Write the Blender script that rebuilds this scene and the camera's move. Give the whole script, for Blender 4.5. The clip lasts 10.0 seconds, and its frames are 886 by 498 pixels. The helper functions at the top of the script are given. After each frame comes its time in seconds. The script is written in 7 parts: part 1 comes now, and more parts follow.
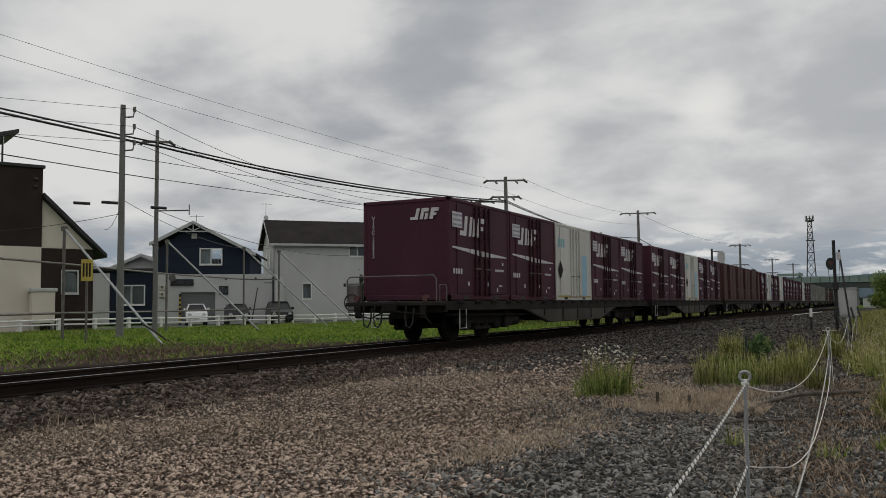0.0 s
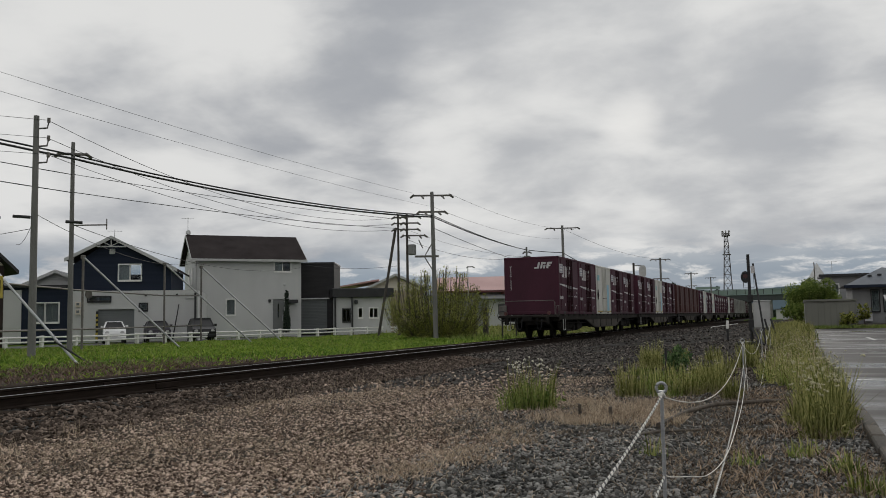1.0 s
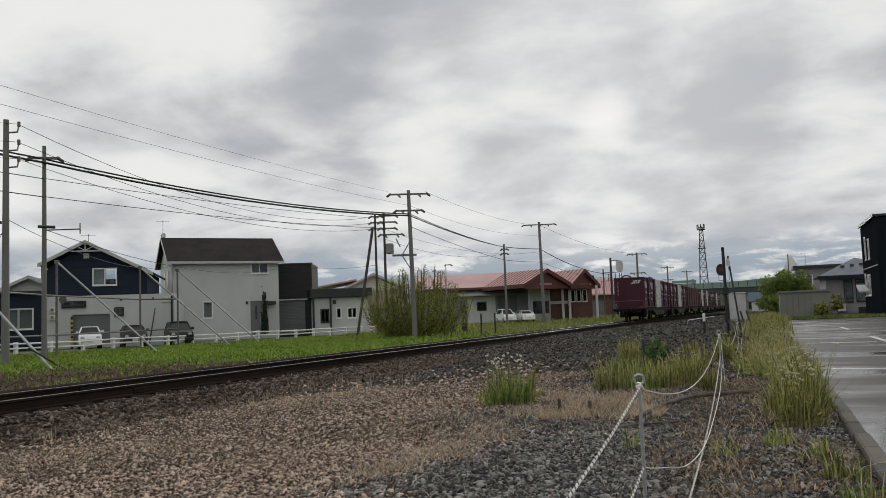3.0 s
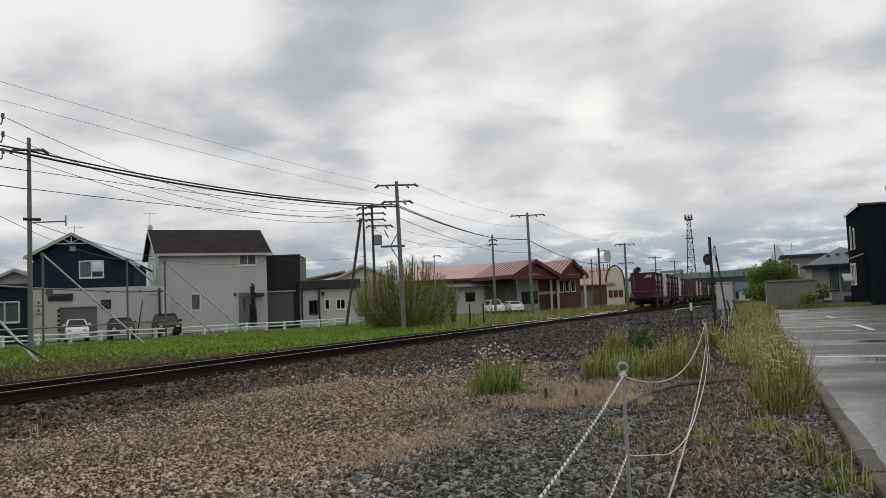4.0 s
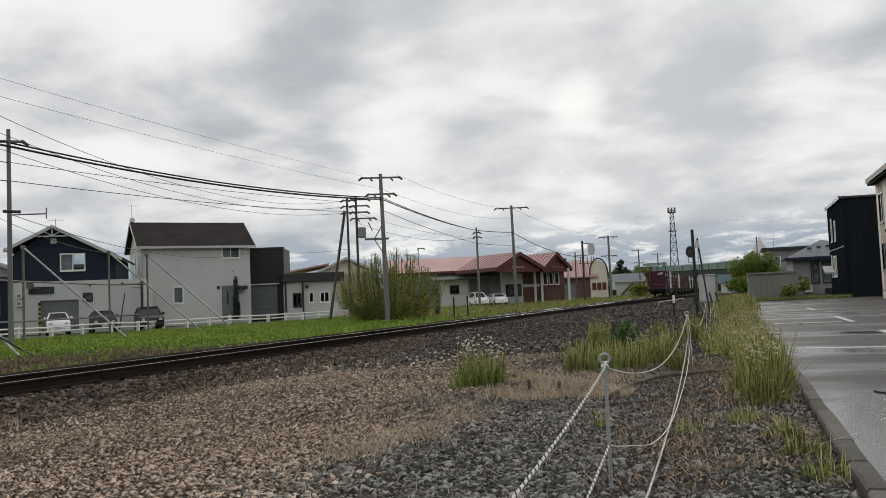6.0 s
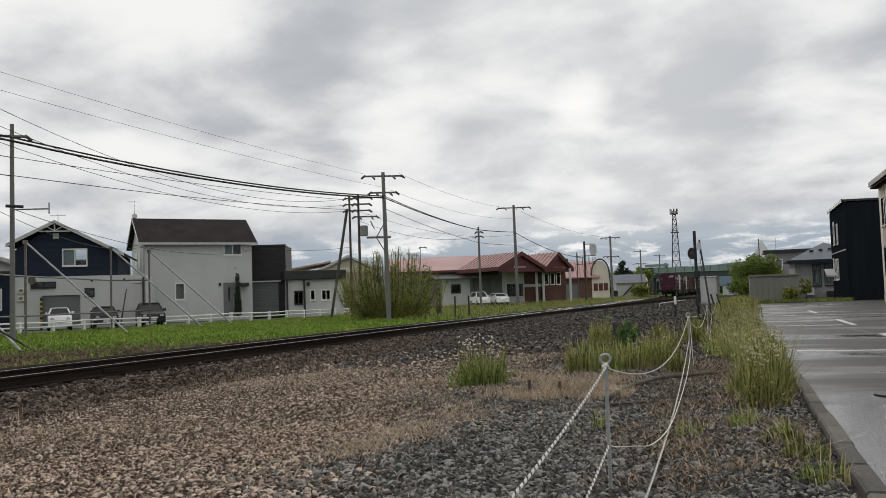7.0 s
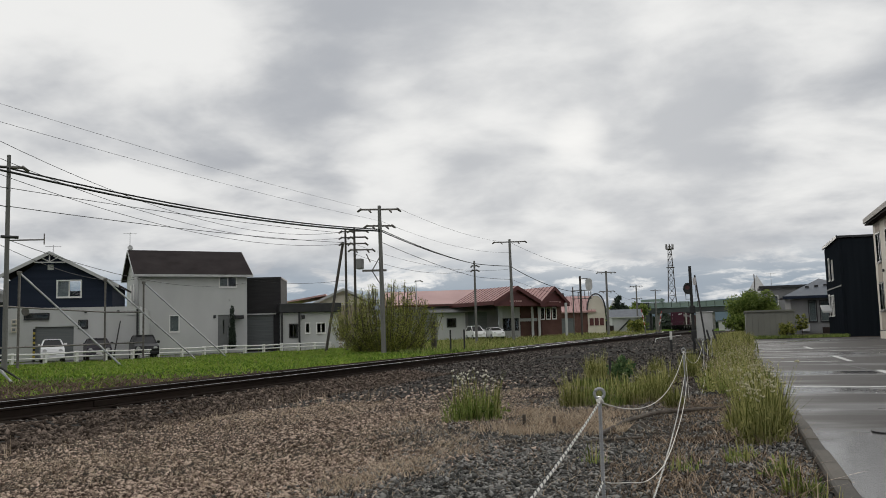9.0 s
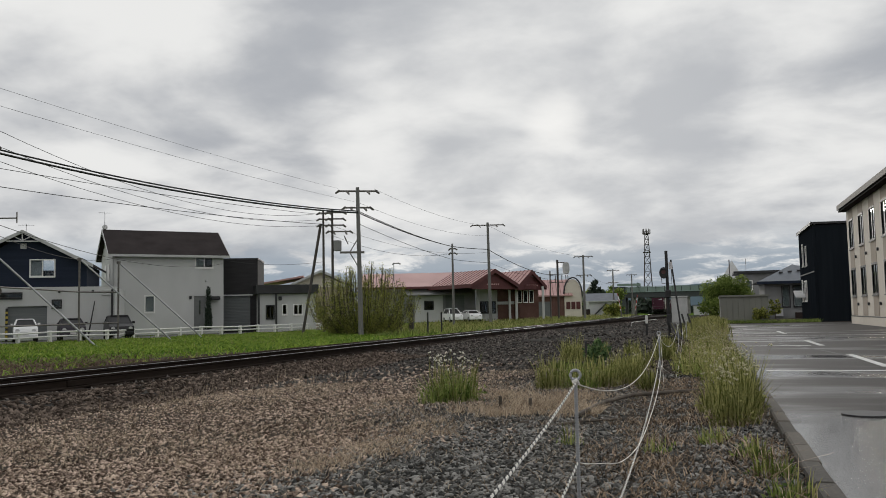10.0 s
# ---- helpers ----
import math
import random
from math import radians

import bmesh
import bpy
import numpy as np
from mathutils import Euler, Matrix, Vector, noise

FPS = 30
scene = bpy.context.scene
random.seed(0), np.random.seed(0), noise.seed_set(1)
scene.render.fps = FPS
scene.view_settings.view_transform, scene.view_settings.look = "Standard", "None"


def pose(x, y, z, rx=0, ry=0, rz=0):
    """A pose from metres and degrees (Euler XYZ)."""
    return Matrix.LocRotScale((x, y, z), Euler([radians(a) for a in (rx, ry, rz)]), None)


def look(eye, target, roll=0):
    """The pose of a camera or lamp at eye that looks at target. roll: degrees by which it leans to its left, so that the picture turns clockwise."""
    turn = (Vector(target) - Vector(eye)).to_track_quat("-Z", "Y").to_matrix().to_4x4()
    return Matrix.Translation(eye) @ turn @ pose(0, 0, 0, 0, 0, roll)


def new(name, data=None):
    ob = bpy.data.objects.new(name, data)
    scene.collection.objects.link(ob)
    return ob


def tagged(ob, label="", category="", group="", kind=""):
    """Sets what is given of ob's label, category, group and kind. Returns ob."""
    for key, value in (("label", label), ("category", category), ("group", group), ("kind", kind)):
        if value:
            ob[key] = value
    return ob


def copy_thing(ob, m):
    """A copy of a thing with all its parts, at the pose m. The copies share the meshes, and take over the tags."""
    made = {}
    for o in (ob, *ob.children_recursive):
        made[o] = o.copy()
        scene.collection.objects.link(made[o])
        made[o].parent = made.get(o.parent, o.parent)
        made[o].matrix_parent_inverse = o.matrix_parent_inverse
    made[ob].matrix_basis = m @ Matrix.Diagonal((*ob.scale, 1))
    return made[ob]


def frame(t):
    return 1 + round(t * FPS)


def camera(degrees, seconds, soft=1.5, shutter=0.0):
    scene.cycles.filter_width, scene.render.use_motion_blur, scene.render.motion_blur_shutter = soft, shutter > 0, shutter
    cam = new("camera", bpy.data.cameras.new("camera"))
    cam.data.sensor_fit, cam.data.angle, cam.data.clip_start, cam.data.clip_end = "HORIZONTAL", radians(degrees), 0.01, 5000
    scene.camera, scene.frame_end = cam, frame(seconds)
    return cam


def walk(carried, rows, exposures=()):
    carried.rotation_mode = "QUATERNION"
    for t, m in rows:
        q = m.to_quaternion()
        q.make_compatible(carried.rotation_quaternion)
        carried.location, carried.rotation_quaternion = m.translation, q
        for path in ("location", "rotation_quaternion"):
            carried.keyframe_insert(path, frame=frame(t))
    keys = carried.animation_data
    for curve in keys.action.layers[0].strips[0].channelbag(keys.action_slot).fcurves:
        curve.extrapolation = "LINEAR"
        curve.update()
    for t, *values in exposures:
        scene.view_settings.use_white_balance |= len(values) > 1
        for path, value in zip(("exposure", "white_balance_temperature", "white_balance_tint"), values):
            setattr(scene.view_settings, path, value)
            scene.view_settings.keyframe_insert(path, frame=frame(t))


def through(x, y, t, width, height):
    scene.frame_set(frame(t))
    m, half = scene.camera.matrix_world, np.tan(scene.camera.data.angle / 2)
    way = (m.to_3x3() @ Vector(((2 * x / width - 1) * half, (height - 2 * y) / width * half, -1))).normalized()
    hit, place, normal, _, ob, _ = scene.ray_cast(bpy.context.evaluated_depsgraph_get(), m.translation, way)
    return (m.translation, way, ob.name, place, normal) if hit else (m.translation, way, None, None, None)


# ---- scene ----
# The world: y runs along the railway, x to the right of it, z up. Rail tops lie at z = RAIL.
cam = camera(55.188, 10.0, soft=0.9)
PATH = [
    (0.0, -0.045, -0.047, 1.271, 27.171, 3.760, 0.503),
    (0.5, -0.036, -0.003, 1.267, 23.299, 4.411, 0.939),
    (1.0, -0.028, -0.004, 1.268, 22.277, 4.703, 0.992),
    (1.5, -0.033, -0.000, 1.265, 21.920, 4.974, 0.992),
    (2.0, -0.029, -0.020, 1.264, 21.616, 5.055, 1.347),
    (2.5, -0.031, -0.008, 1.262, 21.226, 4.928, 1.730),
    (4.0, -0.002, 0.000, 1.252, 20.105, 3.921, 2.431),
    (4.5, 0.000, -0.000, 1.250, 19.620, 4.020, 2.200),
    (5.0, 0.010, -0.003, 1.250, 19.135, 3.718, 2.510),
    (5.5, 0.003, 0.015, 1.245, 19.012, 3.411, 2.713),
    (7.0, 0.004, 0.007, 1.243, 19.132, 3.328, 1.920),
    (7.5, 0.009, -0.000, 1.244, 19.660, 3.218, 2.659),
    (8.0, 0.021, -0.056, 1.245, 20.065, 4.101, 2.037),
    (8.5, 0.008, 0.053, 1.234, 19.629, 5.342, 1.373),
    (9.0, 0.009, 0.036, 1.235, 18.836, 5.602, 1.573),
    (9.5, 0.010, 0.041, 1.233, 18.125, 5.070, 1.813),
    (10.0, 0.005, 0.050, 1.226, 17.311, 4.400, 1.174),
]
walk(cam, [(t, pose(x, y, z, 90 + pitch, roll, yaw)) for t, x, y, z, yaw, pitch, roll in PATH],
     exposures=[(0.0, -0.28), (0.5, -0.34), (1.0, -0.20), (2.5, -0.03), (4.5, 0.10), (5.5, 0.12), (8.0, 0.10), (9.0, 0.03), (10.0, -0.02)])

RAIL = 0.335          # rail tops
TRACK = -10.42        # centre line of the track
SPEED = 17.4          # train, metres a second
START = 17.85          # rear face of the train at the start

# ---- world and sun ----
SUN_AZ, SUN_EL = radians(9.4), radians(12.6)      # left of +y, above the horizon

LOT_X, LOT_Z = 0.47, 0.35
BANKS = [(46.0, 18.0, 14.0, 1.9), (44.0, 8.0, 8.0, 0.5), (-12.0, 9.0, 9.0, -0.6), (1.0, 11.0, 7.0, -0.6), (10.0, 17.0, 6.0, -0.4), (23.9, 18.5, 9.0, -0.45), (28.5, 17.5, 6.0, -0.35), (17.7, 18.3, 5.0, -0.5), (34.0, 19.0, 8.0, 0.8), (3.0, 14.0, 9.0, -0.8), (5.0, 20.0, 12.0, -0.6), (9.0, 7.0, 6.0, -0.4), (43.9, 12.9, 4.5, -0.9), (27.1, 15.0, 5.0, -0.3), (7.2, 7.7, 5.0, -0.8), (12.0, 8.0, 4.0, -0.6), (2.5, 6.9, 5.0, -0.7), (26.2, 9.4, 2.5, -0.6),
         (5.2, 15.9, 4.0, -0.6), (-4.2, 6.0, 5.0, -0.6), (15.1, 15.3, 5.0, 0.5), (38.0, 16.9, 8.0, 1.2), (21.1, 12.1, 6.0, 0.6), (10.3, 12.0, 3.5, 0.6), (-4.1, 13.3, 8.0, 0.2), (10.8, 3.8, 3.0, 0.6), (18.5, 8.0, 6.0, -0.8), (13.0, 6.8, 4.5, -0.6), (23.0, 6.0, 4.0, -0.5), (4.0, 5.6, 3.5, 1.1), (9.0, 5.8, 2.5, 0.8), (41.0, 8.0, 7.0, -0.5), (32.0, 7.5, 5.0, -0.4)]


def make_world():
    w = bpy.data.worlds.new("overcast_sky")
    scene.world = w
    w.use_nodes = True
    nt = w.node_tree
    nd, ln = nt.nodes, nt.links
    nd.clear()

    def n(kind, **kw):
        x = nd.new(kind)
        for k, v in kw.items():
            if k == "inp":
                for i, val in v.items():
                    x.inputs[i].default_value = val
        return x

    def math_(op, a, b=None, clamp=False):
        m = nd.new("ShaderNodeMath")
        m.operation, m.use_clamp = op, clamp
        for i, v in enumerate((a, b)):
            if v is None:
                continue
            if isinstance(v, (int, float)):
                m.inputs[i].default_value = v
            else:
                ln.new(v, m.inputs[i])
        return m.outputs[0]

    def mix(fac, a, b):
        m = nd.new("ShaderNodeMix")
        m.data_type = "RGBA"
        for i, v in ((0, fac), (6, a), (7, b)):
            if isinstance(v, (int, float, tuple)):
                m.inputs[i].default_value = v
            else:
                ln.new(v, m.inputs[i])
        return m.outputs[2]

    out = nd.new("ShaderNodeOutputWorld")
    bg = nd.new("ShaderNodeBackground")
    sky = nd.new("ShaderNodeTexSky")
    sky.sky_type, sky.sun_disc = "NISHITA", False
    sky.sun_elevation, sky.sun_rotation = SUN_EL, -SUN_AZ
    co = nd.new("ShaderNodeTexCoord")
    sep = nd.new("ShaderNodeSeparateXYZ")
    ln.new(co.outputs["Generated"], sep.inputs[0])
    x, y, z = sep.outputs
    up = math_("ADD", math_("MAXIMUM", z, 0.0), 0.24)
    flat = nd.new("ShaderNodeCombineXYZ")
    ln.new(math_("DIVIDE", x, up), flat.inputs[0])
    ln.new(math_("DIVIDE", y, up), flat.inputs[1])

    def noise_(scale, detail, rough, offset, warp=0.0, stretch=(1, 1, 1)):
        mp = nd.new("ShaderNodeMapping")
        mp.inputs["Location"].default_value = offset
        mp.inputs["Scale"].default_value = stretch
        ln.new(flat.outputs[0], mp.inputs[0])
        t = nd.new("ShaderNodeTexNoise")
        t.inputs["Scale"].default_value, t.inputs["Detail"].default_value = scale, detail
        t.inputs["Roughness"].default_value, t.inputs["Distortion"].default_value = rough, warp
        ln.new(mp.outputs[0], t.inputs["Vector"])
        return t.outputs[0]

    def ramp(v, lo, hi):
        m = nd.new("ShaderNodeMapRange")
        m.interpolation_type = "SMOOTHSTEP"
        m.inputs[1].default_value, m.inputs[2].default_value = lo, hi
        ln.new(v, m.inputs[0])
        return m.outputs[0]

    big = noise_(0.55, 3.0, 0.5, (3.1, 1.7, 0.0), 0.3)
    mid = noise_(2.0, 5.0, 0.50, (0.4, 5.2, 1.0), 0.25)
    fine = noise_(6.5, 7.0, 0.6, (7.0, 2.0, 2.0), 0.2)
    dens = math_("ADD", math_("ADD", math_("MULTIPLY", big, 0.36), math_("MULTIPLY", mid, 0.50)), math_("MULTIPLY", fine, 0.09))
    dens = math_("ADD", dens, 0.025)
    # banks of cloud: way left of +y and height in degrees, width, thinner (+) or thicker (-)
    for az, el, wide, much in BANKS:
        d = nd.new("ShaderNodeVectorMath")
        d.operation = "DOT_PRODUCT"
        d.inputs[1].default_value = (-math.sin(radians(az)) * math.cos(radians(el)), math.cos(radians(az)) * math.cos(radians(el)), math.sin(radians(el)))
        ln.new(co.outputs["Generated"], d.inputs[0])
        dens = math_("ADD", dens, math_("MULTIPLY", ramp(d.outputs["Value"], math.cos(radians(wide)), 1.0), 0.042 * much))
    light = ramp(dens, 0.385, 0.575)
    cloud = mix(light, (0.415, 0.432, 0.462, 1), (0.80, 0.80, 0.79, 1))
    # glow where the sun stands behind the cloud
    sdir = (-math.sin(SUN_AZ) * math.cos(SUN_EL), math.cos(SUN_AZ) * math.cos(SUN_EL), math.sin(SUN_EL))
    dot = nd.new("ShaderNodeVectorMath")
    dot.operation = "DOT_PRODUCT"
    dot.inputs[1].default_value = sdir
    ln.new(co.outputs["Generated"], dot.inputs[0])
    core = ramp(dot.outputs["Value"], 0.9990, 1.0002)
    halo = ramp(dot.outputs["Value"], 0.955, 1.0)
    cloud = mix(math_("MULTIPLY", halo, 0.22), cloud, (0.86, 0.86, 0.845, 1))
    cloud = mix(math_("MULTIPLY", core, 0.6), cloud, (1.0, 0.985, 0.95, 1))
    # clear strips low over the horizon, where the blue of the sky shows between the banks
    low = math_("SUBTRACT", 1.0, ramp(z, 0.045, 0.105))
    gap = ramp(noise_(3.0, 7.0, 0.6, (1.3, 0.2, 4.0), 0.4, (1.3, 1.3, 1)), 0.38, 0.52)
    blue_s = nd.new("ShaderNodeVectorMath")
    blue_s.operation = "MULTIPLY"
    ln.new(sky.outputs[0], blue_s.inputs[0])
    blue_s.inputs[1].default_value = (0.05, 0.05, 0.05)
    blue = mix(0.985, blue_s.outputs[0], (0.27, 0.335, 0.41, 1))
    cloud = mix(math_("MULTIPLY", math_("MULTIPLY", low, gap), 0.95), cloud, blue)
    ln.new(cloud, bg.inputs[0])
    # an overcast sky is brighter overhead
    ln.new(math_("ADD", 1.04, math_("MULTIPLY", ramp(z, 0.36, 0.95), 0.55)), bg.inputs[1])
    ln.new(bg.outputs[0], out.inputs[0])


make_world()
sun_data = bpy.data.lights.new("sun", "SUN")
sun_data.energy, sun_data.angle, sun_data.color = 0.9, radians(14), (1.0, 0.95, 0.87)
sun = new("sun", sun_data)
sun.matrix_basis = look((0, 0, 0), (math.sin(SUN_AZ) * math.cos(SUN_EL), -math.cos(SUN_AZ) * math.cos(SUN_EL), -math.sin(SUN_EL)))


# ---- materials ----
def material(name, dark, light, scale=3.0, rough=0.8, bump=0.2, metal=0.0, grain=40.0, stretch=(1, 1, 1), vary=0.0, spec=0.5, third=None, island=False, through=0.0):
    """A surface with a broad and a fine variation between two colours, and fine relief."""
    m = bpy.data.materials.new(name)
    m.use_nodes = True
    nt = m.node_tree
    nd, ln = nt.nodes, nt.links
    b = nd["Principled BSDF"]
    co = nd.new("ShaderNodeTexCoord")
    mp = nd.new("ShaderNodeMapping")
    mp.inputs["Scale"].default_value = stretch
    ln.new(co.outputs["Object"], mp.inputs[0])
    broad, fine = nd.new("ShaderNodeTexNoise"), nd.new("ShaderNodeTexNoise")
    for t, sc, d in ((broad, scale, 4.0), (fine, grain, 3.0)):
        t.inputs["Scale"].default_value, t.inputs["Detail"].default_value = sc, d
        ln.new(mp.outputs[0], t.inputs["Vector"])
    add = nd.new("ShaderNodeMath")
    add.operation = "MULTIPLY_ADD"
    add.inputs[1].default_value = 0.6
    ln.new(broad.outputs[0], add.inputs[0])
    half = nd.new("ShaderNodeMath")
    half.operation = "MULTIPLY"
    half.inputs[1].default_value = 0.4
    ln.new(fine.outputs[0], half.inputs[0])
    ln.new(half.outputs[0], add.inputs[2])
    last = add.outputs[0]
    if vary:
        rnd = nd.new("ShaderNodeNewGeometry" if island else "ShaderNodeObjectInfo")
        vm = nd.new("ShaderNodeMath")
        vm.operation = "MULTIPLY_ADD"
        vm.inputs[1].default_value = vary
        ln.new(rnd.outputs["Random Per Island" if island else "Random"], vm.inputs[0])
        sub = nd.new("ShaderNodeMath")
        sub.operation = "SUBTRACT"
        sub.inputs[1].default_value = vary / 2
        ln.new(last, sub.inputs[0])
        ln.new(sub.outputs[0], vm.inputs[2])
        last = vm.outputs[0]
    r = nd.new("ShaderNodeValToRGB")
    r.color_ramp.elements[0].position, r.color_ramp.elements[0].color = 0.30, (*dark, 1)
    r.color_ramp.elements[1].position, r.color_ramp.elements[1].color = 0.70, (*light, 1)
    if third:
        e = r.color_ramp.elements.new(0.52)
        e.color = (*third, 1)
    ln.new(last, r.inputs[0])
    ln.new(r.outputs[0], b.inputs["Base Color"])
    b.inputs["Roughness"].default_value, b.inputs["Metallic"].default_value = rough, metal
    b.inputs["Specular IOR Level"].default_value = spec
    if through:
        tl, mx = nd.new("ShaderNodeBsdfTranslucent"), nd.new("ShaderNodeMixShader")
        mx.inputs[0].default_value = through
        ln.new(r.outputs[0], tl.inputs[0])
        ln.new(b.outputs[0], mx.inputs[1])
        ln.new(tl.outputs[0], mx.inputs[2])
        ln.new(mx.outputs[0], nd["Material Output"].inputs["Surface"])
    if bump:
        bp = nd.new("ShaderNodeBump")
        bp.inputs["Strength"].default_value, bp.inputs["Distance"].default_value = bump, 0.01
        ln.new(fine.outputs[0], bp.inputs["Height"])
        ln.new(bp.outputs[0], b.inputs["Normal"])
    return m


def glass_material():
    m = bpy.data.materials.new("window_glass")
    m.use_nodes = True
    b = m.node_tree.nodes["Principled BSDF"]
    b.inputs["Base Color"].default_value = (0.55, 0.6, 0.62, 1)
    b.inputs["Roughness"].default_value = 0.03
    b.inputs["Transmission Weight"].default_value = 1.0
    b.inputs["IOR"].default_value = 1.45
    return m


def wet_asphalt():
    """Dark asphalt, part dry and rough, part covered by a film of rain."""
    m = material("wet_asphalt", (0.022, 0.020, 0.019), (0.060, 0.055, 0.051), 0.35, 0.5, 0.12, grain=90, spec=0.4)
    nd, ln = m.node_tree.nodes, m.node_tree.links
    b = nd["Principled BSDF"]
    co = nd.new("ShaderNodeTexCoord")

    def patches(scale, stretch, offset):
        mp = nd.new("ShaderNodeMapping")
        mp.inputs["Scale"].default_value, mp.inputs["Location"].default_value = stretch, offset
        ln.new(co.outputs["Object"], mp.inputs[0])
        t = nd.new("ShaderNodeTexNoise")
        t.inputs["Scale"].default_value, t.inputs["Detail"].default_value, t.inputs["Roughness"].default_value = scale, 5.0, 0.5
        ln.new(mp.outputs[0], t.inputs["Vector"])
        return t.outputs[0]

    def to(v, lo, hi, a, c):
        r = nd.new("ShaderNodeMapRange")
        r.interpolation_type = "SMOOTHSTEP"
        for i, k in ((1, lo), (2, hi), (3, a), (4, c)):
            r.inputs[i].default_value = k
        ln.new(v, r.inputs[0])
        return r.outputs[0]

    # hollows in bands across the yard, and one beside the kerb where the film is deepest
    far = nd.new("ShaderNodeVectorMath")
    far.operation = "DISTANCE"
    far.inputs[1].default_value = (1.25, 5.6, LOT_Z)
    ln.new(co.outputs["Object"], far.inputs[0])
    wet = nd.new("ShaderNodeMath")
    ln.new(patches(1.0, (0.16, 0.42, 1.0), (0.7, 0.3, 0)), wet.inputs[0])
    ln.new(to(far.outputs["Value"], 1.9, 0.5, 0.0, 0.30), wet.inputs[1])
    rough = to(wet.outputs[0], 0.47, 0.66, 0.58, 0.05)
    ln.new(rough, b.inputs["Roughness"])
    ln.new(to(wet.outputs[0], 0.47, 0.66, 0.12, 0.50), b.inputs["Specular IOR Level"])
    return m


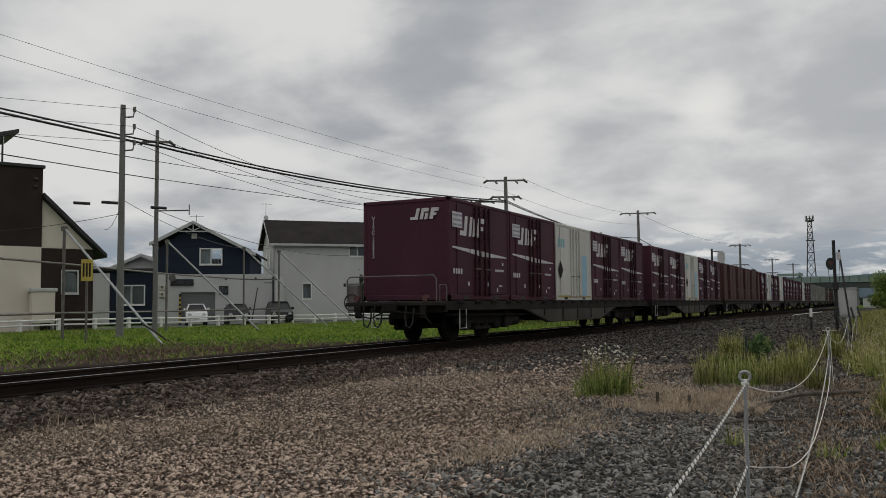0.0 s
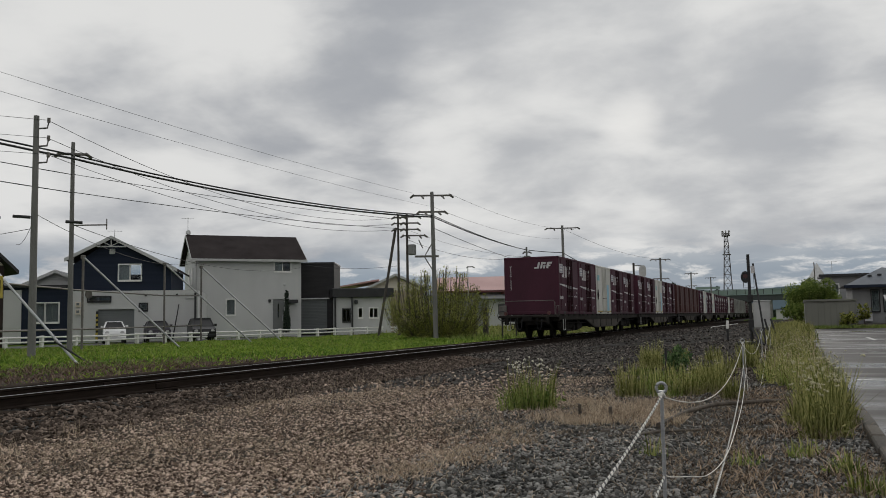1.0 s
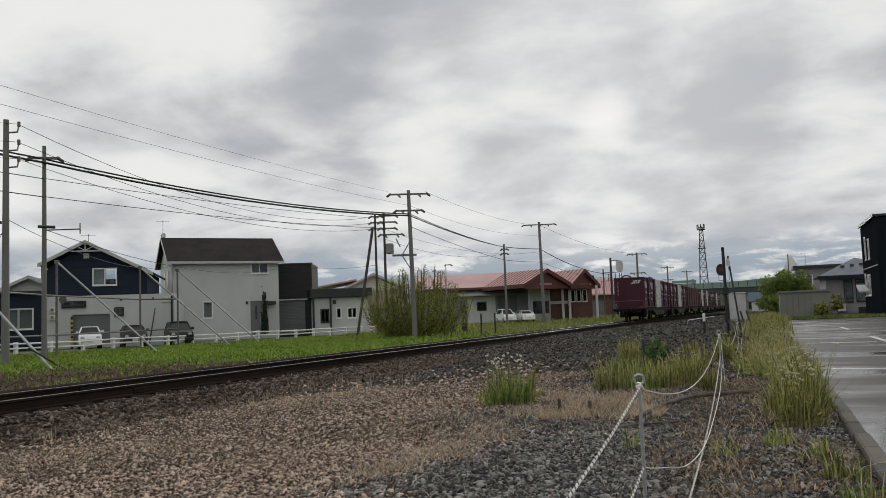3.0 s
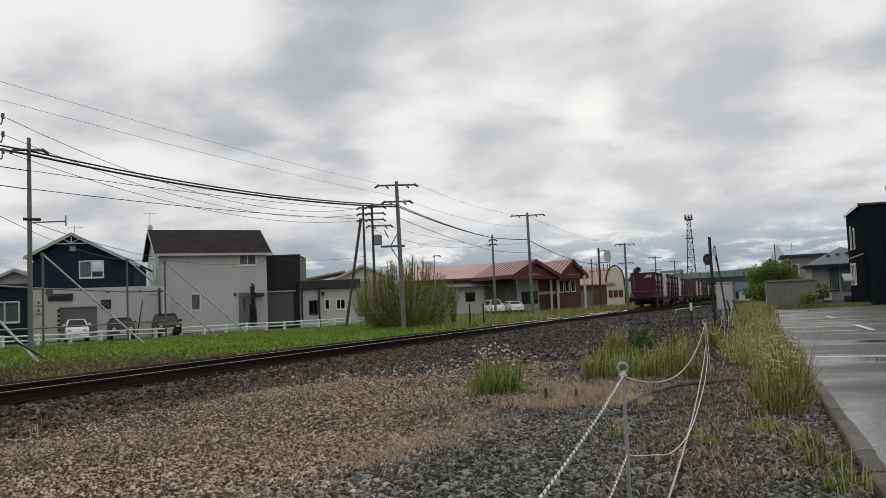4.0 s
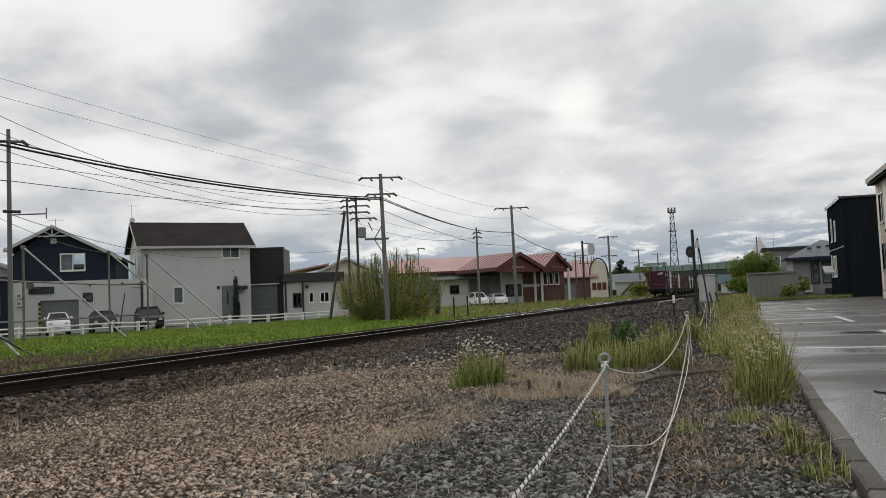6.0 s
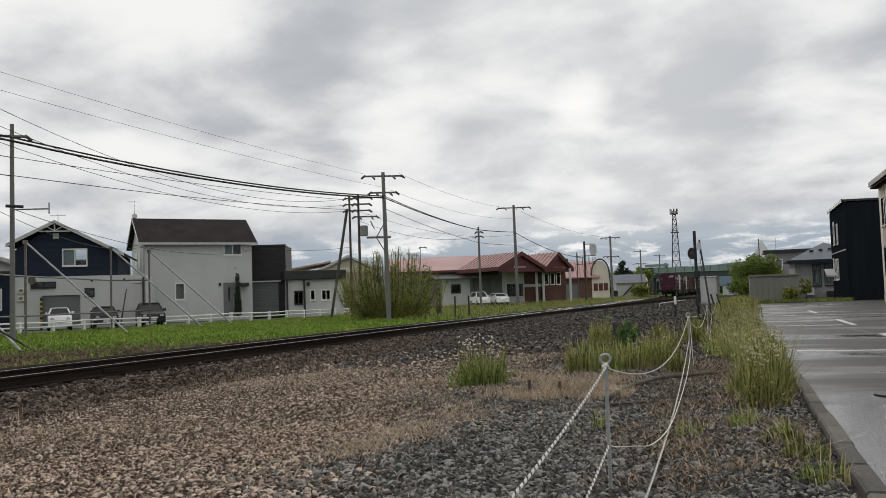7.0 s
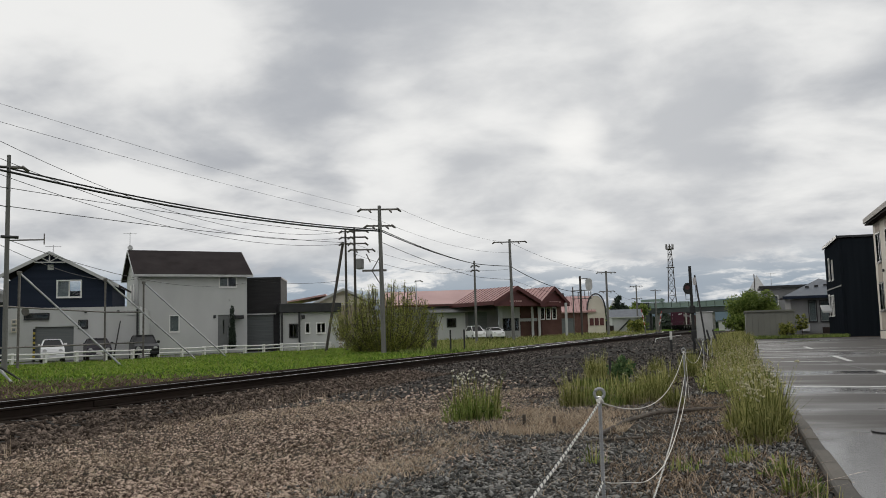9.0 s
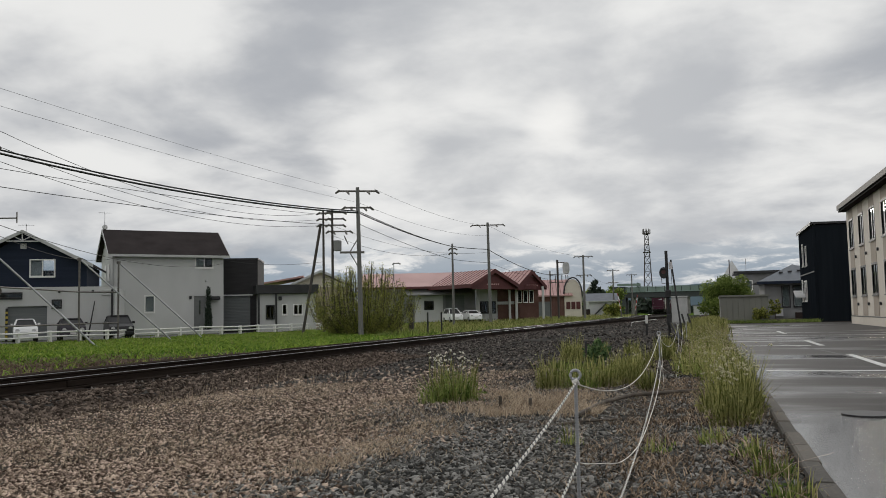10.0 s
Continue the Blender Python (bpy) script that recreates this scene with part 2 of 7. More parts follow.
MT = {
    "soil": material("gravel_soil", (0.026, 0.023, 0.020), (0.135, 0.114, 0.094), 0.7, 0.95, 0.8, grain=14, third=(0.066, 0.056, 0.047), spec=0.0),
    "stone": material("gravel_stone", (0.040, 0.040, 0.038), (0.30, 0.29, 0.268), 9, 0.85, 0.3, grain=60, vary=0.5, island=True, third=(0.128, 0.125, 0.117), spec=0.0),
    "stone_brown": material("rusty_gravel_stone", (0.060, 0.043, 0.034), (0.62, 0.49, 0.39), 9, 0.9, 0.3, grain=60, vary=0.62, island=True, third=(0.25, 0.188, 0.148), spec=0.0),
    "ballast": material("ballast", (0.026, 0.025, 0.024), (0.125, 0.118, 0.110), 1.1, 0.95, 1.0, grain=13, third=(0.060, 0.057, 0.053), spec=0.0),
    "ballast_rusty": material("rusty_ballast_stone", (0.032, 0.025, 0.020), (0.21, 0.166, 0.136), 9, 0.9, 0.3, grain=60, vary=0.42, island=True, third=(0.085, 0.067, 0.055), spec=0.0),
    "ballast_stone": material("ballast_stone", (0.020, 0.018, 0.017), (0.205, 0.182, 0.163), 9, 0.9, 0.3, grain=60, vary=0.5, island=True, third=(0.066, 0.058, 0.052), spec=0.0),
    "meadow": material("grassy_soil", (0.045, 0.080, 0.014), (0.16, 0.22, 0.050), 0.35, 1.0, 0.8, grain=6, third=(0.085, 0.140, 0.026), spec=0.0),
    "grass": material("green_grass", (0.068, 0.140, 0.015), (0.28, 0.375, 0.062), 0.45, 0.75, 0, grain=3, vary=0.5, island=True, spec=0.2, through=0.4),
    "weed": material("yellow_green_weed", (0.075, 0.090, 0.018), (0.40, 0.385, 0.150), 0.8, 0.75, 0, grain=5, vary=0.6, island=True, spec=0.2, through=0.4),
    "weed_green": material("fresh_green_weed", (0.055, 0.098, 0.018), (0.29, 0.35, 0.095), 0.8, 0.75, 0, grain=5, vary=0.6, island=True, spec=0.2, through=0.4),
    "straw": material("dry_straw", (0.20, 0.145, 0.098), (0.60, 0.49, 0.365), 0.8, 0.85, 0, grain=5, vary=0.6, island=True, spec=0.2, through=0.4),
    "litter": material("brown_leaf_litter", (0.060, 0.043, 0.032), (0.40, 0.30, 0.21), 1.0, 0.9, 0, vary=0.6, island=True, spec=0.15),
    "seed": material("white_seed_head", (0.50, 0.47, 0.38), (0.75, 0.72, 0.62), 30, 0.9, 0, spec=0.2),
    "leaf": material("bush_leaf", (0.060, 0.078, 0.014), (0.42, 0.425, 0.115), 0.5, 0.7, 0, grain=4, vary=0.6, island=True, spec=0.2, through=0.4),
    "leaf_dark": material("tree_leaf", (0.070, 0.110, 0.020), (0.25, 0.31, 0.08), 0.5, 0.7, 0, grain=4, vary=0.6, island=True, spec=0.2, through=0.4),
    "needle": material("conifer_needle", (0.010, 0.020, 0.012), (0.04, 0.06, 0.035), 0.5, 0.8, 0, grain=4, vary=0.5, island=True),
    "needle_green": material("bluish_green_leaf", (0.045, 0.085, 0.035), (0.16, 0.24, 0.09), 0.8, 0.8, 0, grain=5, vary=0.5, island=True, spec=0.2, through=0.3),
    "brush": material("reddish_dry_brush", (0.075, 0.050, 0.038), (0.19, 0.13, 0.10), 1, 0.9, 0, vary=0.5, island=True, spec=0.2),
    "bark": material("bark", (0.045, 0.036, 0.028), (0.14, 0.115, 0.09), 5, 0.9, 0.5, stretch=(1, 1, 0.2)),
    "rail": material("rail_steel", (0.012, 0.009, 0.008), (0.034, 0.026, 0.021), 3, 0.9, 0.2, spec=0.03, stretch=(1, 0.1, 1)),
    "railhead": material("polished_rail_head", (0.22, 0.22, 0.215), (0.36, 0.36, 0.35), 3, 0.42, 0.02, metal=1.0, stretch=(1, 0.05, 1)),
    "sleeper": material("weathered_sleeper", (0.022, 0.017, 0.014), (0.065, 0.053, 0.044), 3, 0.9, 0.4, vary=0.2, stretch=(0.2, 1, 1), spec=0.0),
    "asphalt": wet_asphalt(),
    "sealant": material("bitumen_sealant", (0.010, 0.010, 0.010), (0.02, 0.02, 0.02), 2, 0.5, 0.1),
    "kerb": material("stained_kerb_concrete", (0.038, 0.034, 0.028), (0.115, 0.100, 0.082), 2.0, 0.9, 0.3, grain=40, vary=0.3),
    "road": material("road_asphalt", (0.08, 0.08, 0.08), (0.14, 0.14, 0.135), 0.5, 0.85, 0.2, grain=60),
    "concrete": material("weathered_concrete", (0.16, 0.155, 0.145), (0.36, 0.35, 0.33), 1.2, 0.88, 0.25, grain=30, vary=0.15, spec=0.15),
    "pole": material("concrete_pole", (0.11, 0.107, 0.10), (0.21, 0.205, 0.195), 1.0, 0.85, 0.15, stretch=(1, 1, 0.3)),
    "pole_dark": material("dark_wooden_pole", (0.035, 0.03, 0.027), (0.10, 0.088, 0.078), 2, 0.9, 0.3, stretch=(1, 1, 0.1)),
    "steel": material("galvanised_steel", (0.26, 0.265, 0.27), (0.45, 0.455, 0.46), 4, 0.5, 0.08, metal=0.7),
    "dull_steel": material("dull_weathered_steel", (0.085, 0.075, 0.068), (0.20, 0.185, 0.17), 4, 0.7, 0.12, metal=0.4),
    "black": material("black_paint", (0.008, 0.008, 0.009), (0.025, 0.024, 0.024), 5, 0.6, 0.08),
    "cable": material("black_cable", (0.008, 0.008, 0.009), (0.02, 0.02, 0.02), 5, 0.7, 0),
    "white": material("white_paint", (0.62, 0.61, 0.58), (0.82, 0.81, 0.78), 2.5, 0.6, 0.05),
    "linepaint": material("worn_white_line", (0.30, 0.30, 0.29), (0.72, 0.72, 0.70), 3.0, 0.7, 0.1, grain=50),
    "rope": material("white_twisted_rope", (0.45, 0.43, 0.39), (0.78, 0.76, 0.70), 20, 0.9, 0.2),
    "maroon": material("maroon_container_paint", (0.040, 0.010, 0.020), (0.069, 0.018, 0.033), 0.9, 0.65, 0.05, vary=0.25, stretch=(1, 1, 0.4), spec=0.25),
    "brown_red": material("faded_brown_container_paint", (0.050, 0.020, 0.019), (0.085, 0.036, 0.033), 0.9, 0.7, 0.05, vary=0.2, spec=0.25),
    "cream": material("dirty_white_container_paint", (0.44, 0.43, 0.39), (0.66, 0.65, 0.60), 1.2, 0.6, 0.05, stretch=(1, 1, 0.25)),
    "rod": material("dark_maroon_rod", (0.024, 0.006, 0.009), (0.045, 0.012, 0.017), 2, 0.7, 0.05, spec=0.25),
    "sign_white": material("faded_white_marking", (0.46, 0.44, 0.44), (0.66, 0.64, 0.64), 6, 0.7, 0.05),
    "lettering": material("faded_grey_lettering", (0.20, 0.21, 0.27), (0.32, 0.33, 0.38), 8, 0.7, 0),
    "panicle": material("straw_yellow_panicle", (0.33, 0.31, 0.18), (0.56, 0.52, 0.35), 30, 0.9, 0, spec=0.2),
    "turquoise": material("turquoise_marking", (0.10, 0.34, 0.40), (0.20, 0.48, 0.54), 3, 0.6, 0),
    "pale_blue": material("pale_blue_panel", (0.22, 0.42, 0.55), (0.34, 0.55, 0.66), 3, 0.6, 0),
    "wagon": material("dirty_grey_wagon_steel", (0.011, 0.010, 0.009), (0.046, 0.040, 0.034), 0.9, 0.9, 0.15, vary=0.15, spec=0.15),
    "wagon_pale": material("dusty_wagon_plate", (0.030, 0.027, 0.023), (0.11, 0.098, 0.085), 0.9, 0.9, 0.1, vary=0.15, spec=0.15),
    "container_grey": material("dirty_grey_container_paint", (0.13, 0.125, 0.12), (0.24, 0.23, 0.22), 0.9, 0.7, 0.05, vary=0.2, spec=0.2),
    "bogie": material("sooty_bogie_steel", (0.008, 0.0075, 0.007), (0.026, 0.023, 0.020), 3, 0.9, 0.2, spec=0.15),
    "yellow": material("yellow_paint", (0.36, 0.27, 0.04), (0.50, 0.39, 0.07), 4, 0.6, 0.05),
    "red": material("red_lamp", (0.060, 0.016, 0.016), (0.10, 0.026, 0.024), 4, 0.3, 0),
    "barrier_red": material("barrier_red_paint", (0.30, 0.03, 0.03), (0.42, 0.06, 0.05), 4, 0.6, 0.05),
    "navy": material("navy_siding", (0.010, 0.015, 0.029), (0.020, 0.028, 0.048), 0.8, 0.8, 0.1, stretch=(0.2, 0.2, 6), spec=0.25),
    "house_white": material("off_white_siding", (0.43, 0.43, 0.42), (0.55, 0.55, 0.535), 0.6, 0.8, 0.08, stretch=(1, 1, 0.4)),
    "house_cream": material("cream_siding", (0.56, 0.50, 0.42), (0.68, 0.62, 0.53), 0.6, 0.8, 0.08),
    "house_tan": material("tan_siding", (0.29, 0.235, 0.18), (0.38, 0.315, 0.25), 0.6, 0.8, 0.08),
    "house_brown": material("dark_brown_siding", (0.022, 0.015, 0.013), (0.042, 0.030, 0.026), 0.8, 0.8, 0.1, spec=0.2),
    "house_black": material("black_siding", (0.010, 0.0125, 0.016), (0.019, 0.023, 0.028), 0.6, 0.9, 0.1, stretch=(6, 6, 0.3), spec=0.0),
    "charcoal": material("charcoal_siding", (0.026, 0.025, 0.026), (0.043, 0.041, 0.042), 0.6, 0.85, 0.1, stretch=(1, 1, 8), spec=0.15),
    "house_grey": material("grey_siding", (0.17, 0.17, 0.17), (0.26, 0.26, 0.26), 0.8, 0.8, 0.1),
    "roof_dark": material("dark_brown_roofing", (0.018, 0.014, 0.014), (0.042, 0.035, 0.034), 1.0, 0.95, 0.15, spec=0.12, vary=0.1),
    "roof_slate": material("blue_grey_metal_roof", (0.075, 0.085, 0.10), (0.14, 0.155, 0.175), 1.0, 0.5, 0.1),
    "roof_red": material("faded_red_metal_roof", (0.36, 0.20, 0.185), (0.50, 0.31, 0.285), 0.25, 0.5, 0.05),
    "roof_red_dark": material("dark_red_trim", (0.070, 0.016, 0.017), (0.115, 0.030, 0.028), 1.0, 0.6, 0.05),
    "hall_brick": material("reddish_brown_cladding", (0.075, 0.036, 0.030), (0.17, 0.095, 0.078), 1.0, 0.8, 0.1, spec=0.2),
    "trim": material("pale_trim", (0.38, 0.38, 0.37), (0.52, 0.52, 0.51), 2, 0.6, 0.05),
    "trim_dark": material("dark_frame", (0.012, 0.012, 0.013), (0.03, 0.03, 0.032), 2, 0.5, 0.05),
    "door": material("grey_door", (0.13, 0.135, 0.13), (0.19, 0.195, 0.19), 2, 0.6, 0.05),
    "shutter": material("grey_shutter", (0.10, 0.11, 0.11), (0.17, 0.18, 0.18), 1, 0.55, 0.05, stretch=(0.3, 0.3, 14)),
    "curtain": material("pale_curtain", (0.30, 0.32, 0.31), (0.46, 0.48, 0.46), 2, 0.9, 0.1, stretch=(9, 9, 0.3)),
    "shed": material("grey_green_shed_metal", (0.145, 0.145, 0.125), (0.215, 0.215, 0.185), 0.8, 0.6, 0.06, stretch=(1, 1, 0.4)),
    "bridge": material("pale_green_bridge_paint", (0.155, 0.215, 0.185), (0.23, 0.30, 0.265), 0.4, 0.7, 0.05),
    "bridge_dark": material("dark_bridge_girder", (0.035, 0.042, 0.042), (0.065, 0.075, 0.072), 0.4, 0.8, 0.05),
    "car_white": material("white_car_paint", (0.70, 0.70, 0.69), (0.80, 0.80, 0.79), 1, 0.25, 0),
    "car_dark": material("dark_car_paint", (0.016, 0.012, 0.018), (0.026, 0.022, 0.03), 1, 0.35, 0, spec=0.3),
    "car_black": material("black_car_paint", (0.008, 0.008, 0.009), (0.014, 0.014, 0.014), 1, 0.35, 0, spec=0.3),
    "rubber": material("rubber", (0.012, 0.012, 0.012), (0.03, 0.03, 0.03), 4, 0.9, 0.1),
    # pale blue holds the haze of distance; no haze is simulated
    "mountain": material("haze_tinted_hills", (0.16, 0.22, 0.28), (0.20, 0.26, 0.32), 0.01, 1.0, 0),
    "puddle": material("puddle_water", (0.02, 0.02, 0.022), (0.03, 0.03, 0.032), 2, 0.04, 0),
    "glass": glass_material(),
}


# ---- mesh tools ----
class Mesh:
    """Collects vertices and faces of one part."""

    def __init__(self):
        self.v, self.f = [], []

    def add(self, verts, faces):
        o = len(self.v)
        self.v += [tuple(p) for p in verts]
        self.f += [tuple(i + o for i in f) for f in faces]
        return self

    def box(self, x0, x1, y0, y1, z0, z1, m=None, bev=0.0):
        if bev:
            b = min(bev, abs(x1 - x0) / 2.1, abs(y1 - y0) / 2.1, abs(z1 - z0) / 2.1)
            bm = bmesh.new()
            bmesh.ops.create_cube(bm, size=1.0)
            for v in bm.verts:
                v.co = Vector((x0 + (v.co.x + .5) * (x1 - x0), y0 + (v.co.y + .5) * (y1 - y0), z0 + (v.co.z + .5) * (z1 - z0)))
            bmesh.ops.bevel(bm, geom=bm.edges[:], offset=b, segments=1, affect="EDGES", profile=0.5)
            bm.verts.index_update()
            vs, fs = [v.co.copy() for v in bm.verts], [[v.index for v in f.verts] for f in bm.faces]
            bm.free()
        else:
            vs = [Vector((x, y, z)) for z in (z0, z1) for y in (y0, y1) for x in (x0, x1)]
            fs = [(0, 2, 3, 1), (4, 5, 7, 6), (0, 1, 5, 4), (2, 6, 7, 3), (0, 4, 6, 2), (1, 3, 7, 5)]
        if m is not None:
            vs = [m @ v for v in vs]
        return self.add(vs, fs)

    def tube(self, p, q, r, r2=None, n=8, cap=True):
        p, q = Vector(p), Vector(q)
        r2 = r if r2 is None else r2
        rot = (q - p).to_track_quat("Z", "Y").to_matrix()
        ring = [rot @ Vector((math.cos(2 * math.pi * i / n), math.sin(2 * math.pi * i / n), 0)) for i in range(n)]
        vs = [p + c * r for c in ring] + [q + c * r2 for c in ring]
        fs = [(i, (i + 1) % n, n + (i + 1) % n, n + i) for i in range(n)]
        if cap:
            fs += [tuple(range(n))[::-1], tuple(range(n, 2 * n))]
        return self.add(vs, fs)

    def pipe(self, pts, r, n=6):
        """A bent pipe through points."""
        pts = [Vector(p) for p in pts]
        vs, fs = [], []
        for k, p in enumerate(pts):
            d = (pts[min(k + 1, len(pts) - 1)] - pts[max(k - 1, 0)]).normalized()
            side = d.cross(Vector((0, 0, 1)) if abs(d.z) < 0.95 else Vector((0, 1, 0))).normalized()
            top = side.cross(d)
            vs += [p + (side * math.cos(2 * math.pi * i / n) + top * math.sin(2 * math.pi * i / n)) * r for i in range(n)]
        for k in range(len(pts) - 1):
            fs += [(k * n + i, k * n + (i + 1) % n, (k + 1) * n + (i + 1) % n, (k + 1) * n + i) for i in range(n)]
        fs += [tuple(range(n))[::-1], tuple(range((len(pts) - 1) * n, len(pts) * n))]
        return self.add(vs, fs)

    def prism(self, pts, axis, a, b):
        """An outline in the two other axes, drawn from a to b along the axis."""
        def put(u, v, w):
            return {"x": (w, u, v), "y": (u, w, v), "z": (u, v, w)}[axis]
        n = len(pts)
        vs = [put(u, v, a) for u, v in pts] + [put(u, v, b) for u, v in pts]
        fs = [(i, (i + 1) % n, n + (i + 1) % n, n + i) for i in range(n)] + [tuple(range(n))[::-1], tuple(range(n, 2 * n))]
        return self.add(vs, fs)

    def data(self, name, mat, smooth=False):
        me = bpy.data.meshes.new(name)
        me.from_pydata([tuple(p) for p in self.v], [], self.f)
        bm = bmesh.new()
        bm.from_mesh(me)
        bmesh.ops.recalc_face_normals(bm, faces=bm.faces[:])
        bm.to_mesh(me)
        bm.free()
        me.materials.append(MT[mat])
        if smooth:
            me.shade_smooth()
        return me


def part(name, mesh, mat, parent=None, label="", smooth=False, at=None):
    ob = new(name, mesh.data(name, mat, smooth) if isinstance(mesh, Mesh) else mesh)
    ob.parent = parent
    if at is not None:
        ob.matrix_basis = at
    if label:
        tagged(ob, label)
    return ob


def thing(name, label, category, at=None, group="", kind=""):
    ob = new(name)
    if at is not None:
        ob.matrix_basis = at
    return tagged(ob, label, category, group, kind)


def single(name, mesh, mat, label, category, at=None, group="", kind="", smooth=False):
    ob = part(name, mesh, mat, None, "", smooth, at)
    return tagged(ob, label, category, group, kind)


def raw(name, verts, faces, mat, label, category, kind="stuff", smooth=False):
    """One large mesh from arrays of vertices and faces of one size."""
    me = bpy.data.meshes.new(name)
    verts, faces = np.asarray(verts, np.float32), np.asarray(faces, np.int32)
    k = faces.shape[1]
    me.vertices.add(len(verts))
    me.vertices.foreach_set("co", verts.ravel())
    me.loops.add(faces.size)
    me.loops.foreach_set("vertex_index", faces.ravel())
    me.polygons.add(len(faces))
    me.polygons.foreach_set("loop_start", np.arange(0, faces.size, k, dtype=np.int32))
    me.update(calc_edges=True)
    me.validate()
    me.materials.append(MT[mat])
    if smooth:
        me.shade_smooth()
    return tagged(new(name, me), label, category, "", kind)


RNG = np.random.default_rng(7)


def smooth_step(a, b, x):
    t = np.clip((np.asarray(x, float) - a) / (b - a), 0, 1)
    return t * t * (3 - 2 * t)


def height(x, y):
    """The lie of the land; ballast, car park and roads lie on it."""
    x, y = np.asarray(x, float), np.asarray(y, float)
    z = 0.26 * smooth_step(-7.5, -1.5, x) + 0.06 * smooth_step(-0.5, 0.4, x)
    z = z + 0.06 * smooth_step(-15, -34, x)
    z = z + 0.25 * smooth_step(60, 110, y) * smooth_step(-14, -20, x)
    return z + 0.035 * np.sin(x * 1.3 + 0.4) * np.sin(y * 0.9) * smooth_step(0.4, -0.6, x)


# ---- ground, track and car park ----
def ground():
    xs = np.unique(np.concatenate([np.linspace(-3000, -120, 14), np.linspace(-120, -40, 24), np.linspace(-40, 6, 116), np.linspace(6, 60, 14), np.linspace(60, 3000, 14)]))
    ys = np.unique(np.concatenate([np.linspace(-2000, -30, 10), np.linspace(-30, 0, 20), np.linspace(0, 30, 76), np.linspace(30, 130, 70), np.linspace(130, 400, 24), np.linspace(400, 4500, 20)]))
    gx, gy = np.meshgrid(xs, ys)
    gz = height(gx, gy)
    # the land ends in a straight level horizon
    v = np.stack([gx, gy, gz], -1).reshape(-1, 3)
    nx = len(xs)
    i = (np.arange(len(ys) - 1)[:, None] * nx + np.arange(nx - 1)[None]).ravel()
    f = np.stack([i, i + 1, i + nx + 1, i + nx], -1)
    g = raw("ground", v, f, "soil", "trodden gravel and soil beside the railway", "ground", "structure", True)
    # meadow beyond the railway on the same sheet
    g.data.materials.append(MT["meadow"])
    cx, cy = v[f].mean(1)[:, 0], v[f].mean(1)[:, 1]
    far = ((cx < -13.6 - 4.5 * smooth_step(38, 18, cy)) | (cy > 140) | (cx > 70) | (cy < -40)).astype(np.int32)
    g.data.materials.append(MT["ballast"])
    stony = (cx > -9.5) & (cx < -0.6 - 1.2 * smooth_step(24, 11, cy)) & ((cy > 12.5 + 0.5 * (cx + 3)) | ((cx > -2.2 - 0.1 * (cy - 6)) & (cx < -0.55))) & (cy < 140) & (far == 0)
    g.data.polygons.foreach_set("material_index", np.where(stony, 2, far).astype(np.int32))


RAIL_PROFILE = [(-0.068, 0), (0.068, 0), (0.068, 0.014), (0.011, 0.034), (0.011, 0.128), (0.033, 0.140), (0.033, 0.171), (-0.033, 0.171), (-0.033, 0.140), (-0.011, 0.128), (-0.011, 0.034), (-0.068, 0.014)]


def branch_x(y):
    """Centre line of the siding, which leaves the line at a turnout and bears off to the right."""
    return TRACK + 5.6 * float(smooth_step(34, 138, y))


def swept(line, profile, z):
    """A profile drawn along a line of (x, y) points that runs mainly along y."""
    m, n = Mesh(), len(profile)
    vs = [(x + u, y, z + w) for x, y in line for u, w in profile]
    fs = [(k * n + i, k * n + (i + 1) % n, (k + 1) * n + (i + 1) % n, (k + 1) * n + i) for k in range(len(line) - 1) for i in range(n)]
    fs += [tuple(range(n))[::-1], tuple(range((len(line) - 1) * n, len(line) * n))]
    return m.add(vs, fs)


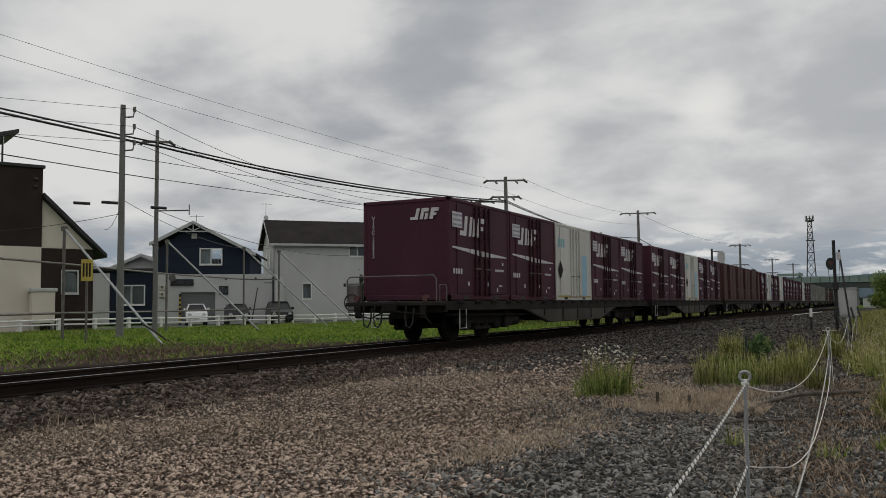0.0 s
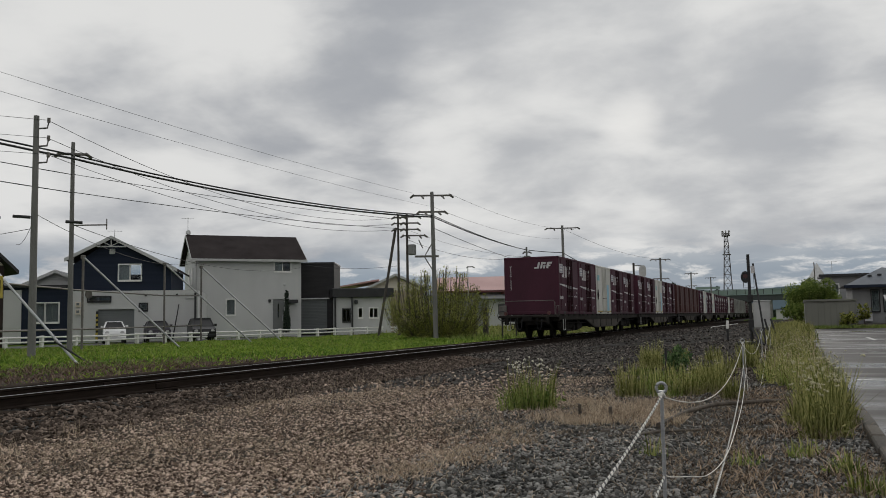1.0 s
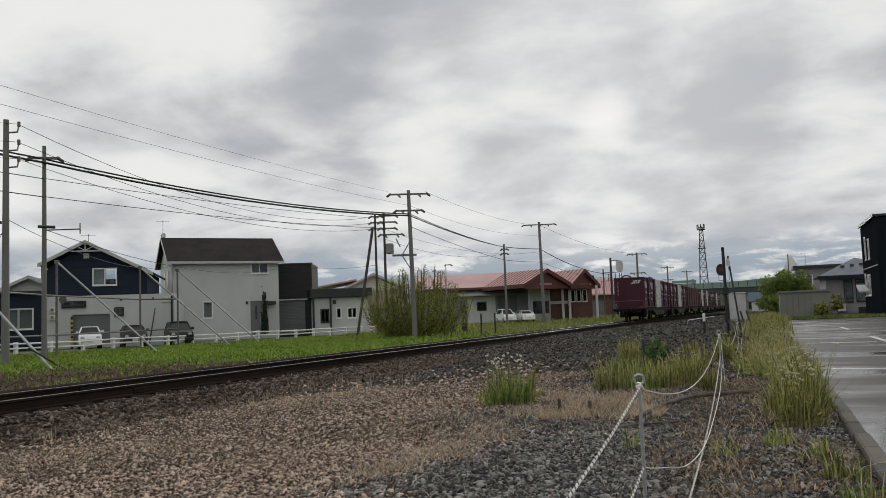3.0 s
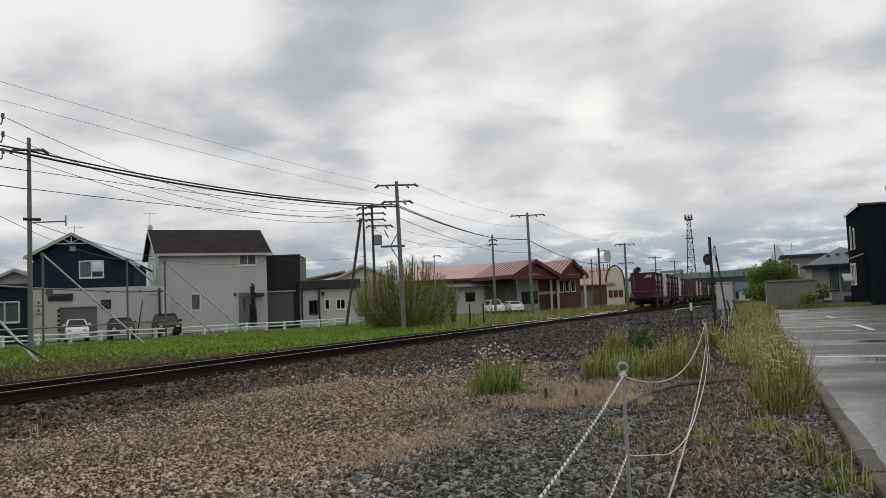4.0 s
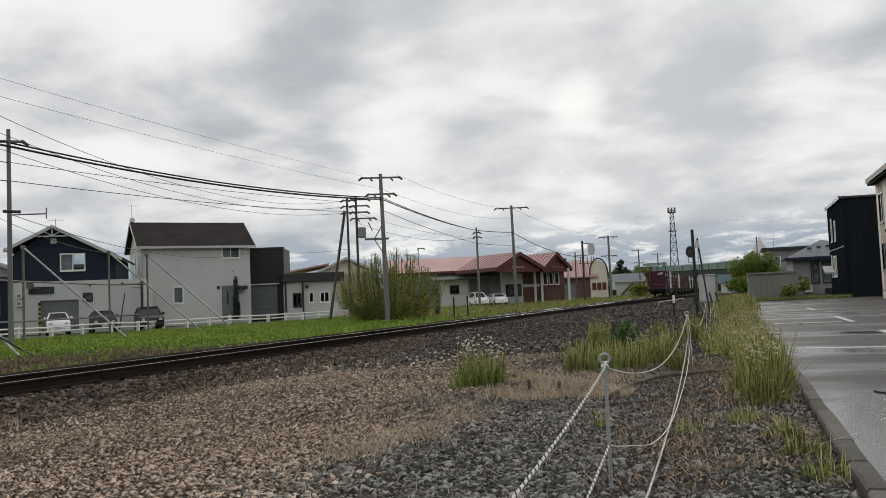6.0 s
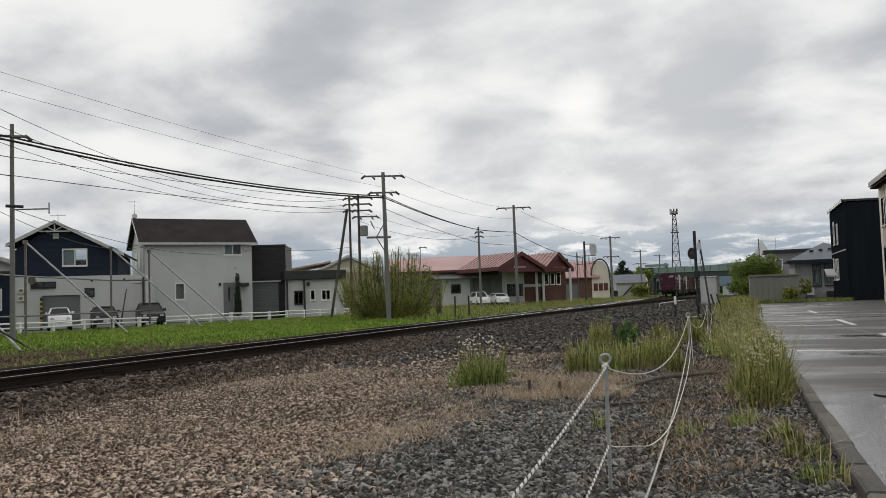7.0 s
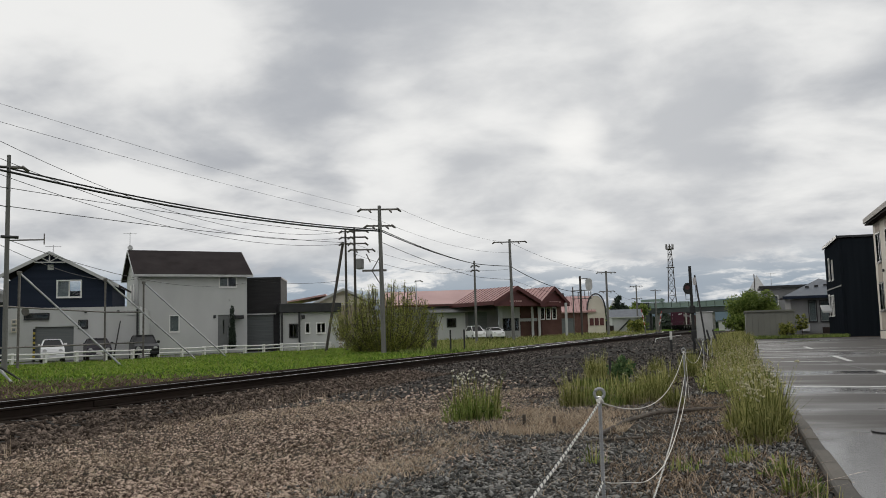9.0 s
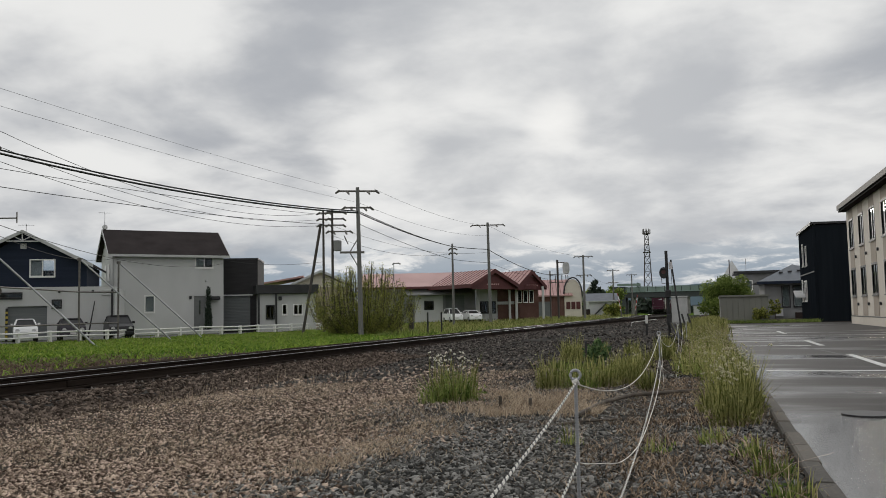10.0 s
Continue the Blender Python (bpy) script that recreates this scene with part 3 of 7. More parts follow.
def railway():
    track = thing("railway_track", "single railway track of steel rails on sleepers", "railway track", kind="structure")
    for side in (-0.5335 - 0.032, 0.5335 + 0.032):
        r = part("rail", Mesh().prism([(TRACK + side + u, RAIL - 0.174 + w) for u, w in RAIL_PROFILE], "y", -60, 420), "rail", track, "rusty steel rail")
        part("rail_head", Mesh().box(TRACK + side - 0.024, TRACK + side + 0.024, -60, 420, RAIL - 0.004, RAIL, bev=0.003), "railhead", r, "polished running surface")
        for k, y in enumerate((11.6, 36.6, 61.6)):
            part("fish_plate", Mesh().box(TRACK + side - 0.045, TRACK + side + 0.045, y - .28, y + .28, RAIL - 0.145, RAIL - 0.05, bev=0.01), "rail", r)
    sl = Mesh().box(-1.0, 1.0, -0.10, 0.10, -0.14, 0.0, bev=0.012).data("sleeper", "sleeper")
    for k in range(260):
        part("sleeper", sl, "sleeper", track, at=pose(TRACK + random.uniform(-.02, .02), 2.0 + 0.62 * k, RAIL - 0.176, 0, 0, random.uniform(-.6, .6)))
    x = [TRACK + d for d in (-2.6, -1.45, -1.25, 1.1, 1.4, 2.35)]
    z = [-0.05, RAIL - 0.24, RAIL - 0.21, RAIL - 0.21, RAIL - 0.24, -0.03]
    single("ballast_bed", Mesh().prism(list(zip(x, z)) + [(x[-1], -0.3), (x[0], -0.3)], "y", -60, 420), "ballast", "dark stone ballast bed under the track", "ballast", kind="structure")
    # the siding beyond the turnout
    ys = [46 + 3.0 * k for k in range(36)]
    side_track = thing("railway_siding", "railway siding leaving the main line at a turnout", "railway track", kind="structure")
    for side in (-0.5655, 0.5655):
        line = [(branch_x(y) + side, y) for y in ys]
        r = part("rail", swept(line, RAIL_PROFILE, RAIL - 0.178), "rail", side_track, "rusty steel rail")
        part("rail_head", swept(line, [(-0.022, 0), (0.022, 0), (0.022, 0.004), (-0.022, 0.004)], RAIL - 0.0065), "rail", r)
    for k in range(150):
        y = 60 + 0.62 * k
        part("sleeper", sl, "sleeper", side_track, at=pose(branch_x(y), y, RAIL - 0.181, 0, 0, random.uniform(-1.5, .5)))
    bed = [(-1.5, -0.5), (-1.3, 0.0), (1.25, 0.0), (1.5, -0.03), (2.5, -0.26), (2.5, -0.5)]
    single("ballast_bed", swept([(branch_x(y), y) for y in ys[2:]], bed, RAIL - 0.222), "ballast", "dark stone ballast bed under the siding", "ballast", kind="structure")
    # low cable trough on the far side of the line
    tr = thing("cable_trough", "low line of dark stained cable trough covers", "cable trough", kind="structure")
    lid = Mesh().box(-0.13, 0.13, 0.006, 0.994, -0.30, 0.0, bev=0.012).data("trough_cover", "sleeper")
    for k in range(110):
        part("trough_cover", lid, "sleeper", tr, at=pose(TRACK - 1.62 + random.uniform(-.01, .01), 2 + k, RAIL - 0.045 + random.uniform(-.008, .008), 0, 0, random.uniform(-.5, .5)))


def car_park():
    lot = single("parking_lot", Mesh().box(LOT_X + 0.10, 42, -25, 51.0, -0.2, LOT_Z), "asphalt", "wet dark asphalt car park with worn lines", "car park", kind="structure")
    kerb = thing("kerb", "row of stained concrete kerb stones beside the car park", "kerb", kind="structure")
    st = Mesh().box(0, 0.10, 0.003, 0.597, -0.2, 0.0, bev=0.012).data("kerb_stone", "kerb")
    for k in range(100):
        part("kerb_stone", st, "kerb", kerb, at=pose(LOT_X + random.uniform(-.006, .006), -8 + 0.6 * k, LOT_Z + 0.02 + random.uniform(-.006, .006), 0, 0, random.uniform(-.4, .4)))
    def line(x0, x1, y0, y1):
        single("parking_line", Mesh().box(x0, x1, y0, y1, LOT_Z, LOT_Z + 0.004), "linepaint", "worn white line painted on asphalt", "marking", group="parking lines", kind="structure")
    line(0.75, 14, 12.68, 12.82)
    line(0.75, 2.2, 20.85, 20.98)
    line(0.75, 14, 28.3, 28.42)
    for a, b in ((7.2, 9.9), (13.6, 17.0), (20.8, 24.2), (30.5, 33.5)):
        line(2.36, 2.48, a, b)
    def seam(pts):
        m = Mesh()
        for (xa, ya), (xb, yb) in zip(pts, pts[1:]):
            d = Vector((yb - ya, xa - xb, 0)).normalized() * 0.035
            m.add([(xa - d.x, ya - d.y, LOT_Z + .002), (xa + d.x, ya + d.y, LOT_Z + .002), (xb + d.x, yb + d.y, LOT_Z + .002), (xb - d.x, yb - d.y, LOT_Z + .002)], [(0, 1, 2, 3)])
        single("sealed_crack", m, "sealant", "dark bitumen-sealed crack in the asphalt", "crack", group="sealed cracks", kind="structure")
    seam([(0.7, 25.6), (1.6, 22.5), (2.2, 18.2), (2.45, 14.5), (2.9, 11.0), (3.6, 8.0)])
    seam([(0.7, 17.4), (2.3, 17.2), (4.2, 17.6), (9.0, 17.3)])
    seam([(1.5, 40.0), (2.2, 33.0), (3.0, 28.0), (5.0, 24.0)])
    for a, b in ((13.0, 17.0), (20.8, 24.6)):
        line(4.9, 5.02, a, b)


ground()
railway()
car_park()


# ---- the train ----
def bars(mesh, x, y, z, width, height_, n, gap=0.35, side=1):
    """A row of plain bars in place of small writing on the side of a container."""
    w = width / (n + (n - 1) * gap)
    for k in range(n):
        a = y + side * k * w * (1 + gap)
        mesh.box(x, x + 0.004, min(a, a + side * w), max(a, a + side * w), z, z + height_)


def slant(mesh, x, pts):
    mesh.prism(pts, "x", x, x + 0.005)


L, W, H = 3.715, 2.45, 2.50          # a twelve-foot container


def container(kind):
    """Origin at the middle of the floor; the rear end looks to -y, the near side to +x."""
    paint, label = {"maroon": ("maroon", "maroon steel freight container with white markings"),
                    "white": ("cream", "dirty white freight container with blue panel"),
                    "grey": ("container_grey", "dirty grey steel freight container"),
                    "brown": ("brown_red", "faded brown steel freight container")}[kind]
    c = thing("freight_container", label, "container", group="containers on the train")
    x, y = W / 2, L / 2
    part("body", Mesh().box(-x + .02, x - .02, -y + .02, y - .02, 0.06, H - 0.03, bev=0.02), paint, c)
    fr = Mesh()
    for sx in (-1, 1):
        for sy in (-1, 1):
            fr.box(sx * x - (0.09 if sx > 0 else 0), sx * x + (0.09 if sx < 0 else 0), sy * y - (0.09 if sy > 0 else 0), sy * y + (0.09 if sy < 0 else 0), 0.0, H, bev=0.012)
        fr.box(sx * x - (0.07 if sx > 0 else 0.0), sx * x + (0.07 if sx < 0 else 0.0), -y, y, H - 0.09, H, bev=0.012)
        fr.box(sx * x - (0.07 if sx > 0 else 0.0), sx * x + (0.07 if sx < 0 else 0.0), -y, y, 0.0, 0.13, bev=0.012)
    for sy in (-1, 1):
        fr.box(-x, x, sy * y - (0.07 if sy > 0 else 0), sy * y + (0.07 if sy < 0 else 0), H - 0.09, H, bev=0.012)
        fr.box(-x, x, sy * y - (0.07 if sy > 0 else 0), sy * y + (0.07 if sy < 0 else 0), 0.0, 0.13, bev=0.012)
    part("frame", fr, paint, c)
    # two door leaves on the near side with ribs, lock rods and hinges
    for a, b in ((-y + 0.42, -0.01), (0.01, y - 0.42)) if kind != "brown" else ((-y + 0.12, -0.01), (0.01, y - 0.12)):
        d = part("door", Mesh().box(x - 0.022, x + 0.004, a, b, 0.15, H - 0.12, bev=0.008), paint, c)
        near = b if b < 0 else a
        for o in (0.16, 0.42):
            yy = near - o if b < 0 else near + o
            rod = Mesh().tube((x + 0.035, yy, 0.10), (x + 0.035, yy, H - 0.08), 0.026, n=6)
            for z in (0.16, 0.55, 1.0, 1.6, 2.2, H - 0.16):
                rod.box(x + 0.004, x + 0.062, yy - 0.045, yy + 0.045, z - 0.03, z + 0.03)
            part("lock_rod", rod, {"maroon": "rod", "white": "cream", "brown": "brown_red", "grey": "container_grey"}[kind], d)
        hd = Mesh()
        yy = near - 0.29 if b < 0 else near + 0.29
        hd.box(x + 0.03, x + 0.06, yy - 0.17, yy + 0.17, 0.78, 0.81)
        part("handle", hd, "dull_steel", d)
    fk = Mesh()
    for o in (-0.5, 0.5):
        fk.box(-x - 0.003, x + 0.003, o * 1.9 - 0.16, o * 1.9 + 0.16, 0.025, 0.105)
    part("forklift_pocket", fk, "black", c)
    if kind == "maroon":
        mk, gx = Mesh(), x + 0.006
        # slanting emblem of three strokes, white panel, long tapering stripe
        def stroke(y0, z0, w, h, lean):
            slant(mk, gx + 0.0015 * (len(mk.v) // 8), [(y0, z0), (y0 + w, z0), (y0 + w + lean, z0 + h), (y0 + lean, z0 + h)])
        stroke(-1.10, 1.60, 0.16, 0.50, 0.10)
        stroke(-1.30, 1.60, 0.26, 0.12, 0.02)
        stroke(-0.80, 1.60, 0.14, 0.50, 0.10)
        stroke(-0.58, 1.60, 0.13, 0.46, 0.08)
        stroke(-0.34, 1.60, 0.14, 0.50, 0.12)
        stroke(-0.22, 1.98, 0.42, 0.13, 0.03)
        stroke(-0.20, 1.79, 0.26, 0.10, 0.02)
        part("emblem", mk, "sign_white", c, "white slanting emblem")
        mk = Mesh()
        slant(mk, gx, [(-1.72, 1.31), (-0.75, 1.285), (-0.75, 1.19), (-1.72, 1.27)])
        slant(mk, gx + 0.003, [(-0.70, 1.285), (-0.05, 1.265), (-0.05, 1.12), (-0.70, 1.185)])
        slant(mk, gx, [(0.02, 1.26), (1.62, 1.17), (1.62, 1.14), (0.02, 1.12)])
        part("stripe", mk, "sign_white", c, "white tapering stripe")
        mk = Mesh()
        bars(mk, gx, -1.68, 0.64, 0.50, 0.13, 4, 0.6)
        bars(mk, gx, 0.85, 0.76, 0.58, 0.06, 9, 0.7)
        bars(mk, gx, 1.1, 0.36, 0.2, 0.04, 3)
        mk.box(gx, gx + 0.004, 1.32, 1.40, 0.94, 1.01)
        for yy, zz in ((-0.85, 0.36), (0.34, 0.36), (0.95, 0.22)):
            mk.box(gx, gx + 0.004, yy, yy + 0.075, zz, zz + 0.10)
        tagged(part("small_marks", mk, "sign_white", c, "small white marks"), kind="stuff")
        pn = Mesh().box(gx, gx + 0.004, -1.72, -1.16, 1.78, 2.16)
        pl = part("notice_panel", pn, "sign_white", c, "white notice panel")
        tx = Mesh()
        for r in range(3):
            bars(tx, gx + 0.005, -1.69, 2.06 - r * 0.12, 0.5, 0.05, 6 - r)
        part("lettering", tx, "lettering", pl, "small blue-grey lettering")
    if kind == "white":
        mk, gx = Mesh(), x + 0.006
        for o, w in ((-1.60, 0.10), (-1.42, 0.17), (-1.18, 0.12)):
            mk.box(gx, gx + 0.004, o, o + w, 1.72, 2.0)
        part("emblem", mk, "turquoise", c, "turquoise emblem")
        part("blue_panel", Mesh().box(gx, gx + 0.004, 0.78, 1.30, 0.12, 1.55), "pale_blue", c, "pale blue panel")
        d = Mesh()
        slant(d, gx, [(-1.45, 1.28), (-1.22, 0.98), (-1.45, 0.68), (-1.68, 0.98)])
        part("hazard_diamond", d, "roof_dark", c, "dark diamond mark")
        part("corner_plate", Mesh().box(gx, gx + 0.004, -1.75, 1.75, 0.10, 0.15), "yellow", c, "yellow sill strip")
    return c


def end_marks(c):
    """White emblem and upright number on the rear end of the last container."""
    mk, gy = Mesh(), -L / 2 - 0.006
    def stroke(x0, z0, w, h, lean):
        mk.prism([(x0, z0), (x0 + w, z0), (x0 + w + lean, z0 + h), (x0 + lean, z0 + h)], "y", gy - 0.0015 * (len(mk.v) // 8), gy + 0.02)
    stroke(0.10, 1.98, 0.20, 0.08, 0.02)
    stroke(0.25, 1.98, 0.10, 0.32, 0.08)
    stroke(0.42, 1.98, 0.10, 0.32, 0.08)
    stroke(0.50, 2.20, 0.22, 0.10, 0.02)
    stroke(0.58, 1.98, 0.10, 0.18, 0.04)
    stroke(0.74, 1.98, 0.11, 0.32, 0.08)
    stroke(0.82, 2.20, 0.22, 0.10, 0.03)
    stroke(0.80, 2.08, 0.16, 0.07, 0.02)
    mk.v = [(0.14 + (x - 0.10) * .84, y, 1.98 + (z - 1.98) * .86) for x, y, z in mk.v]
    part("end_emblem", mk, "sign_white", c, "white emblem")
    for k, ch in enumerate("V19C-5223"):
        cu = bpy.data.curves.new("number", "FONT")
        cu.body, cu.size, cu.extrude = ("I" if ch == "-" else ch), 0.145 if ch != "-" else 0.07, 0.002
        cu.align_x = "CENTER"
        cu.materials.append(MT["sign_white"])
        tx = new("number", cu)
        tx.parent = c
        tx.matrix_basis = pose(-0.92, gy, 2.02 - 0.118 * k, 90, 0, 0)


def wagon(tail):
    """Origin at rail level under the rear end of the deck; the wagon runs along +y."""
    w = thing("container_wagon", "dirty grey flat container wagon with black bogies", "wagon", group="wagons of the train")
    n = 19.6
    dk = 1.03
    fr = Mesh()
    for sx in (-1, 1):
        # side sill with a fish belly
        fr.prism([(0, dk), (n, dk), (n, dk - 0.22), (4.3, dk - 0.22), (0, dk - 0.22)][:3] + [(14.6, dk - 0.24), (12.6, dk - 0.66), (7.0, dk - 0.66), (5.0, dk - 0.24), (0, dk - 0.22)], "x", sx * 1.22 - 0.05, sx * 1.22 + 0.05)
    fr.box(-0.22, 0.22, 0, n, dk - 0.42, dk - 0.03)
    for k in range(11):
        y = 0.08 + k * (n - 0.26) / 10
        fr.box(-1.18, 1.18, y, y + 0.12, dk - 0.2, dk - 0.01)
    fr.box(-1.3, 1.3, -0.05, 0.05, dk - 0.28, dk, bev=0.02)
    fr.box(-1.3, 1.3, n - 0.05, n + 0.05, dk - 0.28, dk, bev=0.02)
    part("underframe", fr, "wagon", w)
    for sx in (-1, 1):
        part("belly_plate", Mesh().prism([(5.3, dk - 0.26), (14.3, dk - 0.26), (12.5, dk - 0.64), (7.1, dk - 0.64)], "x", sx * 1.275 - .004, sx * 1.275 + .004), "wagon_pale", w, "dusty grey belly plate")
        for y in (6.6, 8.3, 9.8, 11.3, 13.0):
            part("web_rib", Mesh().box(sx * 1.29 - .012, sx * 1.29 + .012, y - .04, y + .04, dk - 0.60 if 7 < y < 12.6 else dk - .45, dk - 0.24), "wagon", w)
    lk = Mesh().box(-.08, .08, -.16, .16, -.06, .02, bev=0.015).data("container_latch", "bogie")
    for k in range(5):
        y0 = 0.42 + k * 3.79
        for o in (0.35, 1.35, 2.35, 3.35):
            for sx in (-1, 1):
                part("container_latch", lk, "bogie", w, at=pose(sx * 1.24, y0 + o, dk))
    for yb in (1.9, n - 3.3):
        part("bogie_bolster", Mesh().box(-1.1, 1.1, yb, yb + 1.4, 0.72, 0.86, bev=0.03), "bogie", w)
    part("brake_cylinder", Mesh().tube((0.95, 4.3, 0.5), (0.95, 5.0, 0.5), 0.16, n=12).box(0.8, 1.1, 3.95, 4.25, 0.3, 0.8, bev=0.03), "bogie", w)
    bx = Mesh().box(0.5, 1.15, 8.6, 9.8, 0.42, 0.82, bev=0.03).tube((-0.6, 8.2, 0.6), (-0.6, 10.2, 0.6), 0.2, n=12)
    part("brake_gear", bx, "bogie", w)
    wheelsets = []
    for yc in (2.6, n - 2.6):
        b = part("bogie", Mesh().box(-1.02, -0.86, yc - 1.45, yc + 1.45, 0.42, 0.74, bev=0.05).box(0.86, 1.02, yc - 1.45, yc + 1.45, 0.42, 0.74, bev=0.05)
                 .box(-0.95, 0.95, yc - 0.2, yc + 0.2, 0.42, 0.76, bev=0.03), "bogie", w)
        for sx in (-1, 1):
            for sy in (-1, 1):
                part("spring", Mesh().tube((sx * 0.94, yc + sy * 0.28, 0.36), (sx * 0.94, yc + sy * 0.28, 0.66), 0.1, n=10), "bogie", b)
                part("axle_box", Mesh().box(sx * 0.96 - 0.11, sx * 0.96 + 0.11, yc + sy * 0.95 - 0.17, yc + sy * 0.95 + 0.17, 0.28, 0.54, bev=0.05), "bogie", b)
            part("spring_plank", Mesh().box(sx * 0.94 - 0.1, sx * 0.94 + 0.1, yc - 0.5, yc + 0.5, 0.28, 0.37, bev=0.02), "bogie", b)
        for sy in (-1, 1):
            ws = Mesh().tube((-0.9, 0, 0), (0.9, 0, 0), 0.07, n=10)
            for sx in (-1, 1):
                ws.tube((sx * 0.5, 0, 0), (sx * 0.535, 0, 0), 0.435, n=24).tube((sx * 0.53, 0, 0), (sx * 0.62, 0, 0), 0.405, 0.40, n=24)
                ws.tube((sx * 0.61, 0, 0), (sx * 0.68, 0, 0), 0.12, n=12)
                for k in range(3):
                    a = 2 * math.pi * k / 3
                    ws.tube((sx * 0.615, 0.25 * math.cos(a), 0.25 * math.sin(a)), (sx * 0.628, 0.25 * math.cos(a), 0.25 * math.sin(a)), 0.05, n=8)
            wheelsets.append((part("wheelset", ws, "bogie", b, at=pose(0, yc + sy * 0.95, 0.405)), yc + sy * 0.95))
    cp = Mesh().box(-0.12, 0.12, -0.42, 0.0, 0.76, 1.0, bev=0.03).box(-0.2, 0.2, -0.55, -0.38, 0.74, 1.02, bev=0.05)
    part("coupler", cp, "bogie", w)
    for yb, za, zb in ((3.9, .34, .78), (6.2, .44, .72), (13.8, .42, .74), (15.0, .36, .76)):
        part("equipment_box", Mesh().box(.72, 1.12, yb, yb + .55, za, zb, bev=0.03), "bogie", w)
    part("brake_pipe", Mesh().pipe([(1.16, .2, .70), (1.16, 5.0, .64), (1.16, 14.0, .64), (1.16, n - .2, .70)], 0.022), "bogie", w)
    for sx in (-1, 1):
        st = Mesh()
        st.pipe([(sx * 1.26, 0.75, dk - 0.2), (sx * 1.26, 0.75, 0.36), (sx * 1.26, 1.12, 0.36), (sx * 1.26, 1.12, dk - 0.2)], 0.016)
        part("step", st, "trim", w, "pale steel step")
    if tail:
        pl = Mesh()
        pl.pipe([(-1.28, -0.35, dk), (-1.28, -0.35, 1.55), (-1.20, -0.35, 1.63), (1.12, -0.35, 1.63), (1.2, -0.35, 1.55), (1.2, -0.35, dk)], 0.018)
        pl.pipe([(1.26, -0.3, dk), (1.26, -0.3, 1.4), (1.26, 0.06, 1.4), (1.26, 0.06, dk)], 0.016)
        pl.pipe([(-1.3, -0.3, dk), (-1.3, -0.3, 1.4), (-1.3, 0.06, 1.4), (-1.3, 0.06, dk)], 0.016)
        part("handrail", pl, "dull_steel", w)
        part("platform", Mesh().box(-1.3, 1.3, -0.42, -0.05, dk - 0.12, dk - 0.02, bev=0.02), "wagon", w)
        for x0 in (-0.75, -0.45, 0.42):
            hs = Mesh().pipe([(x0, -0.42, 0.9), (x0 + .02, -0.5, 0.66), (x0 + 0.06, -0.52, 0.46), (x0 + 0.14, -0.5, 0.40), (x0 + 0.2, -0.46, 0.52), (x0 + .22, -0.42, 0.86)], 0.024)
            part("brake_hose", hs, "rubber", w)
        part("brake_box", Mesh().box(-1.28, -0.98, -0.34, -0.12, dk - .05, dk + .42, bev=0.03), "dull_steel", w, "grey hand brake box")
        part("brake_wheel", Mesh().pipe([(-1.13 + .2 * math.cos(a), -.40, dk - .02 + .2 * math.sin(a)) for a in [2 * math.pi * k / 16 for k in range(17)]], 0.018), "black", w)
        part("uncoupling_lever", Mesh().pipe([(-1.15, -.46, 0.72), (-.5, -.5, 0.62), (-.1, -.5, 0.80), (.9, -.48, 0.72), (1.12, -.46, 0.5)], 0.018), "bogie", w)
        for x0 in (-1.0, 0.8):
            part("buffer_bracket", Mesh().box(x0, x0 + .16, -.46, -.36, 0.62, 0.92, bev=0.02), "bogie", w)
        for sx in (-1, 1):
            part("tail_lamp", Mesh().tube((sx * 0.95, -0.46, 1.1), (sx * 0.95, -0.38, 1.1), 0.08, n=16), "red", w, "dull red tail lamp")
    return w, wheelsets


FLEET = []        # each moving thing and its place along the train
ROLLING = []      # wheelsets and their places on the wagon


def train():
    proto = {}
    plan = ["mmwmm", "mmwmm", "bbbbb", "mwmmw", "mmmmm", "mwmmm", "ggggg", "ggggg", "mmgmm", "bmmwm", "mmmmm", "mmwmm", "mmmmm", "bbmmm"]
    key = {"m": "maroon", "w": "white", "b": "brown", "g": "grey"}
    tail, wheels = wagon(True)
    FLEET.append((tail, pose(TRACK, 0, RAIL), 0.0))
    ROLLING.extend(wheels)
    mid, wheels = wagon(False)
    FLEET.append((mid, pose(TRACK, 0, RAIL), 20.4))
    ROLLING.extend(wheels)
    for k in range(2, len(plan)):
        FLEET.append((copy_thing(mid, pose(TRACK, 20.4 * k, RAIL)), pose(TRACK, 0, RAIL), 20.4 * k))
    for k, row in enumerate(plan):
        for j, ch in enumerate(row):
            s = 20.4 * k + 0.30 + 3.80 * j + L / 2
            if k == 0 and j == 0:
                c = container("maroon")
                end_marks(c)
                tagged(c, "maroon steel freight container with white emblem and number")
            elif ch not in proto:
                c = proto[ch] = container(key[ch])
            else:
                c = copy_thing(proto[ch], pose(TRACK, s, RAIL + 1.05))
            FLEET.append((c, pose(TRACK, 0, RAIL + 1.05), s))


train()


def motions():
    """The train runs away along the track at an even speed, its wheels turning."""
    for ob, m, s in FLEET:
        walk(ob, [(0.0, pose(0, START + s, 0) @ m), (5.0, pose(0, START + s + 5 * SPEED, 0) @ m), (10.0, pose(0, START + s + 10 * SPEED, 0) @ m)])
    step = math.degrees(SPEED / 30 / 0.405)
    for ob, y in ROLLING:
        walk(ob, [(k / 30, pose(0, y, 0.405, -step * k, 0, 0)) for k in range(301)])


